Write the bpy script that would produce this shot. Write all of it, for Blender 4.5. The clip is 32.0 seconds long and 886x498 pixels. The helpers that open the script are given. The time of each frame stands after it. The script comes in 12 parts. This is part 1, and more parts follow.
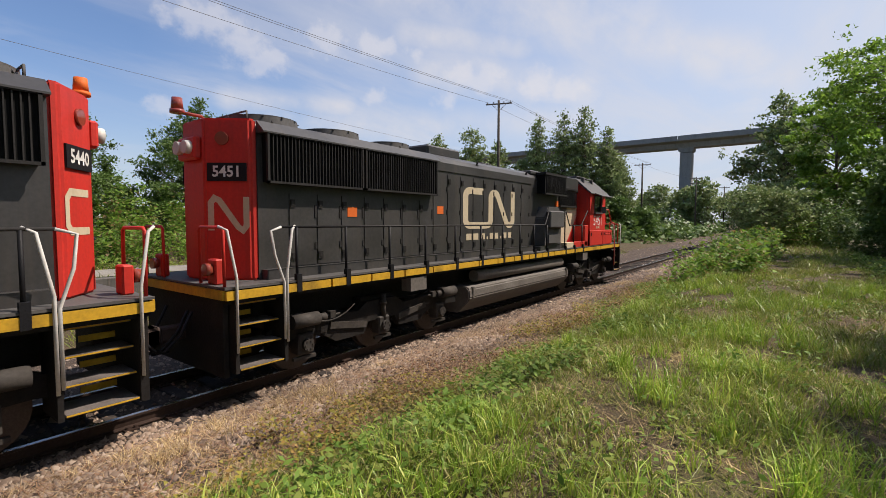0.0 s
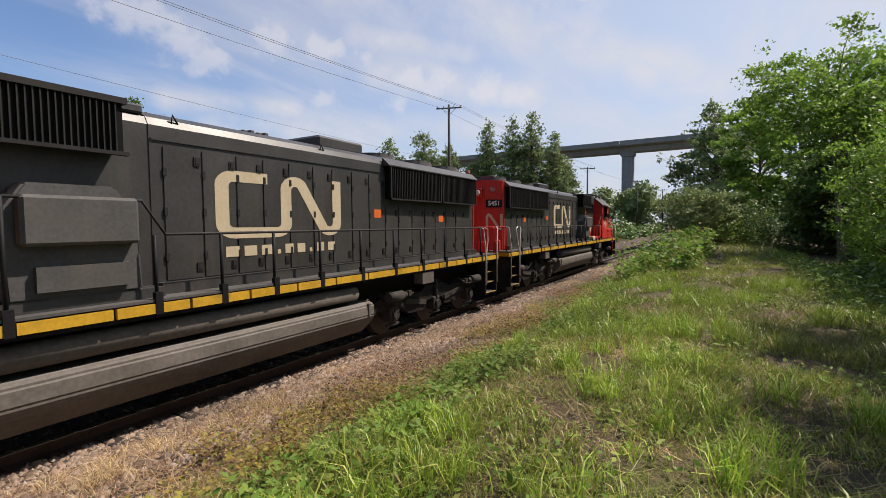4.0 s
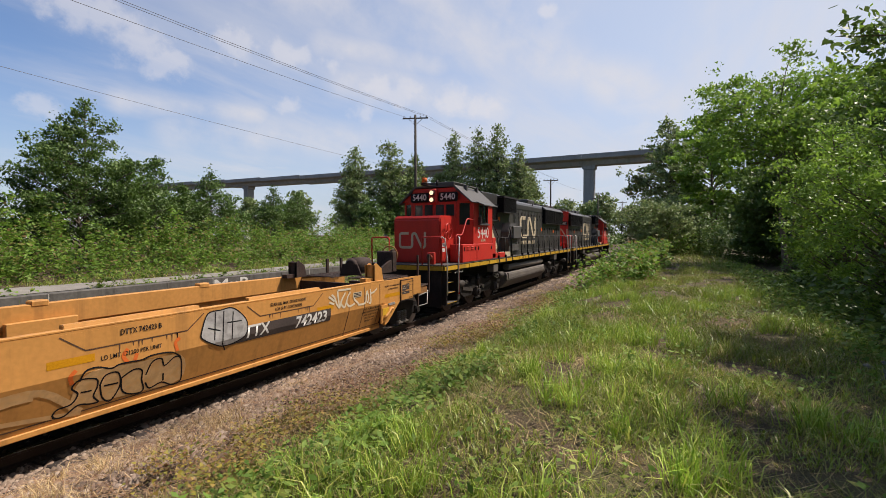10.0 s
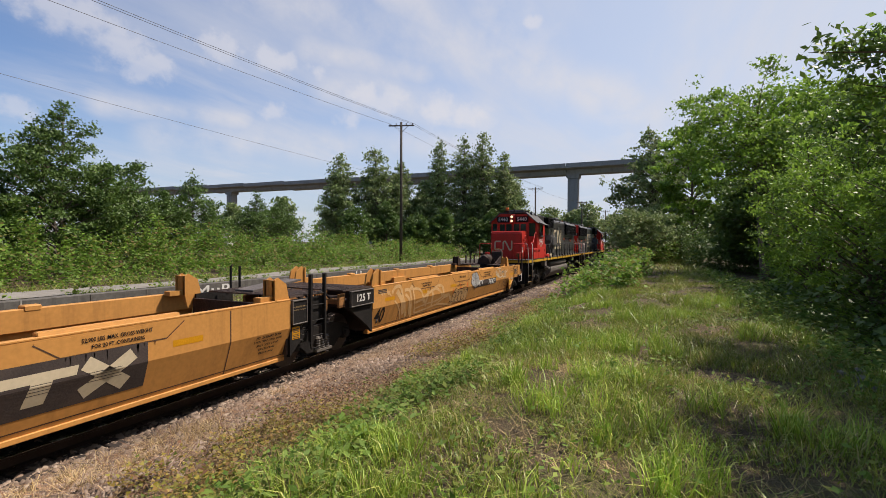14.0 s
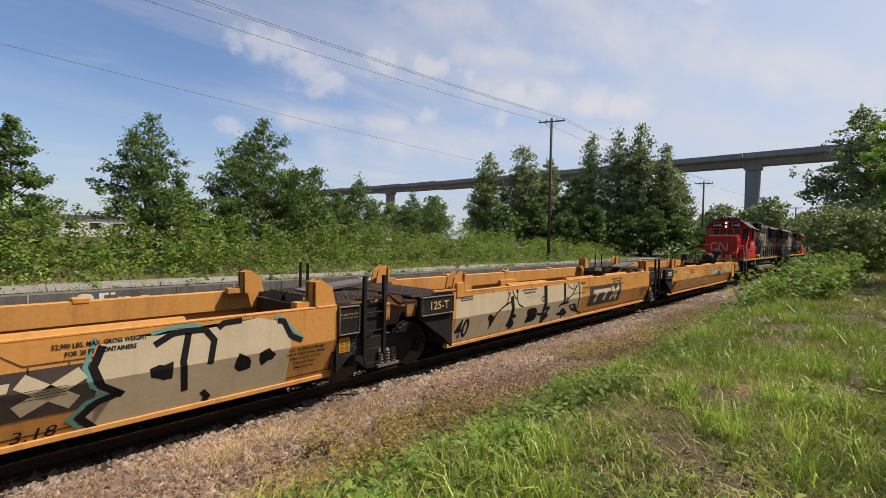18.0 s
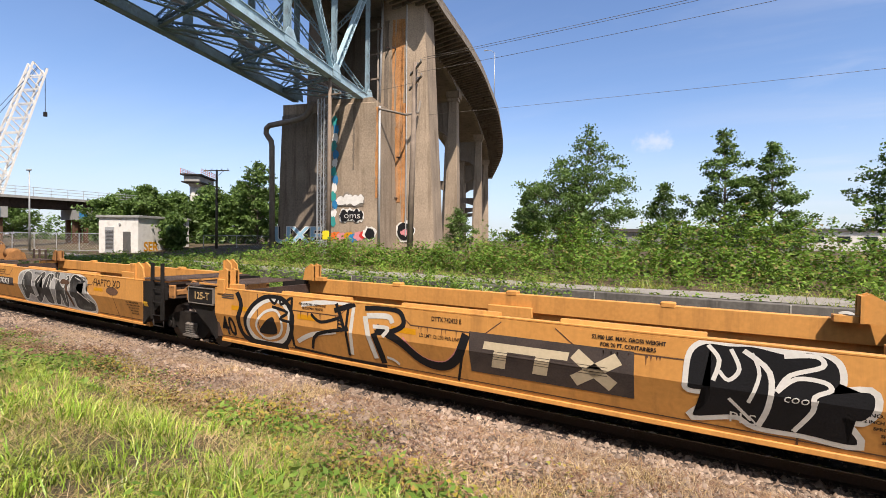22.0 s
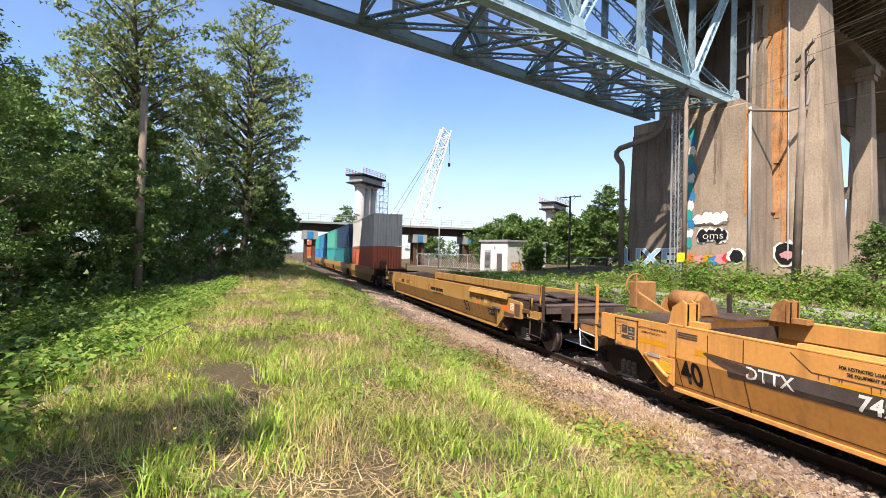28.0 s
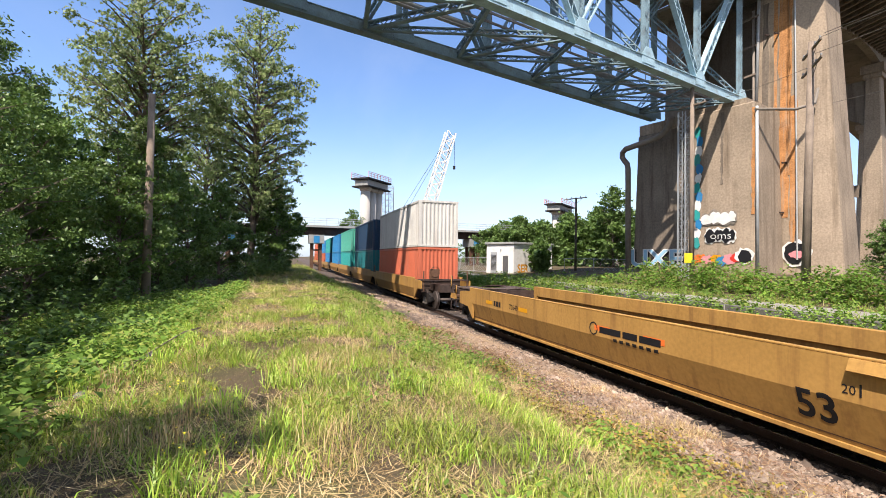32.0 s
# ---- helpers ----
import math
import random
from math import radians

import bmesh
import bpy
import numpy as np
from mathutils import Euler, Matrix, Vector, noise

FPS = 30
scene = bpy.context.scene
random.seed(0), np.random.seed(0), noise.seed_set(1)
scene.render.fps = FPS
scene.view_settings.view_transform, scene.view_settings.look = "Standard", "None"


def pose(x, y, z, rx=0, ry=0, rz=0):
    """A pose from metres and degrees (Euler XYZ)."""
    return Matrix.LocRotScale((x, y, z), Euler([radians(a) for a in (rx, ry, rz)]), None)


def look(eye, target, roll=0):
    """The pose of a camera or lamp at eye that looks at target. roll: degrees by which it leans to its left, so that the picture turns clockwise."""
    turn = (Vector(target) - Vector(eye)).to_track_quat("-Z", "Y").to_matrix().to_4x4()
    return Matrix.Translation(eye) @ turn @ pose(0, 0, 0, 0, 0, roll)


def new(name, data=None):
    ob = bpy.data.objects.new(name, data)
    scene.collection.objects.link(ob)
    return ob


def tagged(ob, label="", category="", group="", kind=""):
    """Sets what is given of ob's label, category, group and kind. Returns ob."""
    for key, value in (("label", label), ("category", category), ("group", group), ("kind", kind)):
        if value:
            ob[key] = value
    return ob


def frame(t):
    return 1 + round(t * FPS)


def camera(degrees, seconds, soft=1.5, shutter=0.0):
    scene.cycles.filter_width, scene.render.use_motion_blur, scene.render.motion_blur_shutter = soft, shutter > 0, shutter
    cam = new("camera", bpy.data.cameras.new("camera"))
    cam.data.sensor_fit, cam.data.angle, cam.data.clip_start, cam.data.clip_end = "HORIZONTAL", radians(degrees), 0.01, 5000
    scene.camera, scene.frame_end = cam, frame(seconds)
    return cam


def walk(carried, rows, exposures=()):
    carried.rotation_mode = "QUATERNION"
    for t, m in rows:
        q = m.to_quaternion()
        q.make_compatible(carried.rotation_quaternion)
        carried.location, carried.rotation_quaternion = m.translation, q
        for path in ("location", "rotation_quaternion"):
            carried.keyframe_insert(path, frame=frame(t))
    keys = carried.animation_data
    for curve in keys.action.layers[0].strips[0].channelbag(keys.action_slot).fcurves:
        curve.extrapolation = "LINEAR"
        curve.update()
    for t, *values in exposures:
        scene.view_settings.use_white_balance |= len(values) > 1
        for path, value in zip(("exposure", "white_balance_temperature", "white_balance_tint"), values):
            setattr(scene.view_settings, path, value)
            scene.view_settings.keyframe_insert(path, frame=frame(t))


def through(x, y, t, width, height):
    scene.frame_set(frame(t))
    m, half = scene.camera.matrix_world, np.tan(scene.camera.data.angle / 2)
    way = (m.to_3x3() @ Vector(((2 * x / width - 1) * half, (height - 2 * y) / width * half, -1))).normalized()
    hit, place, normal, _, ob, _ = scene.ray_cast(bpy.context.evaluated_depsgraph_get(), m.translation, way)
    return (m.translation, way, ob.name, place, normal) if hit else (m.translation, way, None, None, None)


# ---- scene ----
cam = camera(87.3, 32.0, soft=0.4)
PATH = [
    (0.0, pose(0.297, 0.221, 2.750, 86.66, -0.12, -53.30)),
    (0.5, pose(0.301, 0.216, 2.750, 86.75, -0.03, -54.37)),
    (1.0, pose(0.304, 0.210, 2.750, 86.80, -0.09, -55.34)),
    (1.5, pose(0.307, 0.206, 2.750, 86.90, -0.02, -56.17)),
    (2.0, pose(0.310, 0.202, 2.750, 86.98, 0.12, -56.90)),
    (2.5, pose(0.312, 0.198, 2.750, 87.00, 0.21, -57.56)),
    (3.0, pose(0.314, 0.195, 2.750, 87.08, 0.26, -58.19)),
    (3.5, pose(0.316, 0.192, 2.750, 87.07, 0.45, -58.67)),
    (5.5, pose(0.322, 0.183, 2.750, 87.40, 0.53, -60.40)),
    (6.0, pose(0.323, 0.180, 2.750, 87.61, 0.56, -60.80)),
    (6.5, pose(0.324, 0.178, 2.750, 87.79, 0.50, -61.17)),
    (7.0, pose(0.325, 0.177, 2.750, 87.89, 0.41, -61.51)),
    (7.5, pose(0.326, 0.175, 2.750, 87.93, 0.32, -61.84)),
    (8.0, pose(0.327, 0.173, 2.750, 87.99, 0.25, -62.18)),
    (8.5, pose(0.328, 0.171, 2.750, 88.03, 0.14, -62.52)),
    (9.0, pose(0.329, 0.169, 2.750, 88.09, 0.17, -62.80)),
    (9.5, pose(0.330, 0.168, 2.750, 88.14, 0.11, -63.06)),
    (10.0, pose(0.331, 0.166, 2.750, 88.23, 0.11, -63.29)),
    (10.5, pose(0.331, 0.165, 2.750, 88.30, 0.04, -63.52)),
    (11.0, pose(0.332, 0.164, 2.750, 88.41, -0.02, -63.73)),
    (11.5, pose(0.332, 0.162, 2.750, 88.53, -0.06, -63.95)),
    (12.0, pose(0.333, 0.161, 2.750, 88.63, -0.03, -64.14)),
    (12.5, pose(0.334, 0.159, 2.750, 88.89, -0.08, -64.61)),
    (13.0, pose(0.335, 0.157, 2.750, 89.03, -0.19, -64.93)),
    (13.5, pose(0.335, 0.156, 2.750, 89.11, -0.22, -65.04)),
    (15.5, pose(0.336, 0.155, 2.750, 89.12, -0.23, -65.15)),
    (16.0, pose(0.335, 0.158, 2.750, 89.14, -0.21, -64.71)),
    (16.5, pose(0.332, 0.164, 2.750, 89.13, -0.25, -63.65)),
    (17.0, pose(0.320, 0.185, 2.750, 89.08, -0.36, -59.92)),
    (17.5, pose(0.300, 0.217, 2.750, 88.91, -0.76, -54.18)),
    (18.0, pose(0.272, 0.251, 2.750, 88.68, -1.14, -47.24)),
    (18.5, pose(0.235, 0.286, 2.750, 88.49, -1.22, -39.39)),
    (19.0, pose(0.186, 0.320, 2.750, 88.37, -1.29, -30.18)),
    (19.5, pose(0.130, 0.346, 2.750, 88.37, -1.10, -20.56)),
    (20.0, pose(0.068, 0.364, 2.750, 88.09, -1.03, -10.62)),
    (20.5, pose(0.011, 0.370, 2.750, 88.04, -0.96, -1.75)),
    (21.0, pose(-0.052, 0.366, 2.750, 88.03, -0.66, 8.06)),
    (21.5, pose(-0.119, 0.350, 2.750, 88.32, -0.83, 18.81)),
    (22.0, pose(-0.186, 0.320, 2.750, 88.83, -0.83, 30.10)),
    (22.5, pose(-0.241, 0.281, 2.750, 89.28, -1.17, 40.60)),
    (23.0, pose(-0.278, 0.244, 2.750, 89.54, -1.04, 48.73)),
    (23.5, pose(-0.303, 0.212, 2.750, 89.79, -1.14, 55.05)),
    (24.0, pose(-0.322, 0.182, 2.750, 90.07, -1.19, 60.48)),
    (24.5, pose(-0.335, 0.158, 2.750, 90.29, -1.17, 64.78)),
    (25.0, pose(-0.339, 0.149, 2.750, 90.36, -1.22, 66.24)),
    (25.5, pose(-0.342, 0.141, 2.750, 90.41, -1.23, 67.53)),
    (27.5, pose(-0.349, 0.123, 2.750, 90.64, -1.36, 70.65)),
    (28.0, pose(-0.350, 0.120, 2.750, 90.72, -1.36, 71.03)),
    (28.5, pose(-0.351, 0.118, 2.750, 90.79, -1.32, 71.37)),
    (29.0, pose(-0.351, 0.116, 2.750, 90.81, -1.28, 71.70)),
    (29.5, pose(-0.352, 0.115, 2.750, 90.84, -1.20, 71.94)),
    (30.0, pose(-0.352, 0.115, 2.750, 90.86, -1.15, 71.94)),
    (30.5, pose(-0.352, 0.115, 2.750, 90.89, -1.06, 71.87)),
    (31.0, pose(-0.352, 0.115, 2.750, 90.93, -0.97, 71.82)),
    (31.5, pose(-0.352, 0.116, 2.750, 91.01, -0.84, 71.81)),
    (32.0, pose(-0.351, 0.116, 2.750, 91.06, -0.82, 71.77)),
]
walk(cam, PATH, exposures=[(0.0, 0.34, 6500, 15), (16.5, 0.30, 6500, 15), (18.0, 0.29, 6600, 14), (20.0, 0.50, 6600, 16), (23.0, 0.87, 6400, 16), (25.0, 1.09, 6300, 15), (29.0, 1.11, 6300, 15), (32.0, 1.09, 6300, 15)])

# ---- light ----
SUN_FROM = Vector((0.74, -0.67, 0.0)).normalized()   # the side the sun stands on
SUN_ELEV = radians(55)
world = bpy.data.worlds.new("world")
scene.world = world
world.use_nodes = True
wn = world.node_tree.nodes
wl = world.node_tree.links
sky = wn.new("ShaderNodeTexSky")
sky.sky_type = "NISHITA"
sky.sun_disc = False
sky.sun_elevation = SUN_ELEV
sky.sun_rotation = math.atan2(SUN_FROM.x, SUN_FROM.y)
sky.air_density, sky.dust_density, sky.ozone_density = 1.0, 0.8, 1.4


def cloud_layer(scale, stretch, turn, lo, hi, detail, offset):
    """Cloud cover on a flat layer overhead: noise over the sky's direction divided by its height."""
    co = wn.new("ShaderNodeTexCoord")
    sep = wn.new("ShaderNodeSeparateXYZ")
    wl.new(co.outputs["Generated"], sep.inputs[0])
    h = wn.new("ShaderNodeMath")
    h.operation = "MAXIMUM"
    h.inputs[1].default_value = 0.0
    wl.new(sep.outputs["Z"], h.inputs[0])
    h2 = wn.new("ShaderNodeMath")
    h2.operation = "ADD"
    h2.inputs[1].default_value = 0.12
    wl.new(h.outputs[0], h2.inputs[0])
    dv = wn.new("ShaderNodeVectorMath")
    dv.operation = "DIVIDE"
    cx = wn.new("ShaderNodeCombineXYZ")
    for k in ("X", "Y"):
        wl.new(sep.outputs[k], cx.inputs[k])
    c2 = wn.new("ShaderNodeCombineXYZ")
    for k in ("X", "Y", "Z"):
        wl.new(h2.outputs[0], c2.inputs[k])
    wl.new(cx.outputs[0], dv.inputs[0])
    wl.new(c2.outputs[0], dv.inputs[1])
    mp = wn.new("ShaderNodeMapping")
    mp.inputs["Rotation"].default_value = (0, 0, radians(turn))
    mp.inputs["Scale"].default_value = (scale, scale * stretch, 1)
    mp.inputs["Location"].default_value = offset
    wl.new(dv.outputs[0], mp.inputs["Vector"])
    nz = wn.new("ShaderNodeTexNoise")
    nz.inputs["Scale"].default_value, nz.inputs["Detail"].default_value, nz.inputs["Roughness"].default_value = 1.0, detail, 0.58
    nz.inputs["Distortion"].default_value = 0.35
    wl.new(mp.outputs[0], nz.inputs["Vector"])
    mr = wn.new("ShaderNodeMapRange")
    mr.interpolation_type = "SMOOTHSTEP"
    mr.inputs["From Min"].default_value, mr.inputs["From Max"].default_value = lo, hi
    wl.new(nz.outputs["Fac"], mr.inputs["Value"])
    return mr.outputs[0], sep


def mixed(a, b, fac_socket, amount):
    f = wn.new("ShaderNodeMath")
    f.operation = "MULTIPLY"
    f.inputs[1].default_value = amount
    wl.new(fac_socket, f.inputs[0])
    m = wn.new("ShaderNodeMix")
    m.data_type = "RGBA"
    wl.new(f.outputs[0], m.inputs["Factor"])
    wl.new(a, m.inputs["A"])
    m.inputs["B"].default_value = b
    return m.outputs["Result"]


def cloud_at(spots, grain):
    """White heaps of cloud about given directions of the sky, ragged by a noise."""
    co = wn.new("ShaderNodeTexCoord")
    nz = wn.new("ShaderNodeTexNoise")
    nz.inputs["Scale"].default_value, nz.inputs["Detail"].default_value, nz.inputs["Roughness"].default_value = grain, 6, 0.6
    wl.new(co.outputs["Generated"], nz.inputs["Vector"])
    best = None
    for x, y, z, r, flat in spots:
        df = wn.new("ShaderNodeVectorMath")
        df.operation = "SUBTRACT"
        wl.new(co.outputs["Generated"], df.inputs[0])
        df.inputs[1].default_value = (x, y, z)
        ml = wn.new("ShaderNodeVectorMath")
        ml.operation = "MULTIPLY"
        wl.new(df.outputs[0], ml.inputs[0])
        ml.inputs[1].default_value = (1 / r, 1 / r, flat / r)
        ln = wn.new("ShaderNodeVectorMath")
        ln.operation = "LENGTH"
        wl.new(ml.outputs[0], ln.inputs[0])
        if best is None:
            best = ln.outputs["Value"]
        else:
            mn = wn.new("ShaderNodeMath")
            mn.operation = "MINIMUM"
            wl.new(best, mn.inputs[0])
            wl.new(ln.outputs["Value"], mn.inputs[1])
            best = mn.outputs[0]
    ad = wn.new("ShaderNodeMath")
    ad.operation = "MULTIPLY_ADD"
    wl.new(nz.outputs["Fac"], ad.inputs[0])
    ad.inputs[1].default_value = -2.6
    wl.new(best, ad.inputs[2])
    mr = wn.new("ShaderNodeMapRange")
    mr.interpolation_type = "SMOOTHSTEP"
    mr.inputs["From Min"].default_value, mr.inputs["From Max"].default_value = -0.15, -1.05
    wl.new(ad.outputs[0], mr.inputs["Value"])
    return mr.outputs[0]


cirrus, _ = cloud_layer(0.5, 3.2, 28, 0.40, 0.72, 9, (2.2, 0.7, 0))
puffs, sep = cloud_layer(1.7, 1.25, -10, 0.57, 0.68, 7, (4.1, 1.9, 0))
# thin cloud gathers towards the sun's side and thins out opposite
side = wn.new("ShaderNodeMapRange")
side.inputs["From Min"].default_value, side.inputs["From Max"].default_value = -0.1, 0.97
side.inputs["To Min"].default_value, side.inputs["To Max"].default_value = 0.12, 1.25
wl.new(sep.outputs["X"], side.inputs["Value"])
both = wn.new("ShaderNodeMath")
both.operation = "MULTIPLY"
wl.new(cirrus, both.inputs[0])
wl.new(side.outputs[0], both.inputs[1])
pboth = wn.new("ShaderNodeMath")
pboth.operation = "MULTIPLY"
wl.new(puffs, pboth.inputs[0])
wl.new(side.outputs[0], pboth.inputs[1])
tint = wn.new("ShaderNodeMix")
tint.data_type, tint.blend_type = "RGBA", "MULTIPLY"
tint.inputs["Factor"].default_value = 1.0
tint.inputs["B"].default_value = (1.56, 1.76, 2.0, 1)
wl.new(sky.outputs["Color"], tint.inputs["A"])
# pale haze low over the land
hz = wn.new("ShaderNodeMapRange")
hz.interpolation_type = "SMOOTHSTEP"
hz.inputs["From Min"].default_value, hz.inputs["From Max"].default_value = 0.30, -0.02
hz.inputs["To Max"].default_value = 1.0
wl.new(sep.outputs["Z"], hz.inputs["Value"])
# a thin bright veil on the sun's side
near = wn.new("ShaderNodeVectorMath")
near.operation = "DOT_PRODUCT"
near.inputs[1].default_value = SUN_FROM
veil_at = wn.new("ShaderNodeTexCoord")
wl.new(veil_at.outputs["Generated"], near.inputs[0])
veil = wn.new("ShaderNodeMapRange")
veil.inputs["From Min"].default_value, veil.inputs["From Max"].default_value = -0.35, 0.9
veil.inputs["To Max"].default_value = 0.85
wl.new(near.outputs["Value"], veil.inputs["Value"])
col = mixed(tint.outputs["Result"], (8.9, 10.0, 11.4, 1), veil.outputs[0], 1.0)
col = mixed(col, (7.6, 8.5, 9.6, 1), hz.outputs[0], 0.6)
col = mixed(col, (10.0, 10.1, 10.3, 1), both.outputs[0], 0.5)
col = mixed(col, (11.0, 10.9, 10.9, 1), pboth.outputs[0], 0.15)
def streaks_at(lines, grain):
    """Thin cloud drawn out along lines between directions of the sky."""
    co = wn.new("ShaderNodeTexCoord")
    nz = wn.new("ShaderNodeTexNoise")
    nz.inputs["Scale"].default_value, nz.inputs["Detail"].default_value, nz.inputs["Roughness"].default_value = grain, 7, 0.62
    wl.new(co.outputs["Generated"], nz.inputs["Vector"])
    best = None
    for a, b, r in lines:
        a, b = Vector(a), Vector(b)
        e = b - a
        df = wn.new("ShaderNodeVectorMath")
        df.operation = "SUBTRACT"
        wl.new(co.outputs["Generated"], df.inputs[0])
        df.inputs[1].default_value = a
        dt = wn.new("ShaderNodeVectorMath")
        dt.operation = "DOT_PRODUCT"
        wl.new(df.outputs[0], dt.inputs[0])
        dt.inputs[1].default_value = e / e.length_squared
        cl = wn.new("ShaderNodeClamp")
        wl.new(dt.outputs["Value"], cl.inputs["Value"])
        on = wn.new("ShaderNodeVectorMath")
        on.operation = "SCALE"
        on.inputs[0].default_value = e
        wl.new(cl.outputs[0], on.inputs["Scale"])
        ds = wn.new("ShaderNodeVectorMath")
        ds.operation = "DISTANCE"
        wl.new(df.outputs[0], ds.inputs[0])
        wl.new(on.outputs[0], ds.inputs[1])
        mr = wn.new("ShaderNodeMapRange")
        mr.interpolation_type = "SMOOTHSTEP"
        mr.inputs["From Min"].default_value, mr.inputs["From Max"].default_value = r, 0.0
        wl.new(ds.outputs["Value"], mr.inputs["Value"])
        if best is None:
            best = mr.outputs[0]
        else:
            mx = wn.new("ShaderNodeMath")
            mx.operation = "MAXIMUM"
            wl.new(best, mx.inputs[0])
            wl.new(mr.outputs[0], mx.inputs[1])
            best = mx.outputs[0]
    rag = wn.new("ShaderNodeMapRange")
    rag.inputs["From Min"].default_value, rag.inputs["From Max"].default_value = 0.32, 0.62
    wl.new(nz.outputs["Fac"], rag.inputs["Value"])
    ml = wn.new("ShaderNodeMath")
    ml.operation = "MULTIPLY"
    wl.new(best, ml.inputs[0])
    wl.new(rag.outputs[0], ml.inputs[1])
    return ml.outputs[0]


streaks = streaks_at((((0.588, 0.674, 0.446), (0.817, 0.426, 0.389), 0.07), ((0.817, 0.426, 0.389), (0.928, 0.185, 0.322), 0.075), ((0.928, 0.185, 0.322), (0.954, 0.073, 0.292), 0.055), ((0.753, 0.464, 0.466), (0.902, 0.257, 0.347), 0.06), ((0.839, 0.316, 0.442), (0.934, 0.175, 0.311), 0.035), ((0.846, 0.274, 0.457), (0.859, 0.324, 0.397), 0.03), ((0.901, 0.223, 0.373), (0.953, 0.124, 0.277), 0.05), ((0.747, 0.592, 0.304), (0.902, 0.339, 0.268), 0.06), ((0.546, 0.817, 0.186), (0.74, 0.645, 0.191), 0.06), ((0.471, 0.851, 0.231), (0.646, 0.728, 0.229), 0.035), ((0.74, 0.644, 0.196), (0.917, 0.345, 0.202), 0.05), ((0.953, 0.083, 0.293), (0.97, 0.005, 0.245), 0.05), ((0.702, 0.609, 0.369), (0.834, 0.434, 0.341), 0.04)), 5.5)
col = mixed(col, (10.6, 10.5, 10.4, 1), streaks, 0.62)
heaps = cloud_at(((0.396, 0.845, 0.358, 0.05, 1.5), (0.435, 0.828, 0.354, 0.045, 1.5), (0.482, 0.814, 0.324, 0.055, 1.5), (0.517, 0.801, 0.301, 0.045, 1.5), (0.597, 0.722, 0.35, 0.045, 1.5), (0.581, 0.732, 0.356, 0.035, 1.5), (0.659, 0.668, 0.345, 0.035, 1.5), (0.677, 0.65, 0.344, 0.025, 1.5), (0.721, 0.607, 0.334, 0.025, 1.5), (0.684, 0.684, 0.253, 0.028, 1.5), (0.815, 0.503, 0.289, 0.045, 1.5), (0.868, 0.413, 0.274, 0.05, 1.5), (0.895, 0.361, 0.263, 0.04, 1.5), (0.788, 0.539, 0.298, 0.035, 1.5), (0.779, 0.575, 0.249, 0.03, 1.5), (0.375, 0.903, 0.207, 0.03, 1.5), (0.88, 0.224, 0.419, 0.02, 1.5), (-0.096, 0.976, 0.195, 0.04, 2.2)), 26.0)
col = mixed(col, (11.0, 10.9, 10.9, 1), heaps, 0.42)
wl.new(col, wn["Background"].inputs["Color"])
wn["Background"].inputs["Strength"].default_value = 0.0564
sun = new("sun", bpy.data.lights.new("sun", "SUN"))
sun.data.energy, sun.data.angle, sun.data.color = 5.0, radians(0.5), (1.0, 0.91, 0.77)
sun.matrix_world = look((SUN_FROM * math.cos(SUN_ELEV) + Vector((0, 0, math.sin(SUN_ELEV)))) * 60, (0, 0, 0))

# ---- building helpers ----
R = random.Random(7)
TRACK_Y = 8.4


def link_mesh(name, bm, mat, parent=None, label="", smooth=False):
    me = bpy.data.meshes.new(name)
    bm.normal_update()
    bm.to_mesh(me)
    bm.free()
    mats = mat if isinstance(mat, (list, tuple)) else [mat]
    for m in mats:
        me.materials.append(m)
    if smooth:
        me.polygons.foreach_set("use_smooth", [True] * len(me.polygons))
    ob = new(name, me)
    if parent is not None:
        ob.parent = parent
    if label:
        ob["label"] = label
    return ob


def part(name, bm, mat, parent, label="", smooth=False):
    return link_mesh(name, bm, mat, parent, label, smooth)


def thing(name, label, category, group="", m=None):
    ob = new(name)
    ob.empty_display_size = 0.2
    if m is not None:
        ob.matrix_basis = m
    return tagged(ob, label, category, group)


def face(bm, cos, mi=0):
    f = bm.faces.new([bm.verts.new(c) for c in cos])
    f.material_index = mi
    return f


def box(bm, x0, x1, y0, y1, z0, z1, bevel=0.0, mi=0):
    vs = [bm.verts.new((x, y, z)) for x in (x0, x1) for y in (y0, y1) for z in (z0, z1)]
    fs = []
    for q in ((0, 1, 3, 2), (4, 6, 7, 5), (0, 4, 5, 1), (2, 3, 7, 6), (0, 2, 6, 4), (1, 5, 7, 3)):
        f = bm.faces.new([vs[i] for i in q])
        f.material_index = mi
        fs.append(f)
    if bevel > 0:
        es = {e for f in fs for e in f.edges}
        r = bmesh.ops.bevel(bm, geom=list(es), offset=bevel, segments=1, affect="EDGES")
        for f in r["faces"]:
            f.material_index = mi
    return vs


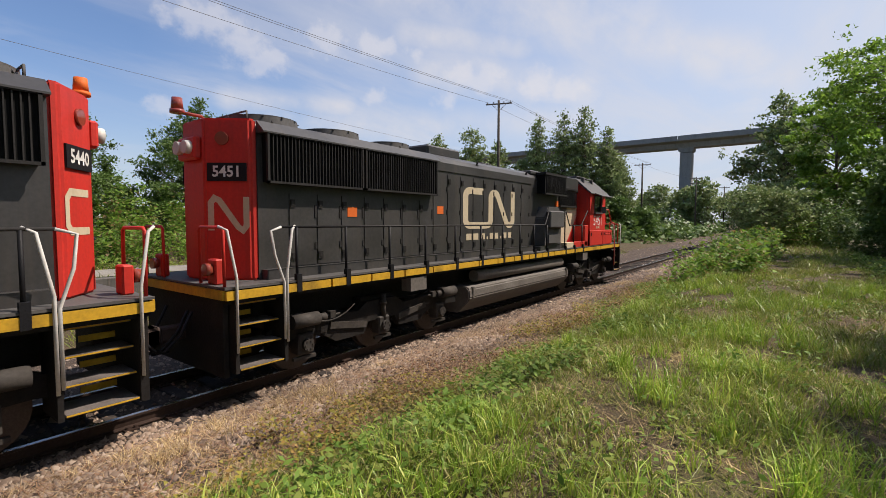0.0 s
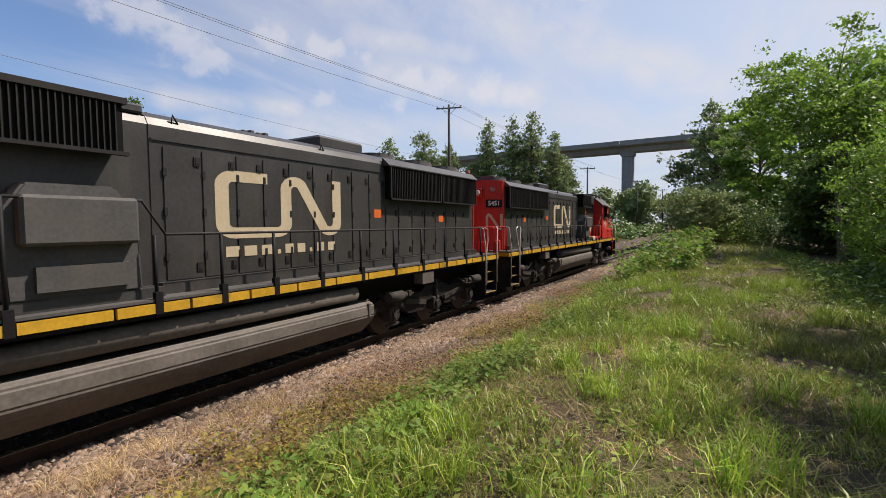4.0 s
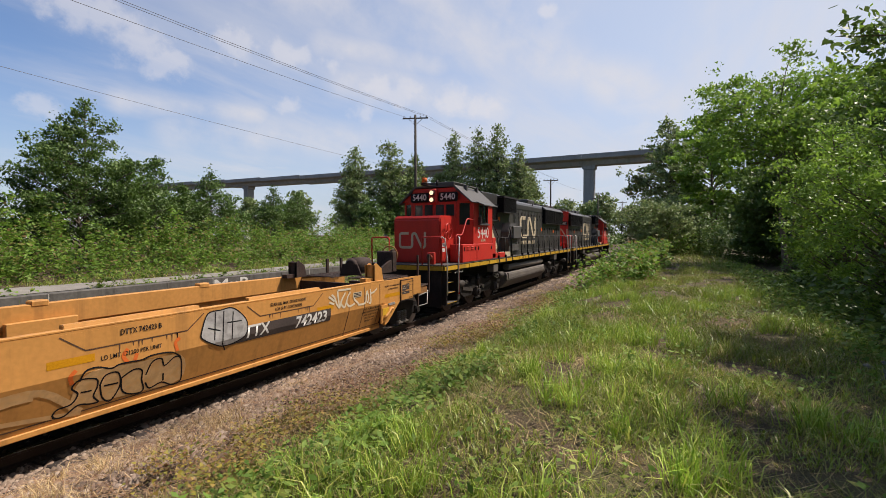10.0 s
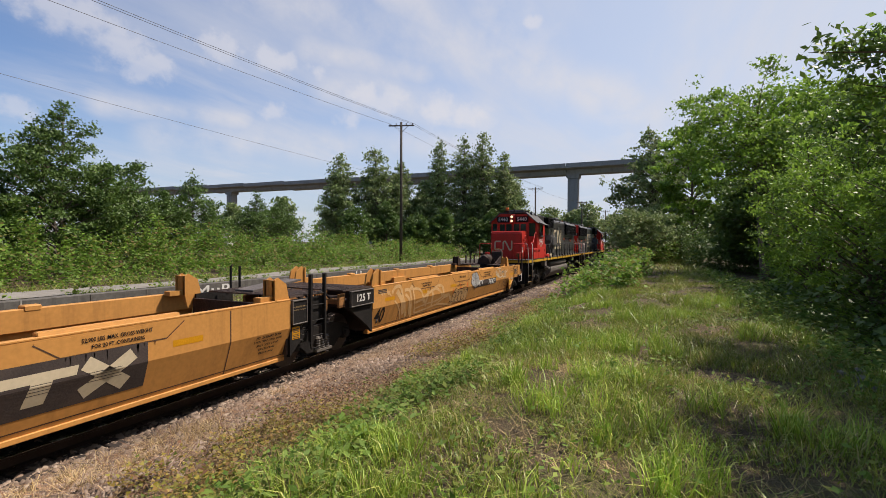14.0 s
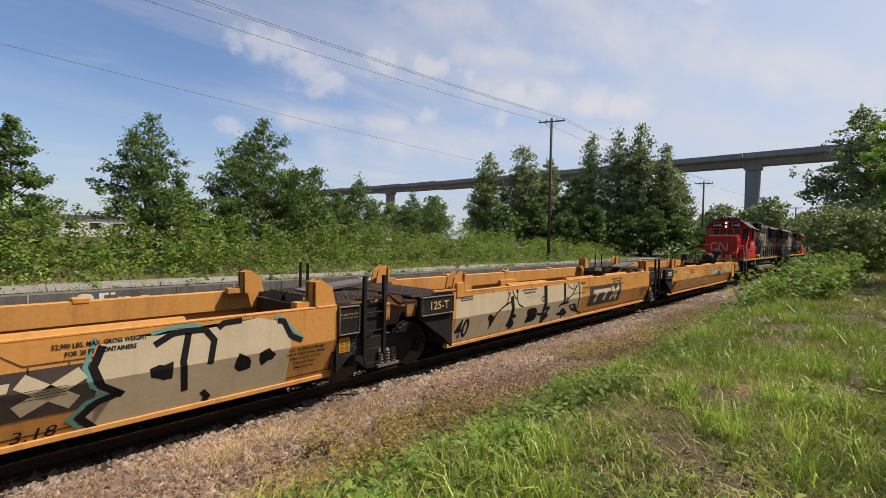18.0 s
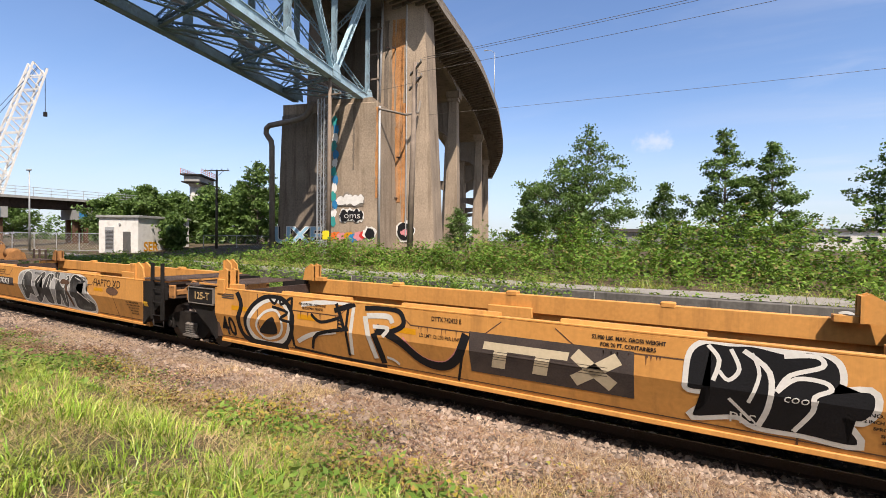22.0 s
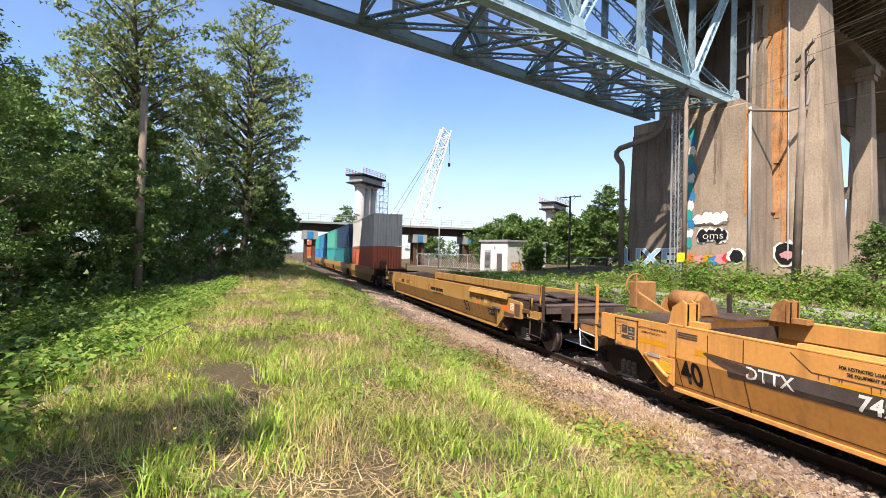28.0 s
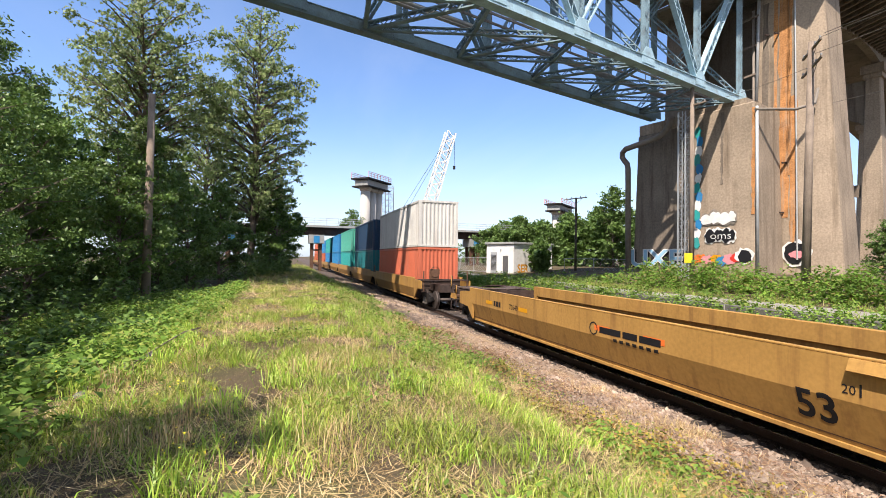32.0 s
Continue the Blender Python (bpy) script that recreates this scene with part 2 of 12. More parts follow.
def prism(bm, prof, a, b, axis="x", mi=0, bevel=0.0):
    """A closed profile of pairs, drawn along one axis from a to b: x takes (y, z), y takes (x, z), z takes (x, y)."""
    def at(p, d):
        return {"x": (d, p[0], p[1]), "y": (p[0], d, p[1]), "z": (p[0], p[1], d)}[axis]
    va = [bm.verts.new(at(p, a)) for p in prof]
    vb = [bm.verts.new(at(p, b)) for p in prof]
    n = len(prof)
    fs = [bm.faces.new([va[i], va[(i + 1) % n], vb[(i + 1) % n], vb[i]]) for i in range(n)]
    fs.append(bm.faces.new(va[::-1]))
    fs.append(bm.faces.new(vb))
    for f in fs:
        f.material_index = mi
    if bevel > 0:
        es = {e for f in fs for e in f.edges}
        r = bmesh.ops.bevel(bm, geom=list(es), offset=bevel, segments=2, affect="EDGES")
        for f in r["faces"]:
            f.material_index = mi
    bmesh.ops.recalc_face_normals(bm, faces=[f for f in fs if f.is_valid])
    return fs


def tube(bm, p, q, r, n=8, r2=None, mi=0, caps=True):
    p, q = Vector(p), Vector(q)
    d = (q - p)
    if d.length < 1e-6:
        return
    d.normalize()
    u = d.orthogonal().normalized()
    v = d.cross(u)
    r2 = r if r2 is None else r2
    ring = []
    for c, rr in ((p, r), (q, r2)):
        ring.append([bm.verts.new(c + (u * math.cos(2 * math.pi * i / n) + v * math.sin(2 * math.pi * i / n)) * rr) for i in range(n)])
    for i in range(n):
        f = bm.faces.new([ring[0][i], ring[0][(i + 1) % n], ring[1][(i + 1) % n], ring[1][i]])
        f.smooth = n > 6
        f.material_index = mi
    if caps:
        for k in (ring[0][::-1], ring[1]):
            f = bm.faces.new(k)
            f.material_index = mi


def pipe(bm, pts, r, n=6, mi=0):
    """One bent pipe through the points, closed at its ends."""
    P = [Vector(p) for p in pts]
    rings, u = [], None
    for i, p in enumerate(P):
        d = (P[min(i + 1, len(P) - 1)] - P[max(i - 1, 0)]).normalized()
        u = d.orthogonal().normalized() if u is None else (u - d * u.dot(d)).normalized()
        v = d.cross(u)
        rings.append([bm.verts.new(p + (u * math.cos(2 * math.pi * k / n) + v * math.sin(2 * math.pi * k / n)) * r) for k in range(n)])
    for a, b in zip(rings, rings[1:]):
        for k in range(n):
            f = bm.faces.new((a[k], a[(k + 1) % n], b[(k + 1) % n], b[k]))
            f.smooth = True
            f.material_index = mi
    bm.faces.new(rings[0][::-1])
    bm.faces.new(rings[-1])


def beam(bm, p, q, w, h, mi=0):
    """A square bar from p to q, w across and h deep."""
    p, q = Vector(p), Vector(q)
    d = (q - p).normalized()
    up = Vector((0, 0, 1)) if abs(d.z) < 0.95 else Vector((1, 0, 0))
    s = d.cross(up).normalized() * w / 2
    t = s.cross(d).normalized() * h / 2
    a = [bm.verts.new(p + i * s + j * t) for i, j in ((-1, -1), (1, -1), (1, 1), (-1, 1))]
    b = [bm.verts.new(q + i * s + j * t) for i, j in ((-1, -1), (1, -1), (1, 1), (-1, 1))]
    for i in range(4):
        bm.faces.new([a[i], a[(i + 1) % 4], b[(i + 1) % 4], b[i]]).material_index = mi
    bm.faces.new(a[::-1]).material_index = mi
    bm.faces.new(b).material_index = mi


# ---- materials ----
def mat(name, col, rough=0.7, metal=0.0, vary=0.25, scale=3.0, fine=40.0, bump=0.15, dirt=None, dirt_amount=0.4, dirt_scale=1.2, streak=False, spec=0.18, dist=0.02):
    """Base colour with broad and fine variation, fine relief, and stains of a second colour."""
    m = bpy.data.materials.new(name)
    m.use_nodes = True
    nt = m.node_tree
    n, l = nt.nodes, nt.links
    b = n["Principled BSDF"]
    co = n.new("ShaderNodeTexCoord")
    n1 = n.new("ShaderNodeTexNoise")
    n1.inputs["Scale"].default_value, n1.inputs["Detail"].default_value = scale, 5
    n2 = n.new("ShaderNodeTexNoise")
    n2.inputs["Scale"].default_value, n2.inputs["Detail"].default_value = fine, 4
    l.new(co.outputs["Object"], n1.inputs["Vector"])
    l.new(co.outputs["Object"], n2.inputs["Vector"])
    add = n.new("ShaderNodeMath")
    add.operation = "ADD"
    l.new(n1.outputs["Fac"], add.inputs[0])
    l.new(n2.outputs["Fac"], add.inputs[1])
    mr = n.new("ShaderNodeMapRange")
    mr.inputs["From Min"].default_value, mr.inputs["From Max"].default_value = 0.65, 1.35
    mr.inputs["To Min"].default_value, mr.inputs["To Max"].default_value = 1 - vary, 1 + vary
    l.new(add.outputs[0], mr.inputs["Value"])
    mul = n.new("ShaderNodeVectorMath")
    mul.operation = "SCALE"
    mul.inputs[0].default_value = col
    l.new(mr.outputs[0], mul.inputs["Scale"])
    out = mul.outputs[0]
    if dirt:
        n3 = n.new("ShaderNodeTexNoise")
        n3.inputs["Scale"].default_value, n3.inputs["Detail"].default_value, n3.inputs["Roughness"].default_value = dirt_scale, 8, 0.65
        if streak:
            mp = n.new("ShaderNodeMapping")
            mp.inputs["Scale"].default_value = (3.0, 3.0, 0.22)
            l.new(co.outputs["Object"], mp.inputs["Vector"])
            l.new(mp.outputs[0], n3.inputs["Vector"])
        else:
            l.new(co.outputs["Object"], n3.inputs["Vector"])
        r = n.new("ShaderNodeMapRange")
        r.inputs["From Min"].default_value, r.inputs["From Max"].default_value = 0.5, 0.72
        r.inputs["To Max"].default_value = dirt_amount
        l.new(n3.outputs["Fac"], r.inputs["Value"])
        mix = n.new("ShaderNodeMix")
        mix.data_type = "RGBA"
        l.new(r.outputs[0], mix.inputs["Factor"])
        l.new(out, mix.inputs["A"])
        mix.inputs["B"].default_value = (*dirt, 1)
        out = mix.outputs["Result"]
    l.new(out, b.inputs["Base Color"])
    rr = n.new("ShaderNodeMapRange")
    rr.inputs["To Min"].default_value, rr.inputs["To Max"].default_value = max(0.05, rough - 0.15), min(1, rough + 0.15)
    l.new(n1.outputs["Fac"], rr.inputs["Value"])
    l.new(rr.outputs[0], b.inputs["Roughness"])
    b.inputs["Metallic"].default_value = metal
    b.inputs["Specular IOR Level"].default_value = spec
    if bump > 0:
        bp = n.new("ShaderNodeBump")
        bp.inputs["Strength"].default_value, bp.inputs["Distance"].default_value = bump, dist
        l.new(n2.outputs["Fac"], bp.inputs["Height"])
        l.new(bp.outputs[0], b.inputs["Normal"])
    return m


M_GROUND = mat("soil_and_thatch", (0.085, 0.062, 0.038), 0.95, vary=0.5, scale=1.3, fine=45, bump=0.9, dirt=(0.075, 0.09, 0.03), dirt_amount=0.8, dirt_scale=0.7, dist=0.03)
M_BALLAST = mat("ballast", (0.085, 0.064, 0.052), 0.95, vary=0.55, scale=4, fine=30, bump=1.0, dist=0.05)
M_CONC = mat("weathered_concrete", (0.227, 0.197, 0.164), 0.9, vary=0.2, scale=0.5, fine=8, bump=0.3, dirt=(0.084, 0.0714, 0.0588), dirt_amount=0.75, dirt_scale=0.35, streak=True)
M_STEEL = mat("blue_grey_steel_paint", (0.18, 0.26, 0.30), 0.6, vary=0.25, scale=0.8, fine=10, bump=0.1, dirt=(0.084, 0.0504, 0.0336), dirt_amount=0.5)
M_YEL = mat("yellow_car_paint", (0.521, 0.248, 0.0672), 0.55, vary=0.14, scale=0.7, fine=14, bump=0.06, dirt=(0.168, 0.084, 0.0336), dirt_amount=0.45, streak=True)
M_BLACK = mat("black_loco_paint", (0.043, 0.041, 0.040), 0.40, spec=0.5, vary=0.3, scale=1.2, fine=18, bump=0.05, dirt=(0.084, 0.0689, 0.0554), dirt_amount=0.5, streak=True)
M_RED = mat("red_loco_paint", (0.50, 0.030, 0.020), 0.5, spec=0.3, vary=0.15, scale=1.0, fine=20, bump=0.05, dirt=(0.151, 0.0252, 0.0168), dirt_amount=0.4, streak=True)

def leafy(name, cols, rough=0.5, through=0.35, spec=0.22):
    """Leaves or blades: colour by island, part of the light passes through."""
    m = bpy.data.materials.new(name)
    m.use_nodes = True
    n, l = m.node_tree.nodes, m.node_tree.links
    b = n["Principled BSDF"]
    g = n.new("ShaderNodeNewGeometry")
    ramp = n.new("ShaderNodeValToRGB")
    e = ramp.color_ramp.elements
    while len(e) < len(cols):
        e.new(0.5)
    for i, c in enumerate(cols):
        e[i].position = i / (len(cols) - 1)
        e[i].color = (*c, 1)
    l.new(g.outputs["Random Per Island"], ramp.inputs["Fac"])
    co = n.new("ShaderNodeTexCoord")
    nz = n.new("ShaderNodeTexNoise")
    nz.inputs["Scale"].default_value, nz.inputs["Detail"].default_value = 0.5, 3
    l.new(co.outputs["Object"], nz.inputs["Vector"])
    mr = n.new("ShaderNodeMapRange")
    mr.inputs["From Min"].default_value, mr.inputs["From Max"].default_value = 0.3, 0.7
    mr.inputs["To Min"].default_value, mr.inputs["To Max"].default_value = 0.7, 1.3
    l.new(nz.outputs["Fac"], mr.inputs["Value"])
    sc = n.new("ShaderNodeVectorMath")
    sc.operation = "SCALE"
    l.new(ramp.outputs["Color"], sc.inputs[0])
    l.new(mr.outputs[0], sc.inputs["Scale"])
    l.new(sc.outputs[0], b.inputs["Base Color"])
    b.inputs["Roughness"].default_value = rough
    b.inputs["Specular IOR Level"].default_value = spec
    tr = n.new("ShaderNodeBsdfTranslucent")
    l.new(sc.outputs[0], tr.inputs["Color"])
    mx = n.new("ShaderNodeMixShader")
    mx.inputs[0].default_value = through
    l.new(b.outputs[0], mx.inputs[1])
    l.new(tr.outputs[0], mx.inputs[2])
    l.new(mx.outputs[0], n["Material Output"].inputs["Surface"])
    return m


def glowing(name, col, strength):
    m = bpy.data.materials.new(name)
    m.use_nodes = True
    b = m.node_tree.nodes["Principled BSDF"]
    b.inputs["Base Color"].default_value = (*col, 1)
    b.inputs["Emission Color"].default_value = (*col, 1)
    b.inputs["Emission Strength"].default_value = strength
    return m


def glass(name, col=(0.02, 0.025, 0.03)):
    m = bpy.data.materials.new(name)
    m.use_nodes = True
    b = m.node_tree.nodes["Principled BSDF"]
    b.inputs["Base Color"].default_value = (*col, 1)
    b.inputs["Roughness"].default_value = 0.06
    b.inputs["Specular IOR Level"].default_value = 0.8
    return m


M_CREAM = mat("cream_paint", (0.521, 0.437, 0.302), 0.55, vary=0.1, scale=2, fine=20, bump=0.04, dirt=(0.252, 0.168, 0.084), dirt_amount=0.3, streak=True)
M_WHITE = mat("white_paint", (0.605, 0.588, 0.554), 0.55, vary=0.1, scale=2, fine=20, bump=0.03, dirt=(0.252, 0.227, 0.185), dirt_amount=0.35)
M_STRIPE = mat("yellow_stripe", (0.521, 0.302, 0.0252), 0.6, vary=0.2, scale=3, fine=20, bump=0.03, dirt=(0.0672, 0.0504, 0.0252), dirt_amount=0.7)
M_FRAME = mat("grimy_underframe", (0.0143, 0.0126, 0.0118), 0.75, vary=0.4, scale=3, fine=25, bump=0.3, dirt=(0.0462, 0.0353, 0.0269), dirt_amount=0.5)
M_TANK = mat("dusty_black_tank", (0.13, 0.116, 0.103), 0.6, vary=0.3, scale=1.5, fine=15, bump=0.1, dirt=(0.109, 0.0924, 0.0756), dirt_amount=0.6)
M_TRUCK = mat("grimy_truck_steel", (0.042, 0.037, 0.033), 0.7, vary=0.35, scale=3, fine=20, bump=0.15, dirt=(0.10, 0.085, 0.07), dirt_amount=0.5)
M_ROOF = mat("dark_grey_roof", (0.085, 0.082, 0.08), 0.6, vary=0.25, scale=2, fine=20, bump=0.08, dirt=(0.118, 0.101, 0.084), dirt_amount=0.4)
M_GRILLE = mat("black_grille", (0.00504, 0.00504, 0.00504), 0.85, vary=0.3)
M_SLAT = mat("grille_slat", (0.0252, 0.0235, 0.0227), 0.6, vary=0.3)
M_RAILW = mat("pale_handrail", (0.521, 0.504, 0.47), 0.5, vary=0.15, fine=30, bump=0.05, dirt=(0.21, 0.126, 0.084), dirt_amount=0.4)
M_ORANGE = mat("orange_label", (0.63, 0.134, 0.0252), 0.6, vary=0.1)
M_RUST = mat("rusty_steel", (0.101, 0.0546, 0.0336), 0.8, vary=0.4, scale=4, fine=30, bump=0.3, dirt=(0.042, 0.0294, 0.0252), dirt_amount=0.6)
M_RUSTDK = mat("dark_brown_steel", (0.0462, 0.0319, 0.0269), 0.75, vary=0.4, scale=4, fine=30, bump=0.3, dirt=(0.101, 0.0588, 0.042), dirt_amount=0.5)
M_WHEEL = mat("wheel_steel", (0.084, 0.0672, 0.0588), 0.55, metal=0.6, vary=0.3)
M_GRATE = mat("steel_grating", (0.118, 0.101, 0.0924), 0.65, vary=0.4, scale=3, fine=60, bump=0.5)
M_INK = mat("black_spray_paint", (0.0101, 0.0101, 0.0118), 0.6, vary=0.2)
M_PINK = mat("pink_spray_paint", (0.521, 0.21, 0.227), 0.6, vary=0.15)
M_TEAL = mat("teal_spray_paint", (0.118, 0.302, 0.286), 0.6, vary=0.15)
M_BROWN = mat("dark_brown_panel", (0.0588, 0.0462, 0.042), 0.7, vary=0.25, dirt=(0.118, 0.084, 0.0672), dirt_amount=0.5)
M_TAPE = mat("reflective_tape", (0.521, 0.235, 0.0084), 0.4, vary=0.12)
M_CAST2 = mat("dark_lamp_rim", (0.05, 0.045, 0.04), 0.5, vary=0.2)
M_GLASS = glass("window_glass")
M_LAMP = glowing("headlight", (1.0, 0.62, 0.35), 1.3)
M_LENS = glass("dark_lens", (0.25, 0.05, 0.03))
M_GALV2 = mat("bare_metal", (0.42, 0.42, 0.41), 0.4, metal=0.5, vary=0.2, bump=0.05)
M_FEC = mat("ochre_car_paint", (0.32, 0.178, 0.05), 0.6, vary=0.2, scale=0.8, fine=14, bump=0.08, dirt=(0.134, 0.063, 0.0252), dirt_amount=0.7, streak=True)
M_TIE = mat("creosote_sleeper", (0.036, 0.029, 0.026), 0.9, vary=0.4, scale=4, fine=30, bump=0.5, dirt=(0.10, 0.08, 0.062), dirt_amount=0.5)
M_RAIL = mat("rusty_rail", (0.045, 0.029, 0.023), 0.6, metal=0.3, vary=0.3, bump=0.1)
M_RAILTOP = mat("polished_rail_head", (0.378, 0.361, 0.353), 0.25, metal=0.9, vary=0.1, bump=0.0)

# ---- ground ----
def smooth(a, b, v):
    t = min(1.0, max(0.0, (v - a) / (b - a)))
    return t * t * (3 - 2 * t)


def ground_z(x, y):
    """Height of the land: grass bank, ballast bed, strip, low retaining wall, land behind."""
    z = 1.08 - 0.95 * smooth(1.2, 5.4, y) - 0.33 * smooth(5.4, 7.2, y)
    z += 0.35 * smooth(10.5, 14.0, y)
    if y > 18.6:
        z = 0.75 + 0.9 * smooth(24, 40, y)
    if y < 0:
        z -= 0.45 * smooth(1.9, 4.0, -y) * smooth(2, 7, abs(x + 1)) + 0.7 * smooth(4, 14, -y)
    z += 0.06 * noise.noise((x * 0.35, y * 0.35, 0)) * (1 if y < 6 or y > 20 else 0.3)
    return z


def build_ground():
    xs = [-900, -500, -300, -200, -150, -110] + [-80 + i for i in range(0, 181, 1)] + [110, 150, 200, 300, 500, 900]
    ys = [-900, -400, -200, -100, -60, -40, -30] + [-24 + i for i in range(0, 24)] + [i * 0.5 for i in range(0, 37)] + [18.59, 18.61, 19, 20, 21, 22, 24, 26, 30, 35, 40, 50, 70, 100, 150, 250, 400, 900]
    bm = bmesh.new()
    vs = [[bm.verts.new((x, y, ground_z(x, y))) for y in ys] for x in xs]
    for i in range(len(xs) - 1):
        for j in range(len(ys) - 1):
            f = bm.faces.new((vs[i][j], vs[i + 1][j], vs[i + 1][j + 1], vs[i][j + 1]))
            f.smooth = True
            y = (ys[j] + ys[j + 1]) / 2
            f.material_index = 1 if 4.4 < y < 12.5 else 0
    tagged(link_mesh("ground", bm, [M_GROUND, M_BALLAST]), "grassy bank and gravel bed beside the railway", "ground", kind="structure")


build_ground()

# ---- the train ----
SPEED = 3.1
CARS = []      # thing, its place along the train
WHEELS = []    # wheelset, its place on the car, its radius


def font_bm(text, size, bold=0.0, align="CENTER"):
    """The flat letters of a word in the x-z plane, facing -y."""
    cu = bpy.data.curves.new("letters", "FONT")
    cu.body, cu.size, cu.offset, cu.align_x, cu.align_y = text, size, bold, align, "CENTER"
    cu.resolution_u = 2 if size < 0.5 else 4
    tmp = bpy.data.objects.new("letters", cu)
    me = bpy.data.meshes.new_from_object(tmp)
    bm = bmesh.new()
    bm.from_mesh(me)
    bpy.data.objects.remove(tmp)
    bpy.data.meshes.remove(me)
    for v in bm.verts:
        v.co = Vector((v.co.x, 0, v.co.y))
    return bm


def word(name, text, size, x, y, z, m, parent, wide=1.0, bold=0.0, lean=0.0):
    bm = font_bm(text, size, bold)
    for v in bm.verts:
        v.co = Vector((v.co.x * wide + v.co.z * lean + x, y, v.co.z + z))
    return part(name, bm, m, parent)


def stroke(bm, pts, w, close=False):
    """A flat band of width w through pairs (x, z), in the x-z plane facing -y, with mitred corners."""
    P = [Vector((a, b)) for a, b in pts]
    n = len(P)
    L, Rr = [], []
    for i in range(n):
        a = P[i - 1] if (i > 0 or close) else None
        b = P[(i + 1) % n] if (i < n - 1 or close) else None
        d1 = (P[i] - a).normalized() if a is not None else None
        d2 = (b - P[i]).normalized() if b is not None else None
        d1 = d2 if d1 is None else d1
        d2 = d1 if d2 is None else d2
        t = (d1 + d2)
        t = d1 if t.length < 1e-4 else t.normalized()
        nrm = Vector((-t.y, t.x))
        k = min(1.35, 1 / max(0.35, nrm.dot(Vector((-d1.y, d1.x)))))
        L.append(bm.verts.new((P[i].x + nrm.x * w / 2 * k, 0, P[i].y + nrm.y * w / 2 * k)))
        Rr.append(bm.verts.new((P[i].x - nrm.x * w / 2 * k, 0, P[i].y - nrm.y * w / 2 * k)))
    for i in range(n if close else n - 1):
        j = (i + 1) % n
        bm.faces.new((L[i], Rr[i], Rr[j], L[j]))


def arc(cx, cz, r, a0, a1, n=6, rz=None):
    rz = r if rz is None else rz
    return [(cx + r * math.cos(radians(a0 + (a1 - a0) * i / n)), cz + rz * math.sin(radians(a0 + (a1 - a0) * i / n))) for i in range(n + 1)]


def shift(bm, x, y, z):
    for v in bm.verts:
        v.co += Vector((x, y, z))
    return bm


def band_emblem(bm, h, w):
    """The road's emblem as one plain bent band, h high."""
    r = h * 0.17
    xl = h * 1.02
    xr = xl + h * 1.04
    stroke(bm, [(xl - 1.65 * w, h / 2)] + arc(r, h / 2 - r, r, 90, 180, 5) + arc(r, -h / 2 + r, r, 180, 270, 5)
           + arc(xl - r, -h / 2 + r, r, 270, 360, 5) + arc(xl + r, h / 2 - r, r, 180, 42, 6) + arc(xr - r, -h / 2 + r, r, 222, 360, 6) + [(xr, h / 2 + w / 2)], w)


def wheelset(parent, x, z, r, gauge=1.435):
    bm = bmesh.new()
    for s in (-1, 1):
        y = s * gauge / 2
        tube(bm, (0, y - 0.01 * s, 0), (0, y + 0.115 * s, 0), r, 28)
        tube(bm, (0, y - 0.04 * s, 0), (0, y - 0.01 * s, 0), r + 0.028, 28)
        tube(bm, (0, y + 0.115 * s, 0), (0, y + 0.125 * s, 0), r * 0.78, 24)
        tube(bm, (0, y + 0.12 * s, 0), (0, y + 0.19 * s, 0), r * 0.28, 14)
        for k in range(5):
            a = 2 * math.pi * k / 5
            tube(bm, (r * 0.55 * math.cos(a), y + 0.12 * s, r * 0.55 * math.sin(a)), (r * 0.55 * math.cos(a), y + 0.135 * s, r * 0.55 * math.sin(a)), r * 0.1, 8)
    tube(bm, (0, -gauge / 2, 0), (0, gauge / 2, 0), 0.085, 10)
    ob = part("wheelset", bm, M_WHEEL, parent)
    ob.location = (x, 0, z)
    WHEELS.append((ob, (x, 0, z), r))
    return ob


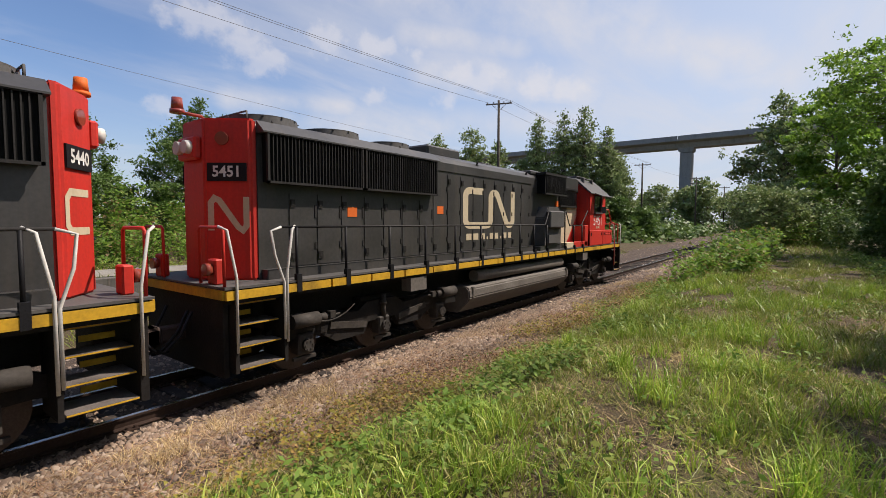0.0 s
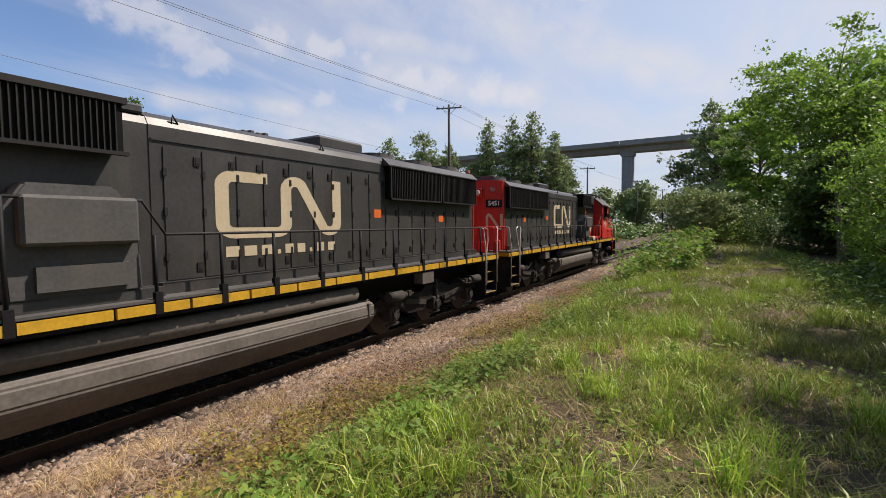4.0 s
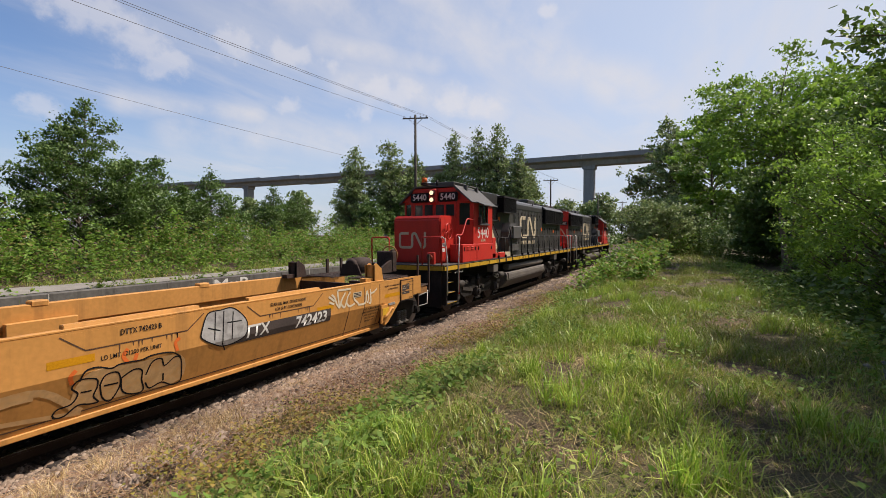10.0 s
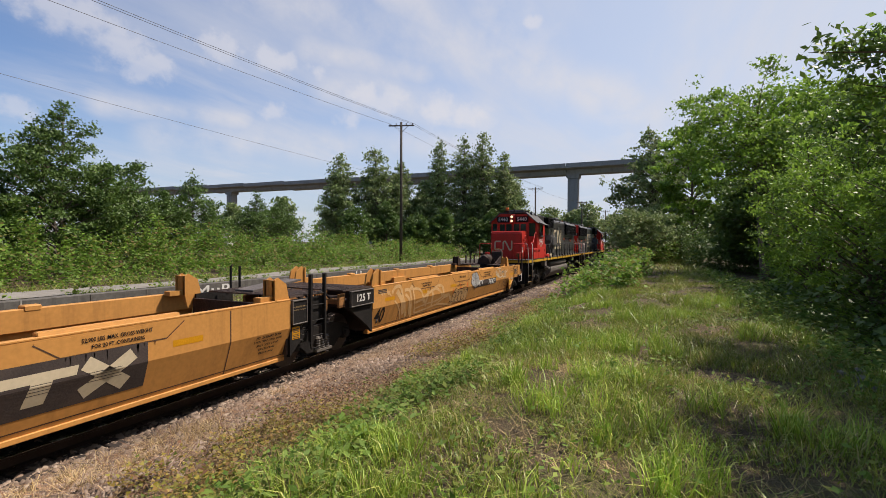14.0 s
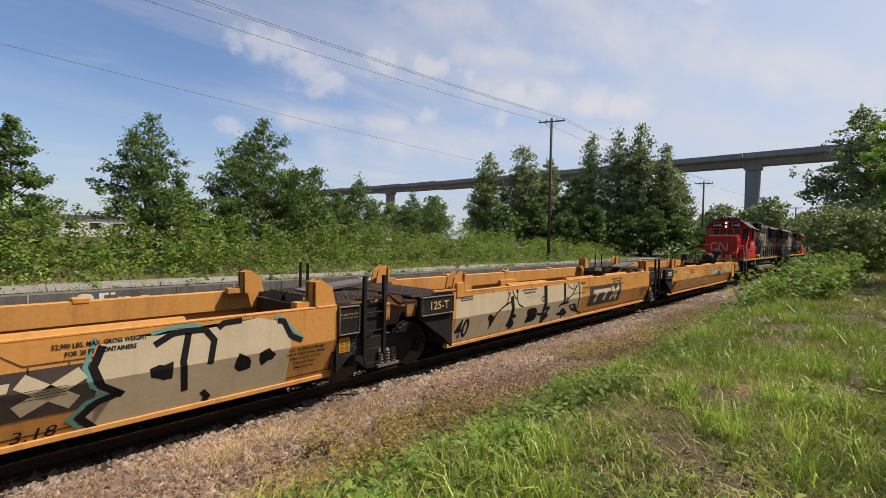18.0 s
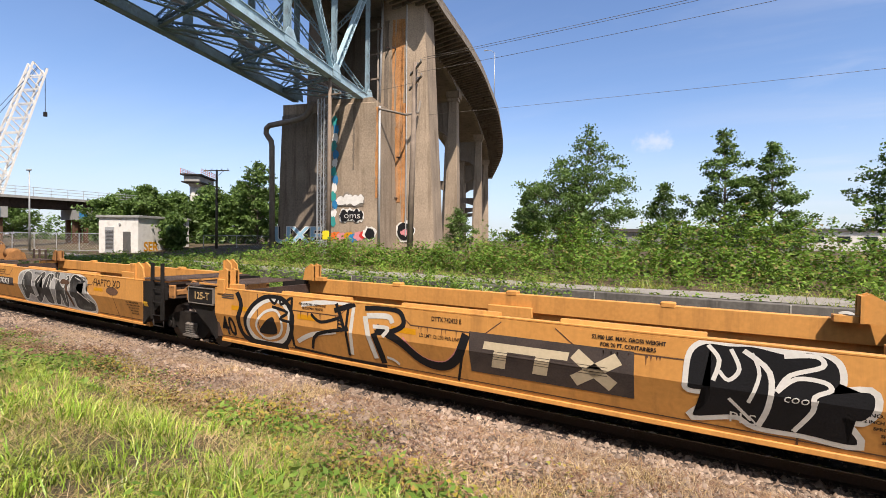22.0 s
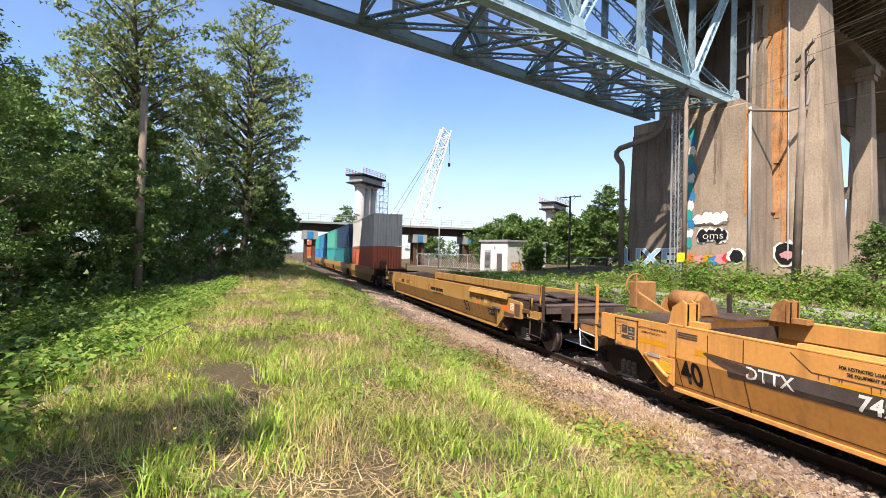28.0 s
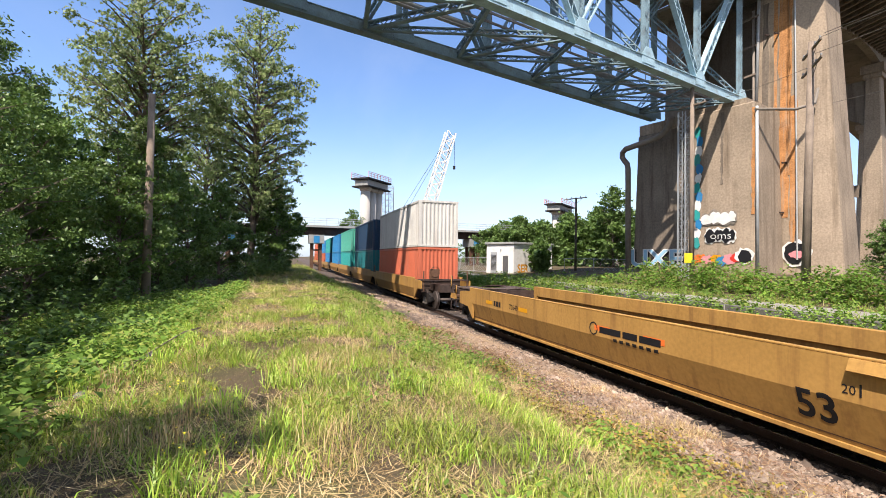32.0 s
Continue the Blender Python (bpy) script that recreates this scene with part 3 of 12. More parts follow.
def loco_truck(parent, X, axles):
    """Three-axle truck: cast side frames, journal boxes, brake cylinders, springs."""
    lo, hi = min(axles) - 0.75, max(axles) + 0.75
    mid = axles[1]
    bm = bmesh.new()
    for s in (-1, 1):
        y0, y1 = (0.98, 1.14) if s > 0 else (-1.14, -0.98)
        pts = [(lo, 0.86), (lo + 0.35, 1.0), (mid - 0.7, 0.92), (mid - 0.45, 1.08), (mid + 0.45, 1.08), (mid + 0.7, 0.92), (hi - 0.35, 1.0), (hi, 0.86), (hi, 0.62), (hi - 0.3, 0.66), (axles[2] - 0.4, 0.62), (axles[2] - 0.75, 0.42), (mid + 0.55, 0.42), (mid + 0.4, 0.66), (mid - 0.4, 0.66), (mid - 0.55, 0.42), (axles[0] + 0.75, 0.42), (axles[0] + 0.4, 0.62), (lo + 0.3, 0.66), (lo, 0.62)]
        prof = [(X(a), z) for a, z in pts]
        prism(bm, prof, y0, y1, "y")
    box(bm, *sorted((X(mid - 0.5), X(mid + 0.5))), -1.0, 1.0, 0.75, 1.15)
    box(bm, *sorted((X(axles[0] + 0.75), X(axles[0] + 1.1))), -1.0, 1.0, 0.7, 0.95)
    box(bm, *sorted((X(axles[2] - 1.1), X(axles[2] - 0.75))), -1.0, 1.0, 0.7, 0.95)
    tr = part("truck_frame", bm, M_FRAME, parent, "grimy black cast truck frame")
    for a in axles:
        wheelset(tr, X(a), 0.508, 0.508)
        bm = bmesh.new()
        box(bm, X(a) - 0.17, X(a) + 0.17, -1.22, -0.96, 0.34, 0.72, 0.03)
        box(bm, X(a) - 0.24, X(a) + 0.24, -1.17, -1.10, 0.24, 0.30)
        tube(bm, (X(a), -1.21, 0.52), (X(a), -1.29, 0.52), 0.11, 14)
        for k in range(6):
            c = 2 * math.pi * k / 6
            tube(bm, (X(a) + 0.08 * math.cos(c), -1.29, 0.52 + 0.08 * math.sin(c)), (X(a) + 0.08 * math.cos(c), -1.305, 0.52 + 0.08 * math.sin(c)), 0.016, 6)
        part("journal_box", bm, M_TRUCK, tr)
    for a, d in ((axles[0] - 0.12, 1), (axles[2] + 0.12, -1)):
        bm = bmesh.new()
        tube(bm, (X(a - 0.28), -1.33, 1.0), (X(a + 0.28), -1.33, 1.0), 0.125, 14)
        tube(bm, (X(a + 0.28 * d), -1.33, 1.0), (X(a + 0.46 * d), -1.33, 1.0), 0.07, 10)
        tube(bm, (X(a + 0.46 * d), -1.33, 1.0), (X(a + 0.8 * d), -1.33, 1.0), 0.022, 6)
        box(bm, X(a + 0.6 * d) - 0.06, X(a + 0.6 * d) + 0.06, -1.38, -1.28, 0.95, 1.08)
        box(bm, X(a) - 0.1, X(a) + 0.1, -1.3, -1.1, 0.9, 1.1)
        part("brake_cylinder", bm, M_TRUCK, tr, "dusty grey brake cylinder")
    for d in (-1, 1):
        bm = bmesh.new()
        beam(bm, (X(mid + d * 1.45), -1.16, 0.76), (X(mid + d * 0.5), -1.16, 0.62), 0.05, 0.13)
        part("brake_rod", bm, M_TRUCK, tr)
    bm = bmesh.new()
    tube(bm, (X(mid), -1.18, 1.2), (X(mid), -1.18, 0.62), 0.055, 10)
    tube(bm, (X(mid), -1.18, 0.98), (X(mid), -1.18, 1.05), 0.08, 10)
    part("damper", bm, M_TRUCK, tr)
    bm = bmesh.new()
    for k in range(9):
        f = k / 9
        g = (k + 1) / 9
        def p(t):
            return (X(axles[2] - 1.0 + t * 1.1), -1.4, 1.15 - 0.7 * t * (1 - t) - 0.1 * t)
        tube(bm, p(f), p(g), 0.012, 5)
    part("brake_chain", bm, M_TRUCK, tr)
    return tr


def cooling_fan(parent, x, r):
    bm = bmesh.new()
    n = 24
    tube(bm, (x, 0, 4.48), (x, 0, 4.66), r, n, r2=r * 0.96, caps=False)
    tube(bm, (x, 0, 4.50), (x, 0, 4.60), r * 0.25, 12)
    for k in range(12):
        a = 2 * math.pi * k / 12
        beam(bm, (x, 0, 4.64), (x + r * math.cos(a), r * math.sin(a), 4.64), 0.03, 0.02)
    for rr in (0.45, 0.7, 0.95):
        for k in range(n):
            a, b = 2 * math.pi * k / n, 2 * math.pi * (k + 1) / n
            beam(bm, (x + r * rr * math.cos(a), r * rr * math.sin(a), 4.65), (x + r * rr * math.cos(b), r * rr * math.sin(b), 4.65), 0.02, 0.02)
    part("cooling_fan", bm, M_ROOF, parent)


def locomotive(number, place, forward, label):
    """Six-axle freight locomotive. l runs from the cab end's plate, 0, to the hood end's, 20.1 m."""
    t = thing("locomotive", label, "locomotive", "locomotives of the train")
    X = (lambda l: 20.1 - l) if forward else (lambda l: l)
    xs = (lambda a, b: sorted((X(a), X(b))))
    d = -1 if forward else 1   # x's direction along l

    def bx(bm, a, b, *rest, **kw):
        box(bm, *xs(a, b), *rest, **kw)

    # frame and deck
    bm = bmesh.new()
    bx(bm, 0.05, 20.05, -1.46, 1.46, 1.50, 1.72)
    bx(bm, 0.9, 19.2, -0.75, 0.75, 0.95, 1.50)
    part("underframe", bm, M_FRAME, t)
    bm = bmesh.new()
    bx(bm, 4.47, 20.1, -1.5, 1.5, 1.723, 1.76)
    bx(bm, 0.0, 4.47, -1.5, 1.5, 1.723, 1.75)
    part("walkway", bm, M_ROOF, t, "worn dark walkway")
    edge = [0.0 + i * 1.005 for i in range(20)]
    for i, a in enumerate(edge):
        bm = bmesh.new()
        bx(bm, a + 0.03, a + 0.99, -1.515, -1.463, 1.565, 1.70)
        part("edge_stripe", bm, M_STRIPE, t)
    for l0, l1 in ((-0.02, 0.03), (20.07, 20.12)):
        bm = bmesh.new()
        bx(bm, l0, l1, -1.45, 1.45, 1.57, 1.71)
        part("end_stripe", bm, M_STRIPE, t)
    # pilot, steps, coupler at both ends
    for e, s in ((0.0, 1), (20.1, -1)):
        bm = bmesh.new()
        bx(bm, e + s * 0.04, e + s * 0.12, -1.35, 1.35, 0.35, 1.55)
        part("pilot_plate", bm, M_FRAME, t)
        bm = bmesh.new()
        bx(bm, e - s * 0.55, e + s * 0.3, -0.12, 0.12, 0.78, 1.02, bevel=0.03)
        bx(bm, e - s * 0.62, e - s * 0.35, -0.2, 0.16, 0.74, 1.06, bevel=0.05)
        part("coupler", bm, M_RUSTDK, t)
        for k in range(4):
            z = 0.45 + 0.33 * k
            bm = bmesh.new()
            yo = -1.5 + 0.07 * k
            bx(bm, e + s * 0.22, e + s * 0.98, yo, -0.95, z, z + 0.03)
            st = part("step", bm, M_GRATE, t)
            bm = bmesh.new()
            bx(bm, e + s * 0.22, e + s * 0.98, yo - 0.008, yo - 0.002, z + 0.008, z + 0.026)
            part("step_edge", bm, M_STRIPE, st)
            bm = bmesh.new()
            bx(bm, e + s * 0.30, e + s * 0.70, -0.99, -0.97, z + 0.10, z + 0.18)
            part("riser_plate", bm, M_STRIPE, st)
        for a, h in ((e + s * 0.14, 1.72), (e + s * 1.0, 1.72)):
            bm = bmesh.new()
            bx(bm, a, a + s * 0.06, -1.51, -0.9, 0.42, h)
            part("step_stringer", bm, M_FRAME, t)
        # tall grab rails beside the steps
        for a, b in ((e + s * 0.17, e + s * 0.05), (e + s * 1.05, e + s * 1.18)):
            bm = bmesh.new()
            pipe(bm, [(X(a), -1.53, 0.75), (X(a), -1.53, 1.9), (X(b), -1.5, 2.62), (X(b) + (X(b) - X(a)) * 0.8, -1.42, 2.68)], 0.022, 8)
            part("grab_rail", bm, M_RAILW, t, "pale painted grab rail")
        bm = bmesh.new()
        bm.free()
        for q in (-1, 1):
            bm = bmesh.new()
            pipe(bm, [(X(e + s * 0.06), q * 1.38, 1.75), (X(e + s * 0.05), q * 1.38, 2.62), (X(e + s * 0.05), q * 1.33, 2.66), (X(e + s * 0.05), q * 0.70, 2.66), (X(e + s * 0.05), q * 0.65, 2.62), (X(e + s * 0.06), q * 0.65, 1.75)], 0.026, 8)
            part("end_railing", bm, M_RED, t, "red end railing")
        for y in (-0.95, 0.95):
            bm = bmesh.new()
            bx(bm, e + s * 0.08, e + s * 0.22, y - 0.13, y + 0.13, 1.76, 2.16, bevel=0.02)
            b0 = part("ditch_light_box", bm, M_RED, t)
            bm = bmesh.new()
            tube(bm, (X(e + s * 0.06), y, 2.0), (X(e - s * 0.03), y, 2.0), 0.1, 14)
            part("lamp", bm, M_LENS, b0)
        for y0 in (-0.5, -0.35, 0.4):
            bm = bmesh.new()
            pts = [(X(e - s * 0.02), y0, 1.3), (X(e - s * 0.2), y0, 0.95), (X(e - s * 0.42), y0 * 0.9, 0.72), (X(e - s * 0.6), y0 * 0.8, 0.7)]
            pipe(bm, pts, 0.025, 6)
            part("air_hose", bm, M_INK, t)
    # tank and reservoirs
    bm = bmesh.new()
    prof = [(-1.32, 1.02), (-1.40, 0.95), (-1.42, 0.72), (-1.36, 0.6), (-1.02, 0.28), (1.02, 0.28), (1.36, 0.6), (1.42, 0.72), (1.40, 0.95), (1.32, 1.02)]
    prism(bm, prof, X(6.5), X(13.4), "x", bevel=0.03)
    tank = part("fuel_tank", bm, M_TANK, t, "dusty dark fuel tank")
    for a in (6.7, 13.2):
        bm = bmesh.new()
        bx(bm, a - 0.03, a + 0.03, -1.435, -1.36, 0.72, 1.0)
        part("tank_strap", bm, M_TANK, tank)
    bm = bmesh.new()
    tube(bm, (X(6.9), -1.22, 1.26), (X(12.9), -1.22, 1.26), 0.165, 16)
    part("air_reservoir", bm, M_TANK, t)
    for a in (4.6, 15.3):
        bm = bmesh.new()
        bx(bm, a, a + 0.55, -1.48, -1.2, 1.2, 1.5)
        part("jacking_pad", bm, M_TANK, t)
    loco_truck(t, X, (1.6, 3.62, 5.65))
    loco_truck(t, X, (14.4, 16.42, 18.45))
    # long hood
    hood = [(-0.95, 1.76), (-0.95, 4.28), (-0.88, 4.40), (-0.7, 4.5), (0.7, 4.5), (0.88, 4.40), (0.95, 4.28), (0.95, 1.76)]
    bm = bmesh.new()
    prism(bm, hood, X(8.83), X(19.2), "x")
    prism(bm, [(y * 0.985, min(z, 4.42)) for y, z in hood], X(4.5), X(8.83), "x")
    hd = part("long_hood", bm, M_BLACK, t, "grimy black long hood")
    bm = bmesh.new()
    plan = [(19.2, -0.96), (19.32, -0.95), (19.80, -0.36), (19.80, 0.36), (19.32, 0.95), (19.2, 0.96)]
    prism(bm, [(X(l), y) for l, y in plan], 1.76, 4.46, "z", bevel=0.035)
    he = part("hood_end", bm, M_RED, t, "red angled hood end with faded paint")
    xe = X(19.80)

    def slant(u, z, lift, s=-1):
        """A point on the angled face of the hood's end, u across it from the hood's side."""
        ex, ey = X(19.32) - X(19.80), -0.59
        L = math.hypot(0.48, 0.59)
        px = X(19.32) + (X(19.80) - X(19.32)) * u / L
        py = -0.95 + 0.59 * u / L
        return Vector((px + d * 0.59 / L * lift, (py - 0.48 / L * lift) * (-s), z))

    for s in (-1, 1):
        bm = bmesh.new()
        q = [(0.06, 3.42), (0.70, 3.42), (0.70, 3.72), (0.06, 3.72)]
        va = [bm.verts.new(slant(u, z, 0.002, s)) for u, z in q]
        vb = [bm.verts.new(slant(u, z, 0.03, s)) for u, z in q]
        bm.faces.new(va)
        bm.faces.new(vb)
        for k in range(4):
            bm.faces.new((va[k], va[(k + 1) % 4], vb[(k + 1) % 4], vb[k]))
        bmesh.ops.recalc_face_normals(bm, faces=bm.faces)
        nb = part("number_board", bm, M_INK, t)
        bm = font_bm(number, 0.25, 0.006)
        mir = 1 if (forward == (s > 0)) else -1
        for v in bm.verts:
            v.co = slant(0.38 + mir * v.co.x * 0.95, v.co.z + 3.57, 0.034, s)
        part("digits", bm, M_WHITE, nb)
        bm = bmesh.new()
        o = slant(0.45, 4.12, 0.0, s)
        nrm = slant(0.45, 4.12, 1.0, s) - o
        tube(bm, o, o + nrm * 0.04, 0.11, 14)
        part("marker_lamp", bm, M_LENS, he)
        em = bmesh.new()
        band = [(0.06, 2.60), (0.06, 3.06)] + [(0.12, 3.14), (0.2, 3.1)] + [(0.50, 2.66), (0.58, 2.60), (0.64, 2.68), (0.64, 3.16)]
        if (s < 0) != forward:
            band = [(0.66, 3.12), (0.2, 3.12), (0.12, 3.04), (0.12, 2.7), (0.2, 2.62), (0.66, 2.62)]
            if s < 0:
                band = [(0.76 - u, z) for u, z in band]
        stroke(em, [(0.72 - u, z) for u, z in band], 0.10)
        for v in em.verts:
            v.co = slant(v.co.x, v.co.z, 0.006, s)
        part("emblem", em, M_CREAM, he)
    bm = bmesh.new()
    box(bm, min(xe, xe + d * 0.12), max(xe, xe + d * 0.12), -0.3, 0.3, 3.78, 4.16, 0.03)
    hl = part("headlight_box", bm, M_RED, t)
    for y in (-0.14, 0.14):
        bm = bmesh.new()
        tube(bm, (xe + d * 0.1, y, 3.98), (xe + d * 0.22, y, 3.98), 0.11, 14)
        part("lamp", bm, M_WHITE, hl)
    for z in (1.95, 2.3, 2.65, 3.0, 3.35):
        bm = bmesh.new()
        o = slant(0.05, z, 0.0, 1)
        e2 = slant(0.05, z, 0.09, 1)
        f2 = slant(0.32, z, 0.09, 1)
        g2 = slant(0.32, z, 0.0, 1)
        pipe(bm, [o, e2, f2, g2], 0.014, 6)
        part("ladder_rung", bm, M_RED, he)
    bm = bmesh.new()
    pipe(bm, [(X(19.3), 0.3, 4.46), (X(19.5), 0.3, 4.62), (X(19.9), 0.3, 4.62)], 0.03, 6)
    tube(bm, (X(19.9), 0.3, 4.6), (X(19.9), 0.3, 4.66), 0.12, 12)
    tube(bm, (X(19.9), 0.3, 4.66), (X(19.9), 0.3, 4.86), 0.10, 12, r2=0.085)
    part("beacon", bm, M_LENS if forward else M_ORANGE, t)
    # doors along the hood
    a = 9.0
    widths = [0.62, 0.62, 0.55, 0.6, 0.62, 0.55, 0.62, 0.6, 0.62, 0.55, 0.62, 0.62, 0.58, 0.62, 0.6, 0.62]
    for i, w in enumerate(widths):
        if a + w > 19.1:
            break
        ztop = 4.0 if a < 14.2 else 3.28
        bm = bmesh.new()
        bx(bm, a + 0.02, a + w - 0.02, -0.968, -0.94, 1.95, ztop - 0.02)
        dr = part("hood_door", bm, M_BLACK, t)
        bm = bmesh.new()
        xa = X(a + w - 0.08)
        for z in (2.12, ztop - 0.2):
            bm = bmesh.new()
            box(bm, xa - 0.05, xa + 0.05, -0.985, -0.966, z - 0.07, z + 0.07)
            box(bm, xa - 0.03, xa + 0.03, -0.992, -0.980, z - 0.04, z + 0.05)
            part("latch", bm, M_SLAT, dr)
        xh = X(a + 0.03)
        for z in (2.3, 3.0, ztop - 0.4):
            bm = bmesh.new()
            box(bm, xh - 0.025, xh + 0.025, -0.982, -0.966, z - 0.06, z + 0.06)
            part("hinge", bm, M_SLAT, dr)
        a += w
    bm = bmesh.new()
    bx(bm, 8.86, 19.15, -1.12, -0.94, 1.762, 1.93)
    bx(bm, 6.9, 8.8, -1.3, -0.94, 1.762, 1.9)
    part("step_box", bm, M_BLACK, hd)
    bm = bmesh.new()
    bx(bm, 8.85, 14.3, -0.972, -0.94, 4.06, 4.09)
    part("rain_strip", bm, M_BLACK, hd)
    # radiator grilles
    for a, b in ((14.45, 16.85), (16.95, 19.1)):
        bm = bmesh.new()
        bx(bm, a, b, -1.10, -0.93, 3.42, 4.24)
        g = part("radiator_grille", bm, M_GRILLE, t)
        bm = bmesh.new()
        for z in (3.40, 4.22):
            bx(bm, a - 0.02, b + 0.02, -1.15, -1.09, z, z + 0.04)
        for x in (a - 0.02, b - 0.02):
            bx(bm, x, x + 0.04, -1.15, -1.09, 3.4, 4.26)
        n = int((b - a) / 0.075)
        for k in range(n):
            x = a + 0.03 + k * (b - a - 0.06) / n
            bx(bm, x, x + 0.016, -1.135, -1.10, 3.42, 4.24)
        part("grille_slats", bm, M_SLAT, g)
    bm = bmesh.new()
    prism(bm, [(-0.94, 4.45), (-1.16, 4.26), (-1.16, 4.235), (-0.94, 4.235)], X(14.35), X(19.2), "x")
    part("radiator_shroud", bm, M_BLACK, hd)
    for a in (15.1, 16.9, 18.5):
        cooling_fan(hd, X(a), 0.68 if a > 15.5 else 0.6)
    bm = bmesh.new()
    bx(bm, 12.6, 14.1, -0.55, 0.55, 4.5, 4.78, bevel=0.05)
    part("exhaust_silencer", bm, M_BLACK, hd)
    bm = bmesh.new()
    for k in range(4):
        x = X(10.8 + 0.16 * k)
        box(bm, x - 0.05, x + 0.05, -0.5, -0.3, 4.5, 4.58 + 0.02 * (k % 2), 0.015)
    pipe(bm, [(X(19.1), -0.5, 4.5), (X(19.1), -0.5, 4.68), (X(19.1), 0.5, 4.68), (X(19.1), 0.5, 4.5)], 0.018, 6)
    part("roof_fittings", bm, M_ROOF, hd)
    for a in (9.2, 12.3, 15.6, 18.9):
        bm = bmesh.new()
        pipe(bm, [(X(a), -0.9, 4.36), (X(a), -0.94, 4.48), (X(a) + 0.1, -0.9, 4.36)], 0.015, 5)
        part("lifting_eye", bm, M_SLAT, hd)
    # dynamic-brake section behind the cab
    bm = bmesh.new()
    bx(bm, 4.5, 8.8, -0.9, 0.9, 4.42, 4.56, bevel=0.03)
    bx(bm, 4.5, 6.35, -1.0, 1.0, 3.98, 4.55, bevel=0.02)
    part("filter_hatch", bm, M_BLACK, hd)
    bm = bmesh.new()
    bx(bm, 4.82, 6.42, -0.985, -0.90, 3.42, 4.05)
    g = part("inertial_filter", bm, M_GRILLE, t)
    bm = bmesh.new()
    for k in range(26):
        x = 4.85 + k * 1.55 / 26
        bx(bm, x, x + 0.012, -1.0, -0.985, 3.42, 4.05)
    bx(bm, 4.76, 6.46, -1.05, -0.94, 3.34, 3.41)
    bx(bm, 4.76, 6.46, -1.03, -0.94, 4.05, 4.10)
    part("filter_bars", bm, M_SLAT, g)
    bm = bmesh.new()
    bx(bm, 6.5, 8.35, -1.25, -0.9, 3.78, 4.42)
    g = part("brake_grid", bm, M_GRILLE, t)
    bm = bmesh.new()
    for k in range(25):
        x = 6.52 + k * 1.8 / 25
        bx(bm, x, x + 0.016, -1.285, -1.25, 3.78, 4.42)
    bx(bm, 6.46, 8.4, -1.3, -0.9, 4.42, 4.5)
    bx(bm, 6.46, 8.4, -1.3, -1.2, 3.73, 3.78)
    part("grid_slats", bm, M_SLAT, g)
    bm = bmesh.new()
    prism(bm, [(X(7.05), 1.9), (X(7.0), 2.9), (X(7.25), 3.3), (X(8.2), 3.3), (X(8.45), 2.9), (X(8.5), 1.9)], -1.32, -0.9, "y", bevel=0.03)
    bl = part("blower_housing", bm, M_ROOF, t, "dark grey blower housing with hood")
    bm = bmesh.new()
    bx(bm, 7.15, 8.4, -1.5, -1.3, 2.55, 3.15, bevel=0.04)
    bx(bm, 7.3, 8.3, -1.4, -1.31, 2.0, 2.3)
    part("blower_cover", bm, M_ROOF, bl)
    # colour wedge behind the cab
    bm = bmesh.new()
    pts = [(4.53, 1.95), (4.53, 3.36), (5.55, 3.36), (6.75, 1.95)]
    face(bm, [(X(l), -0.944, z) for l, z in (pts if not forward else pts[::-1])])
    bmesh.ops.recalc_face_normals(bm, faces=bm.faces)
    part("cream_wedge", bm, M_CREAM, hd)
    bm = bmesh.new()
    pts = [(4.53, 1.95), (4.53, 3.0), (5.55, 1.95)]
    face(bm, [(X(l), -0.948, z) for l, z in pts])
    part("red_wedge", bm, M_RED, hd)
    for a, m in ((4.55, M_RED), (5.35, M_RED), (6.1, M_CREAM)):
        bm = bmesh.new()
        bx(bm, a, a + 0.74, -1.46, -1.16, 1.765, 1.97, bevel=0.01)
        part("equipment_box", bm, m, t)
    bm = bmesh.new()
    bx(bm, 4.5, 4.92, -1.46, -0.96, 1.77, 2.62, bevel=0.02)
    part("step_cabinet", bm, M_RED, t)
    # emblem and writing on the hood
    bm = bmesh.new()
    band_emblem(bm, 0.98, 0.19)
    c = X(11.45)
    bw = 0.98 * 2.06 + 0.19
    for v in bm.verts:
        v.co.x *= 2.98 / bw
    shift(bm, c - 1.49, -0.974, 3.14)
    part("emblem", bm, M_CREAM, hd, "cream emblem of two bent bands")
    for k in range(9):
        bm = bmesh.new()
        w = 0.26 if k in (0, 1, 2) else (0.07 if k in (3, 6) else 0.2)
        x0 = c - 1.45 + (0, 0.36, 0.72, 1.08, 1.26, 1.56, 1.88, 2.08, 2.4)[k]
        box(bm, x0, x0 + w, -0.976, -0.972, 2.24, 2.32 if k in (3, 6) else 2.42)
        part("lettering_bar", bm, M_CREAM, hd)
    for l, z in ((17.1, 2.95), (14.1, 3.05), (6.65, 3.45)):
        bm = bmesh.new()
        bx(bm, l - 0.13, l + 0.13, -0.975, -0.971, z - 0.1, z + 0.1)
        part("warning_label", bm, M_ORANGE, hd)
    # handrail along the walkway
    rail = [(19.1, 2.66), (14.6, 2.66), (9.9, 2.66), (9.3, 2.66), (8.75, 2.66), (8.45, 3.12), (6.9, 3.12), (6.55, 2.62), (5.3, 2.62), (4.6, 3.22)]
    bm = bmesh.new()
    pipe(bm, [(X(l), -1.45, z) for l, z in rail], 0.021, 8)
    part("handrail", bm, M_SLAT, t, "dark handrail along the walkway")
    bm = bmesh.new()
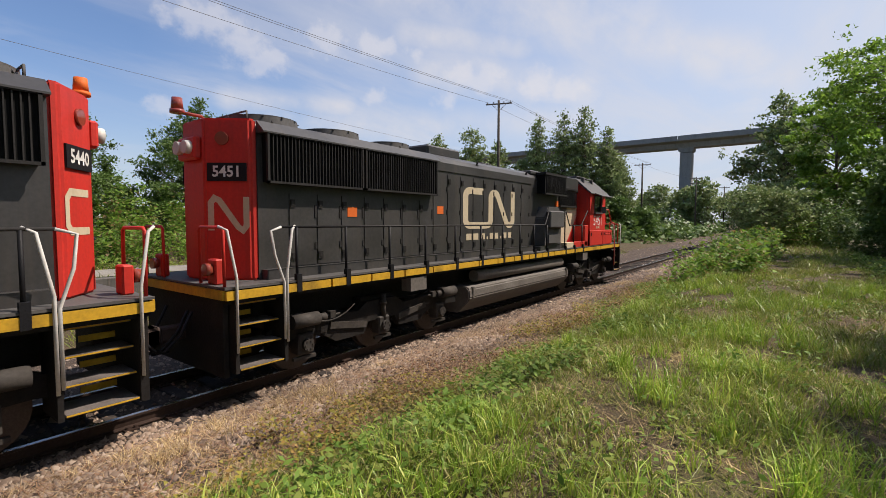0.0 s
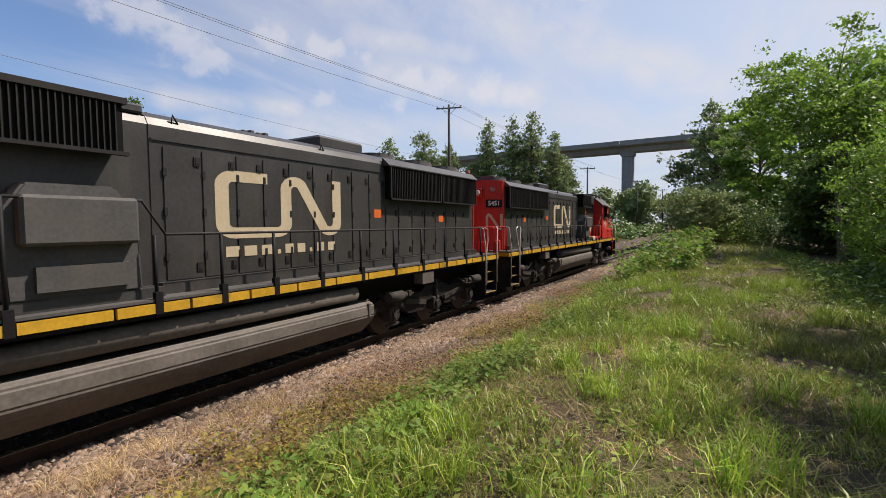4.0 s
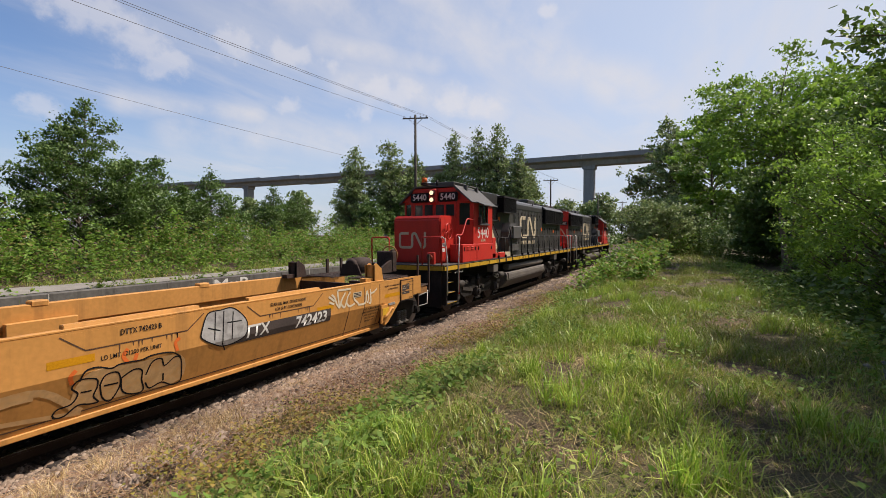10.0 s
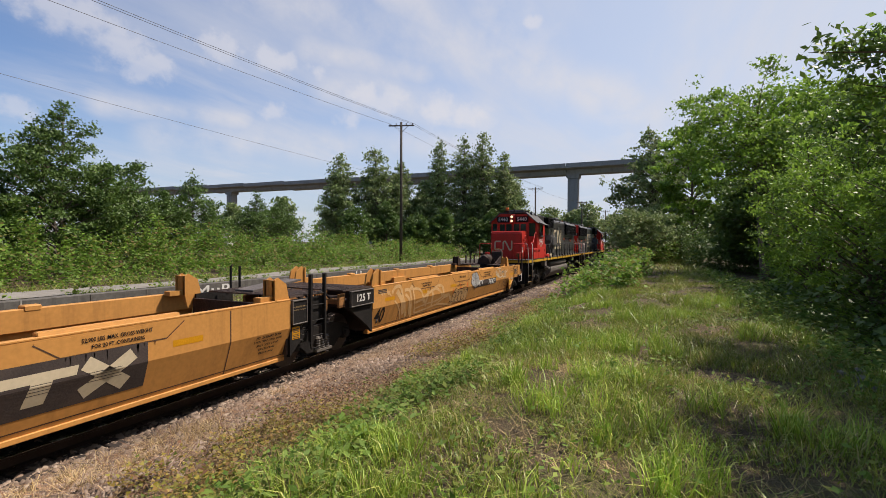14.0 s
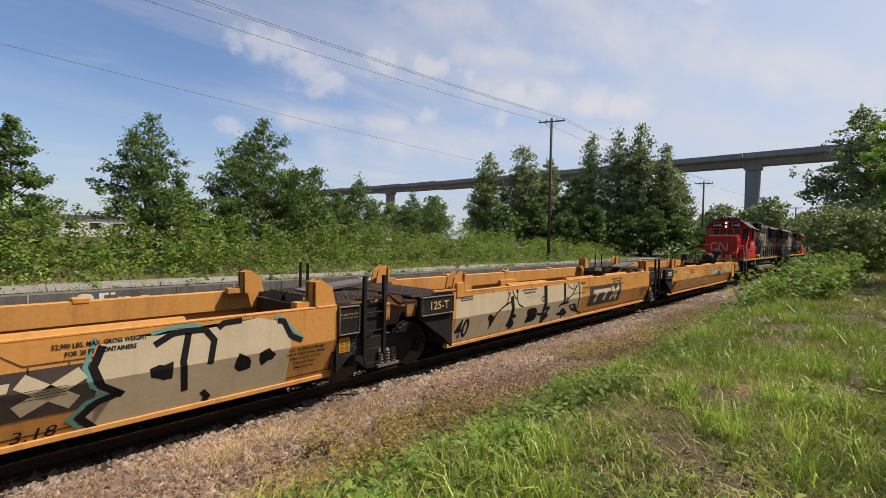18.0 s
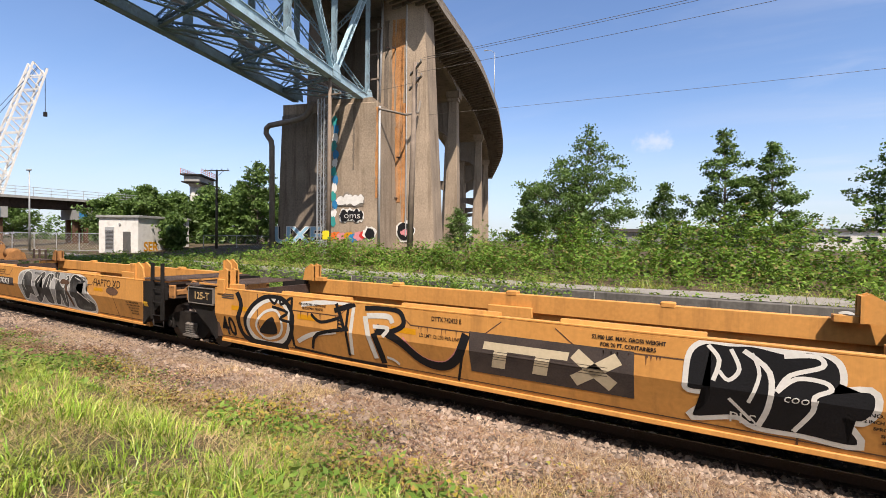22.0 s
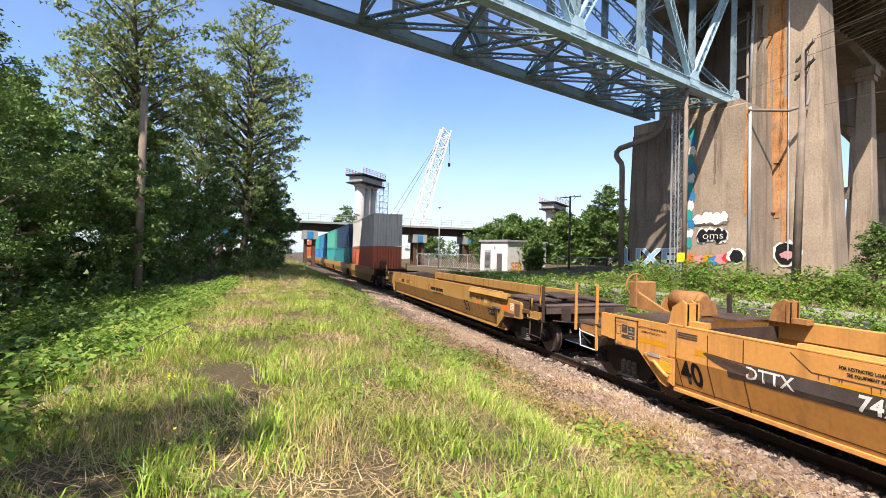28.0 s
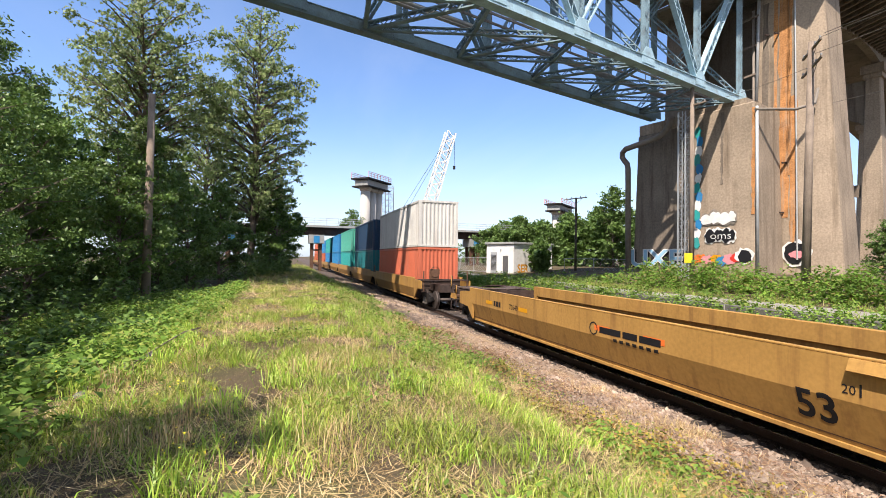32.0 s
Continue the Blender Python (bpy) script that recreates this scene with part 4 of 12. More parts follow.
    pipe(bm, [(X(19.1), -1.45, 2.66), (X(19.3), -1.47, 2.6), (X(19.25), -1.5, 2.2), (X(19.1), -1.52, 1.75), (X(19.1), -1.53, 0.8)], 0.022, 8)
    part("grab_rail", bm, M_RAILW, t)
    for l in (18.8, 17.7, 16.5, 15.3, 14.1, 12.9, 11.7, 10.6, 9.6, 8.6, 7.0, 6.1, 5.2):
        z = 3.12 if 6.8 < l < 8.5 else 2.65
        bm = bmesh.new()
        tube(bm, (X(l), -1.45, 1.6), (X(l), -1.45, z), 0.026, 8)
        box(bm, X(l) - 0.05, X(l) + 0.05, -1.525, -1.44, 1.55, 1.86)
        part("handrail_post", bm, M_INK, t)
    # cab
    cab = thing_part("cab", t)
    def slab(bm, p, q, z0, z1, th=0.06):
        """An upright sheet between two places (l, y) of the plan."""
        a, b = Vector((X(p[0]), p[1])), Vector((X(q[0]), q[1]))
        n = Vector((-(b - a).y, (b - a).x)).normalized() * th / 2
        prism(bm, [tuple(v) for v in (a - n, b - n, b + n, a + n)], z0, z1, "z")

    def between(p, q, u):
        return (p[0] + (q[0] - p[0]) * u, p[1] + (q[1] - p[1]) * u)

    # side walls with their window openings
    for q in (-1, 1):
        y = q * 1.46
        bm = bmesh.new()
        slab(bm, (2.45, y), (4.42, y), 1.76, 3.2)
        slab(bm, (2.45, y), (3.0, y), 3.2, 3.88)
        slab(bm, (3.86, y), (4.42, y), 3.2, 3.88)
        slab(bm, (2.45, y), (4.42, y), 3.88, 3.955)
        part("side_wall", bm, M_RED, cab, "bright red cab side")
        # slanted corner beside the windscreen
        c0, c1 = (2.18, q * 0.92), (2.45, q * 1.46)
        bm = bmesh.new()
        slab(bm, c0, c1, 1.76, 3.12)
        slab(bm, c0, between(c0, c1, 0.18), 3.12, 3.92)
        slab(bm, between(c0, c1, 0.82), c1, 3.12, 3.92)
        slab(bm, c0, c1, 3.92, 4.02)
        prism(bm, [(q * 1.46, 4.0), (q * 0.92, 4.44), (q * 0.92, 4.0)], X(2.24), X(2.34), "x")
        part("corner_wall", bm, M_RED, cab)
        bm = bmesh.new()
        slab(bm, between(c0, c1, 0.15), between(c0, c1, 0.85), 3.1, 3.94, 0.012)
        part("corner_pane", bm, M_GLASS, cab)
    bm = bmesh.new()
    slab(bm, (2.18, -0.92), (2.18, 0.92), 1.76, 3.44)
    slab(bm, (2.18, -0.92), (2.18, 0.92), 3.88, 4.5)
    for y0, y1 in ((-0.92, -0.84), (-0.5, -0.42), (-0.06, 0.06), (0.42, 0.5), (0.84, 0.92)):
        slab(bm, (2.18, y0), (2.18, y1), 3.44, 3.88)
    part("front_wall", bm, M_RED, cab)
    bm = bmesh.new()
    slab(bm, (4.42, -1.43), (4.42, 1.43), 1.76, 3.94)
    prism(bm, [(-1.43, 3.94), (1.43, 3.94), (1.43, 3.99), (0.8, 4.52), (-0.8, 4.52), (-1.43, 3.99)], *sorted((X(4.40), X(4.45))), "x")
    part("rear_wall", bm, M_RED, cab)
    for y0, y1 in ((-0.84, -0.5), (-0.42, -0.06), (0.06, 0.42), (0.5, 0.84)):
        bm = bmesh.new()
        slab(bm, (2.18, y0), (2.18, y1), 3.43, 3.89, 0.012)
        part("windscreen_pane", bm, M_GLASS, cab)
    bm = bmesh.new()
    prism(bm, [(-1.57, 3.95), (-0.84, 4.6), (0.84, 4.6), (1.57, 3.95), (1.53, 3.93), (0.8, 4.54), (-0.8, 4.54), (-1.53, 3.93)], X(2.12), X(4.47), "x")
    part("cab_roof", bm, M_ROOF, cab, "weathered grey cab roof")
    bm = bmesh.new()
    prism(bm, [(-1.54, 3.99), (-1.86, 3.86), (-1.86, 3.83), (-1.54, 3.96)], X(2.62), X(4.06), "x")
    part("sun_visor", bm, M_ROOF, cab)
    bm = bmesh.new()
    bx(bm, 2.96, 3.9, -1.505, -1.47, 3.16, 3.21)
    bx(bm, 2.96, 3.9, -1.505, -1.47, 3.86, 3.9)
    for x in (2.96, 3.86):
        bx(bm, x, x + 0.04, -1.505, -1.46, 3.2, 3.88)
    bx(bm, 2.93, 3.93, -1.57, -1.47, 3.11, 3.16)
    prism(bm, [(X(2.9), -1.5), (X(2.93), -1.5), (X(2.86), -1.66), (X(2.83), -1.66)], 3.14, 3.42, "z")
    part("window_frame", bm, M_ROOF, cab)
    for a, b in ((3.0, 3.42), (3.46, 3.86)):
        bm = bmesh.new()
        bx(bm, a, b, -1.455, -1.449, 3.2, 3.88)
        part("pane", bm, M_GLASS, cab)
    bm = bmesh.new()
    bx(bm, 2.5, 4.38, -1.4, 1.4, 2.3, 2.4)
    part("cab_floor", bm, M_INK, cab)
    bm = bmesh.new()
    bx(bm, 4.02, 4.3, -1.494, -1.488, 2.82, 3.06)
    part("small_hatch", bm, M_RED, cab)
    # front of the cab: number boards, lamps, horn and beacon
    for y in (-1, 1):
        bm = bmesh.new()
        box(bm, *xs(2.09, 2.16), y * 0.6 - 0.40, y * 0.6 + 0.40, 3.98, 4.34, 0.05)
        nb = part("number_board", bm, M_INK, t)
        bm = font_bm(number, 0.33, 0.006)
        for v in bm.verts:
            v.co = Vector((X(2.085), (-v.co.x if not forward else v.co.x) * 0.94 + y * 0.6, v.co.z + 4.16))
        part("digits", bm, M_WHITE, nb)
    bm = bmesh.new()
    bx(bm, 2.0, 2.17, -0.17, 0.17, 3.9, 4.48, bevel=0.05)
    hl = part("headlight_box", bm, M_RED, t)
    for z in (4.06, 4.32):
        bm = bmesh.new()
        tube(bm, (X(2.0), 0, z), (X(1.93), 0, z), 0.105, 16)
        rim = part("lamp_rim", bm, M_CAST2, hl)
        bm = bmesh.new()
        tube(bm, (X(1.935), 0, z), (X(1.92), 0, z), 0.08, 14)
        part("lamp", bm, M_LAMP if not forward else M_WHITE, rim)
    bm = bmesh.new()
    bx(bm, 1.75, 2.4, 0.16, 0.34, 4.6, 4.64)
    tube(bm, (X(1.86), 0.25, 4.64), (X(1.86), 0.25, 4.70), 0.13, 14)
    bt = part("beacon_bracket", bm, M_RUSTDK, cab)
    bm = bmesh.new()
    tube(bm, (X(1.86), 0.25, 4.70), (X(1.86), 0.25, 4.88), 0.11, 14, r2=0.095)
    part("beacon", bm, M_ORANGE, bt)
    bm = bmesh.new()
    tube(bm, (X(2.2), -0.1, 4.56), (X(2.2), -0.1, 4.82), 0.05, 10)
    part("air_vent", bm, M_INK, cab)
    bm = bmesh.new()
    for k, y in enumerate((-0.35, -0.2, -0.05)):
        tube(bm, (X(3.9), y, 4.66), (X(3.6), y, 4.66), 0.03, 8, r2=0.06)
        tube(bm, (X(3.9), y, 4.56), (X(3.9), y, 4.66), 0.02, 6)
    part("horn", bm, M_RUSTDK, cab)
    bm = bmesh.new()
    bx(bm, 2.6, 3.75, -0.62, 0.6, 4.6, 4.78, bevel=0.02)
    ac = part("roof_unit", bm, M_ROOF, cab, "dark perforated roof unit")
    for k in range(14):
        bm = bmesh.new()
        bx(bm, 2.66 + 0.077 * k, 2.70 + 0.077 * k, -0.63, -0.615, 4.63, 4.75)
        part("vent_slot", bm, M_GRILLE, ac)
    bm = bmesh.new()
    pipe(bm, [(X(2.85), -0.98, 4.62), (X(4.0), -0.98, 4.62)], 0.028, 6)
    for a in (2.9, 3.95):
        bx(bm, a - 0.06, a + 0.06, -1.04, -0.92, 4.44, 4.64)
    ab = part("antenna_bar", bm, M_ROOF, cab)
    for a in (2.9, 3.85):
        bm = bmesh.new()
        tube(bm, (X(a), -0.9, 4.6), (X(a), -0.9, 5.02), 0.007, 4)
        part("antenna", bm, M_ROOF, ab)
    # lower side cabinets beside the nose and under the cab
    for a, b in ((1.45, 2.74), (2.76, 4.42)):
        bm = bmesh.new()
        bx(bm, a, b, -1.505, -1.0, 1.762, 2.40, bevel=0.015)
        cb = part("side_cabinet", bm, M_RED, t, "red side cabinet with latches")
        bm = bmesh.new()
        for l in (a + 0.15, b - 0.15):
            box(bm, X(l) - 0.04, X(l) + 0.04, -1.52, -1.5, 2.17, 2.3)
        part("latch", bm, M_INK, cb)
        bm = bmesh.new()
        for l in ((a + 0.45, a + 0.85) if a < 2 else ()):
            for z in (2.2, 2.28):
                box(bm, X(l) - 0.11, X(l) + 0.11, -1.53, -1.5, z, z + 0.04, 0.012)
        if a < 2:
            part("louvre", bm, M_RED, cb)
        else:
            bm.free()
    # short nose
    bm = bmesh.new()
    prism(bm, [(X(0.8), 1.76), (X(0.8), 3.30), (X(0.9), 3.42), (X(2.17), 3.45), (X(2.17), 1.76)], -0.95, 0.95, "y", bevel=0.05)
    nose = part("nose", bm, M_RED, t, "bright red short nose")
    em = bmesh.new()
    band_emblem(em, 0.50, 0.09)
    for v in em.verts:
        y = v.co.x - 0.68
        v.co = Vector((X(0.793), y if forward else -y, v.co.z + 2.55))
    part("emblem", em, M_CREAM, nose)
    bm = bmesh.new()
    for k in range(16):
        a, b = 2 * math.pi * k / 16, 2 * math.pi * (k + 1) / 16
        tube(bm, (X(1.23) + 0.28 * math.cos(a), -1.06, 2.87 + 0.28 * math.sin(a)), (X(1.23) + 0.28 * math.cos(b), -1.06, 2.87 + 0.28 * math.sin(b)), 0.02, 6)
    for k in range(4):
        a = math.pi * k / 2 + 0.4
        tube(bm, (X(1.23), -1.03, 2.87), (X(1.23) + 0.28 * math.cos(a), -1.06, 2.87 + 0.28 * math.sin(a)), 0.014, 5)
    tube(bm, (X(1.23), -0.95, 2.87), (X(1.23), -1.06, 2.87), 0.04, 8)
    part("handbrake_wheel", bm, M_RED, nose)
    bm = bmesh.new()
    pipe(bm, [(X(2.5), -1.5, 3.3), (X(1.95), -1.47, 3.32), (X(1.86), -1.47, 3.28), (X(1.5), -1.47, 2.78), (X(1.4), -1.47, 2.74), (X(1.05), -1.47, 2.74), (X(0.95), -1.47, 2.68), (X(0.95), -1.49, 2.2), (X(1.08), -1.52, 1.9), (X(1.08), -1.53, 0.7)], 0.022, 8)
    tube(bm, (X(1.45), -1.42, 2.4), (X(1.45), -1.4, 2.75), 0.02, 8)
    part("nose_handrail", bm, M_RED, t)
    for z in (2.4, 2.22):
        bm = bmesh.new()
        bx(bm, 0.86, 1.12, -0.96, -0.953, z - 0.07, z + 0.06)
        part("warning_label", bm, M_WHITE, nose)
    # number on the cab side
    word("digits", number, 0.60, X(3.42), -1.494, 2.80, M_WHITE, cab, wide=0.98)
    word("class_mark", "GF 638c", 0.14, X(3.42), -1.494, 2.53, M_CREAM, cab, bold=0.004)
    word("class_mark", "WATCH YOUR STEP", 0.07, X(1.12), -1.506, 1.45, M_WHITE, t)
    CARS.append((t, place))
    return t


def thing_part(name, parent):
    ob = new(name)
    ob.parent = parent
    ob.empty_display_size = 0.1
    return ob


locomotive("5451", 3.85, True, "black and red six-axle diesel locomotive on the rails")
locomotive("5440", -17.2, False, "red and black six-axle diesel locomotive facing yellow cars")

# ---- well cars ----
M_TANFIG = mat("tan_stencil", (0.42, 0.286, 0.134), 0.7, vary=0.15)
M_SILVER = mat("grey_spray_paint", (0.30, 0.29, 0.28), 0.6, vary=0.35, scale=2.5, fine=12, bump=0.02, dirt=(0.55, 0.54, 0.52), dirt_amount=0.8, dirt_scale=2.0)
M_CHAR = mat("charcoal_spray_paint", (0.045, 0.043, 0.042), 0.6, vary=0.5, scale=3, fine=15, bump=0.02, dirt=(0.2, 0.19, 0.18), dirt_amount=0.7, dirt_scale=3.0)
M_FADED = mat("faded_pale_spray_paint", (0.60, 0.37, 0.17), 0.6, vary=0.2, scale=3, fine=20, bump=0.02, dirt=(0.54, 0.27, 0.075), dirt_amount=0.9, dirt_scale=5.0)
M_SPRAY = mat("cream_spray_paint", (0.62, 0.53, 0.38), 0.6, vary=0.16, scale=3, fine=25, bump=0.02, dirt=(0.42, 0.36, 0.27), dirt_amount=0.6, dirt_scale=3.0)
M_GRATE2 = mat("brown_steel_tread", (0.085, 0.062, 0.052), 0.7, vary=0.35, scale=2, fine=60, bump=0.5, dirt=(0.16, 0.10, 0.07), dirt_amount=0.5)
M_CAST = mat("orange_brown_casting", (0.302, 0.143, 0.0504), 0.75, vary=0.35, scale=3, fine=25, bump=0.2, dirt=(0.0588, 0.0378, 0.0252), dirt_amount=0.7)
BEND_Z, TOP_Z, LOW_Z = 0.99, 1.55, 0.38
SIDE_Y, LOW_Y = 1.50, 1.30


def skin(z):
    return -SIDE_Y if z >= BEND_Z else -SIDE_Y + (SIDE_Y - LOW_Y) * (BEND_Z - z) / (BEND_Z - LOW_Z)


def drape(bm, lift):
    """Lay flat x-z work on the outer side of the car, which bends in below the middle."""
    bmesh.ops.triangulate(bm, faces=[f for f in bm.faces if len(f.verts) > 4])
    bmesh.ops.bisect_plane(bm, geom=list(bm.verts) + list(bm.edges) + list(bm.faces), plane_co=(0, 0, BEND_Z), plane_no=(0, 0, 1))
    for v in bm.verts:
        v.co.y += skin(v.co.z) - 0.0015 - 0.36 * lift
    return bm


def sprayed(name, bm, m, parent, lift, label=""):
    return part(name, drape(bm, lift), m, parent, label)


def lettered(name, text, size, x, z, m, parent, lift=0.008, wide=1.0, bold=0.0, lean=0.0):
    bm = font_bm(text, size, bold)
    for v in bm.verts:
        v.co = Vector((v.co.x * wide + v.co.z * lean + x, 0, v.co.z + z))
    return sprayed(name, bm, m, parent, lift)


def blob(bm, x, z, rx, rz, n=14, seed=0, wob=0.12):
    r = random.Random(seed)
    ring = []
    for k in range(n):
        a = 2 * math.pi * k / n
        q = 1 + wob * (r.random() * 2 - 1)
        ring.append(bm.verts.new((x + rx * q * math.cos(a), 0, z + rz * q * math.sin(a))))
    bm.faces.new(ring)


def rect(bm, x0, x1, z0, z1):
    vs = [bm.verts.new(c) for c in ((x0, 0, z0), (x1, 0, z0), (x1, 0, z1), (x0, 0, z1))]
    bm.faces.new(vs)


def rounded(pts, close, n=4):
    """A smooth curve through the points."""
    k = len(pts)
    out = []
    for i in range(k if close else k - 1):
        p = [pts[(i + j) % k] if close else pts[min(k - 1, max(0, i + j))] for j in (-1, 0, 1, 2)]
        for q in range(n):
            u = q / n
            out.append(tuple(0.5 * (2 * p[1][c] + (p[2][c] - p[0][c]) * u + (2 * p[0][c] - 5 * p[1][c] + 4 * p[2][c] - p[3][c]) * u * u + (3 * p[1][c] - p[0][c] - 3 * p[2][c] + p[3][c]) * u ** 3) for c in (0, 1)))
    return out if close else out + [pts[-1]]


COATS = [0]   # coats of paint laid so far


def sprayline(t, x0, name, m, lift, w, pts):
    """Spray paint on a car's side: w = 0 fills the outline, w > 0 draws it closed, w < 0 leaves it open."""
    c = [(x0 + a, min(1.545, max(0.36, b))) for a, b in rounded(pts, w >= 0)]
    bm = bmesh.new()
    if w == 0:
        bm.faces.new([bm.verts.new((a, -0.00002 * COATS[0], b)) for a, b in c])
    else:
        stroke(bm, c, abs(w), w > 0)
        n = len(bm.verts)
        COATS[0] = (COATS[0] + 1) % 12
        for k, v in enumerate(bm.verts):
            v.co.z = min(1.548, max(0.35, v.co.z))
            v.co.y = -0.00002 * COATS[0] - 0.00025 * k / n
    return sprayed(name, bm, m, t, lift)


def bubble(t, x0, pts):
    """A fat cream letter with a black rim and a teal edge."""
    sprayline(t, x0, "graffiti_halo", M_TEAL, 0.007, 0.21, pts)
    sprayline(t, x0, "graffiti_fill", M_SPRAY, 0.010, 0, pts)
    sprayline(t, x0, "graffiti_outline", M_INK, 0.0125, 0.085, pts)


def car_truck(parent, x, r=0.46, spread=1.78):
    """Two-axle freight truck with cast frame, springs and rotating wheels."""
    bm = bmesh.new()
    for s in (-1, 1):
        y0, y1 = sorted((s * 0.93, s * 1.08))
        h = spread / 2
        pts = [(-h - 0.22, 0.62), (-h + 0.05, 0.72), (-0.5, 0.80), (0.5, 0.80), (h - 0.05, 0.72), (h + 0.22, 0.62), (h + 0.2, 0.42), (h - 0.2, 0.42), (0.48, 0.2), (-0.48, 0.2), (-h + 0.2, 0.42), (-h - 0.2, 0.42)]
        prism(bm, [(x + a, z) for a, z in pts], y0, y1, "y", bevel=0.02)
    box(bm, x - 0.22, x + 0.22, -1.0, 1.0, 0.5, 0.75)
    tr = part("truck_frame", bm, M_FRAME, parent, "dark cast steel truck frame")
    bm = bmesh.new()
    for k in (-1, 0, 1):
        for q in range(5):
            tube(bm, (x + 0.16 * k, -1.1, 0.27 + 0.055 * q), (x + 0.16 * k, -1.1, 0.295 + 0.055 * q), 0.068, 10)
        tube(bm, (x + 0.16 * k, -1.1, 0.26), (x + 0.16 * k, -1.1, 0.55), 0.045, 8)
    box(bm, x - 0.27, x + 0.27, -1.18, -1.02, 0.21, 0.26)
    part("spring_nest", bm, M_TANK, tr, "pale dusty coil springs")
    for s in (-1, 1):
        a = x + s * spread / 2
        wheelset(tr, a, r, r)
        bm = bmesh.new()
        box(bm, a - 0.12, a + 0.12, -1.13, -0.92, r - 0.12, r + 0.14, 0.02)
        tube(bm, (a, -1.12, r), (a, -1.17, r), 0.085, 12)
        part("bearing", bm, M_FRAME, tr)
    return tr


def grating(bm, x0, x1, y0, y1, z, pitch=0.07):
    n = int((x1 - x0) / pitch)
    for k in range(n + 1):
        a = x0 + (x1 - x0) * k / max(1, n)
        box(bm, a - 0.014, a + 0.014, y0, y1, z - 0.03, z)
    for y in (y0, (y0 + y1) / 2, y1):
        box(bm, x0, x1, y - 0.012, y + 0.012, z - 0.04, z - 0.008)


def cone_bracket(parent, x, y, z, d, m=None):
    """Raised corner bracket that guides a container."""
    bm = bmesh.new()
    s = 1 if y > 0 else -1
    prism(bm, [(x, z), (x + d * 0.42, z), (x + d * 0.34, z + 0.32), (x + d * 0.12, z + 0.46), (x, z + 0.40)], y - 0.06, y - 0.02, "y")
    prism(bm, [(x, z), (x + d * 0.42, z), (x + d * 0.34, z + 0.32), (x + d * 0.12, z + 0.46), (x, z + 0.40)], y + 0.14, y + 0.18, "y")
    box(bm, *sorted((x, x + d * 0.05)), y - 0.1, y + 0.22, z, z + 0.42)
    box(bm, *sorted((x - d * 0.3, x)), y - 0.03, y + 0.15, z, z + 0.1)
    return part("corner_guide", bm, m or M_YEL, parent)


def well_body(t, x0, x1, m, front_slope=False, back_slope=False):
    """Deep trough between x0 and x1: bent side sheets, floor, chords, bulkheads."""
    for s in (-1, 1):
        bm = bmesh.new()
        pts = [(SIDE_Y, TOP_Z), (SIDE_Y, BEND_Z), (LOW_Y, LOW_Z), (LOW_Y - 0.06, LOW_Z), (SIDE_Y - 0.07, BEND_Z + 0.01), (SIDE_Y - 0.07, TOP_Z)]
        prism(bm, [(s * a, z) for a, z in pts], x0, x1, "x")
        part("side_sheet", bm, m, t)
        bm = bmesh.new()
        yo = sorted((s * 1.32, s * 1.52))
        if s > 0:
            box(bm, x0, x1, 1.34, 1.50, 1.22, 1.60, 0.01)
        else:
            box(bm, x0, x1, -1.50, -1.40, 1.552, 1.585, 0.008)
        part("top_chord", bm, m, t)
        bm = bmesh.new()
        box(bm, x0, x1, *sorted((s * (LOW_Y - 0.1), s * (LOW_Y + 0.03))), LOW_Z - 0.06, LOW_Z + 0.015, 0.01)
        part("bottom_sill", bm, m, t)
    bm = bmesh.new()
    box(bm, x0 + 0.1, x1 - 0.1, -1.2, 1.2, 0.36, 0.42)
    part("well_floor", bm, M_RUSTDK, t)
    # bulkheads coloured dark brown to carry the deep shade inside the well
    for a, b in ((x0 - 0.02, x0 + 0.06), (x1 - 0.06, x1 + 0.02)):
        bm = bmesh.new()
        box(bm, a, b, -1.43, 1.34, 0.45, 1.45)
        part("bulkhead", bm, M_RUSTDK, t)
    # seams on the outer sheet
    for f in (0.12, 0.88):
        a = x0 + (x1 - x0) * f
        bm = bmesh.new()
        rect(bm, a - 0.012, a + 0.012, LOW_Z + 0.02, TOP_Z - 0.01)
        sprayed("weld_seam", bm, M_RUST, t, 0.004)
    bm = bmesh.new()
    rect(bm, x0, x1, 0.452, 0.47)
    sprayed("sill_line", bm, M_RUST, t, 0.004)


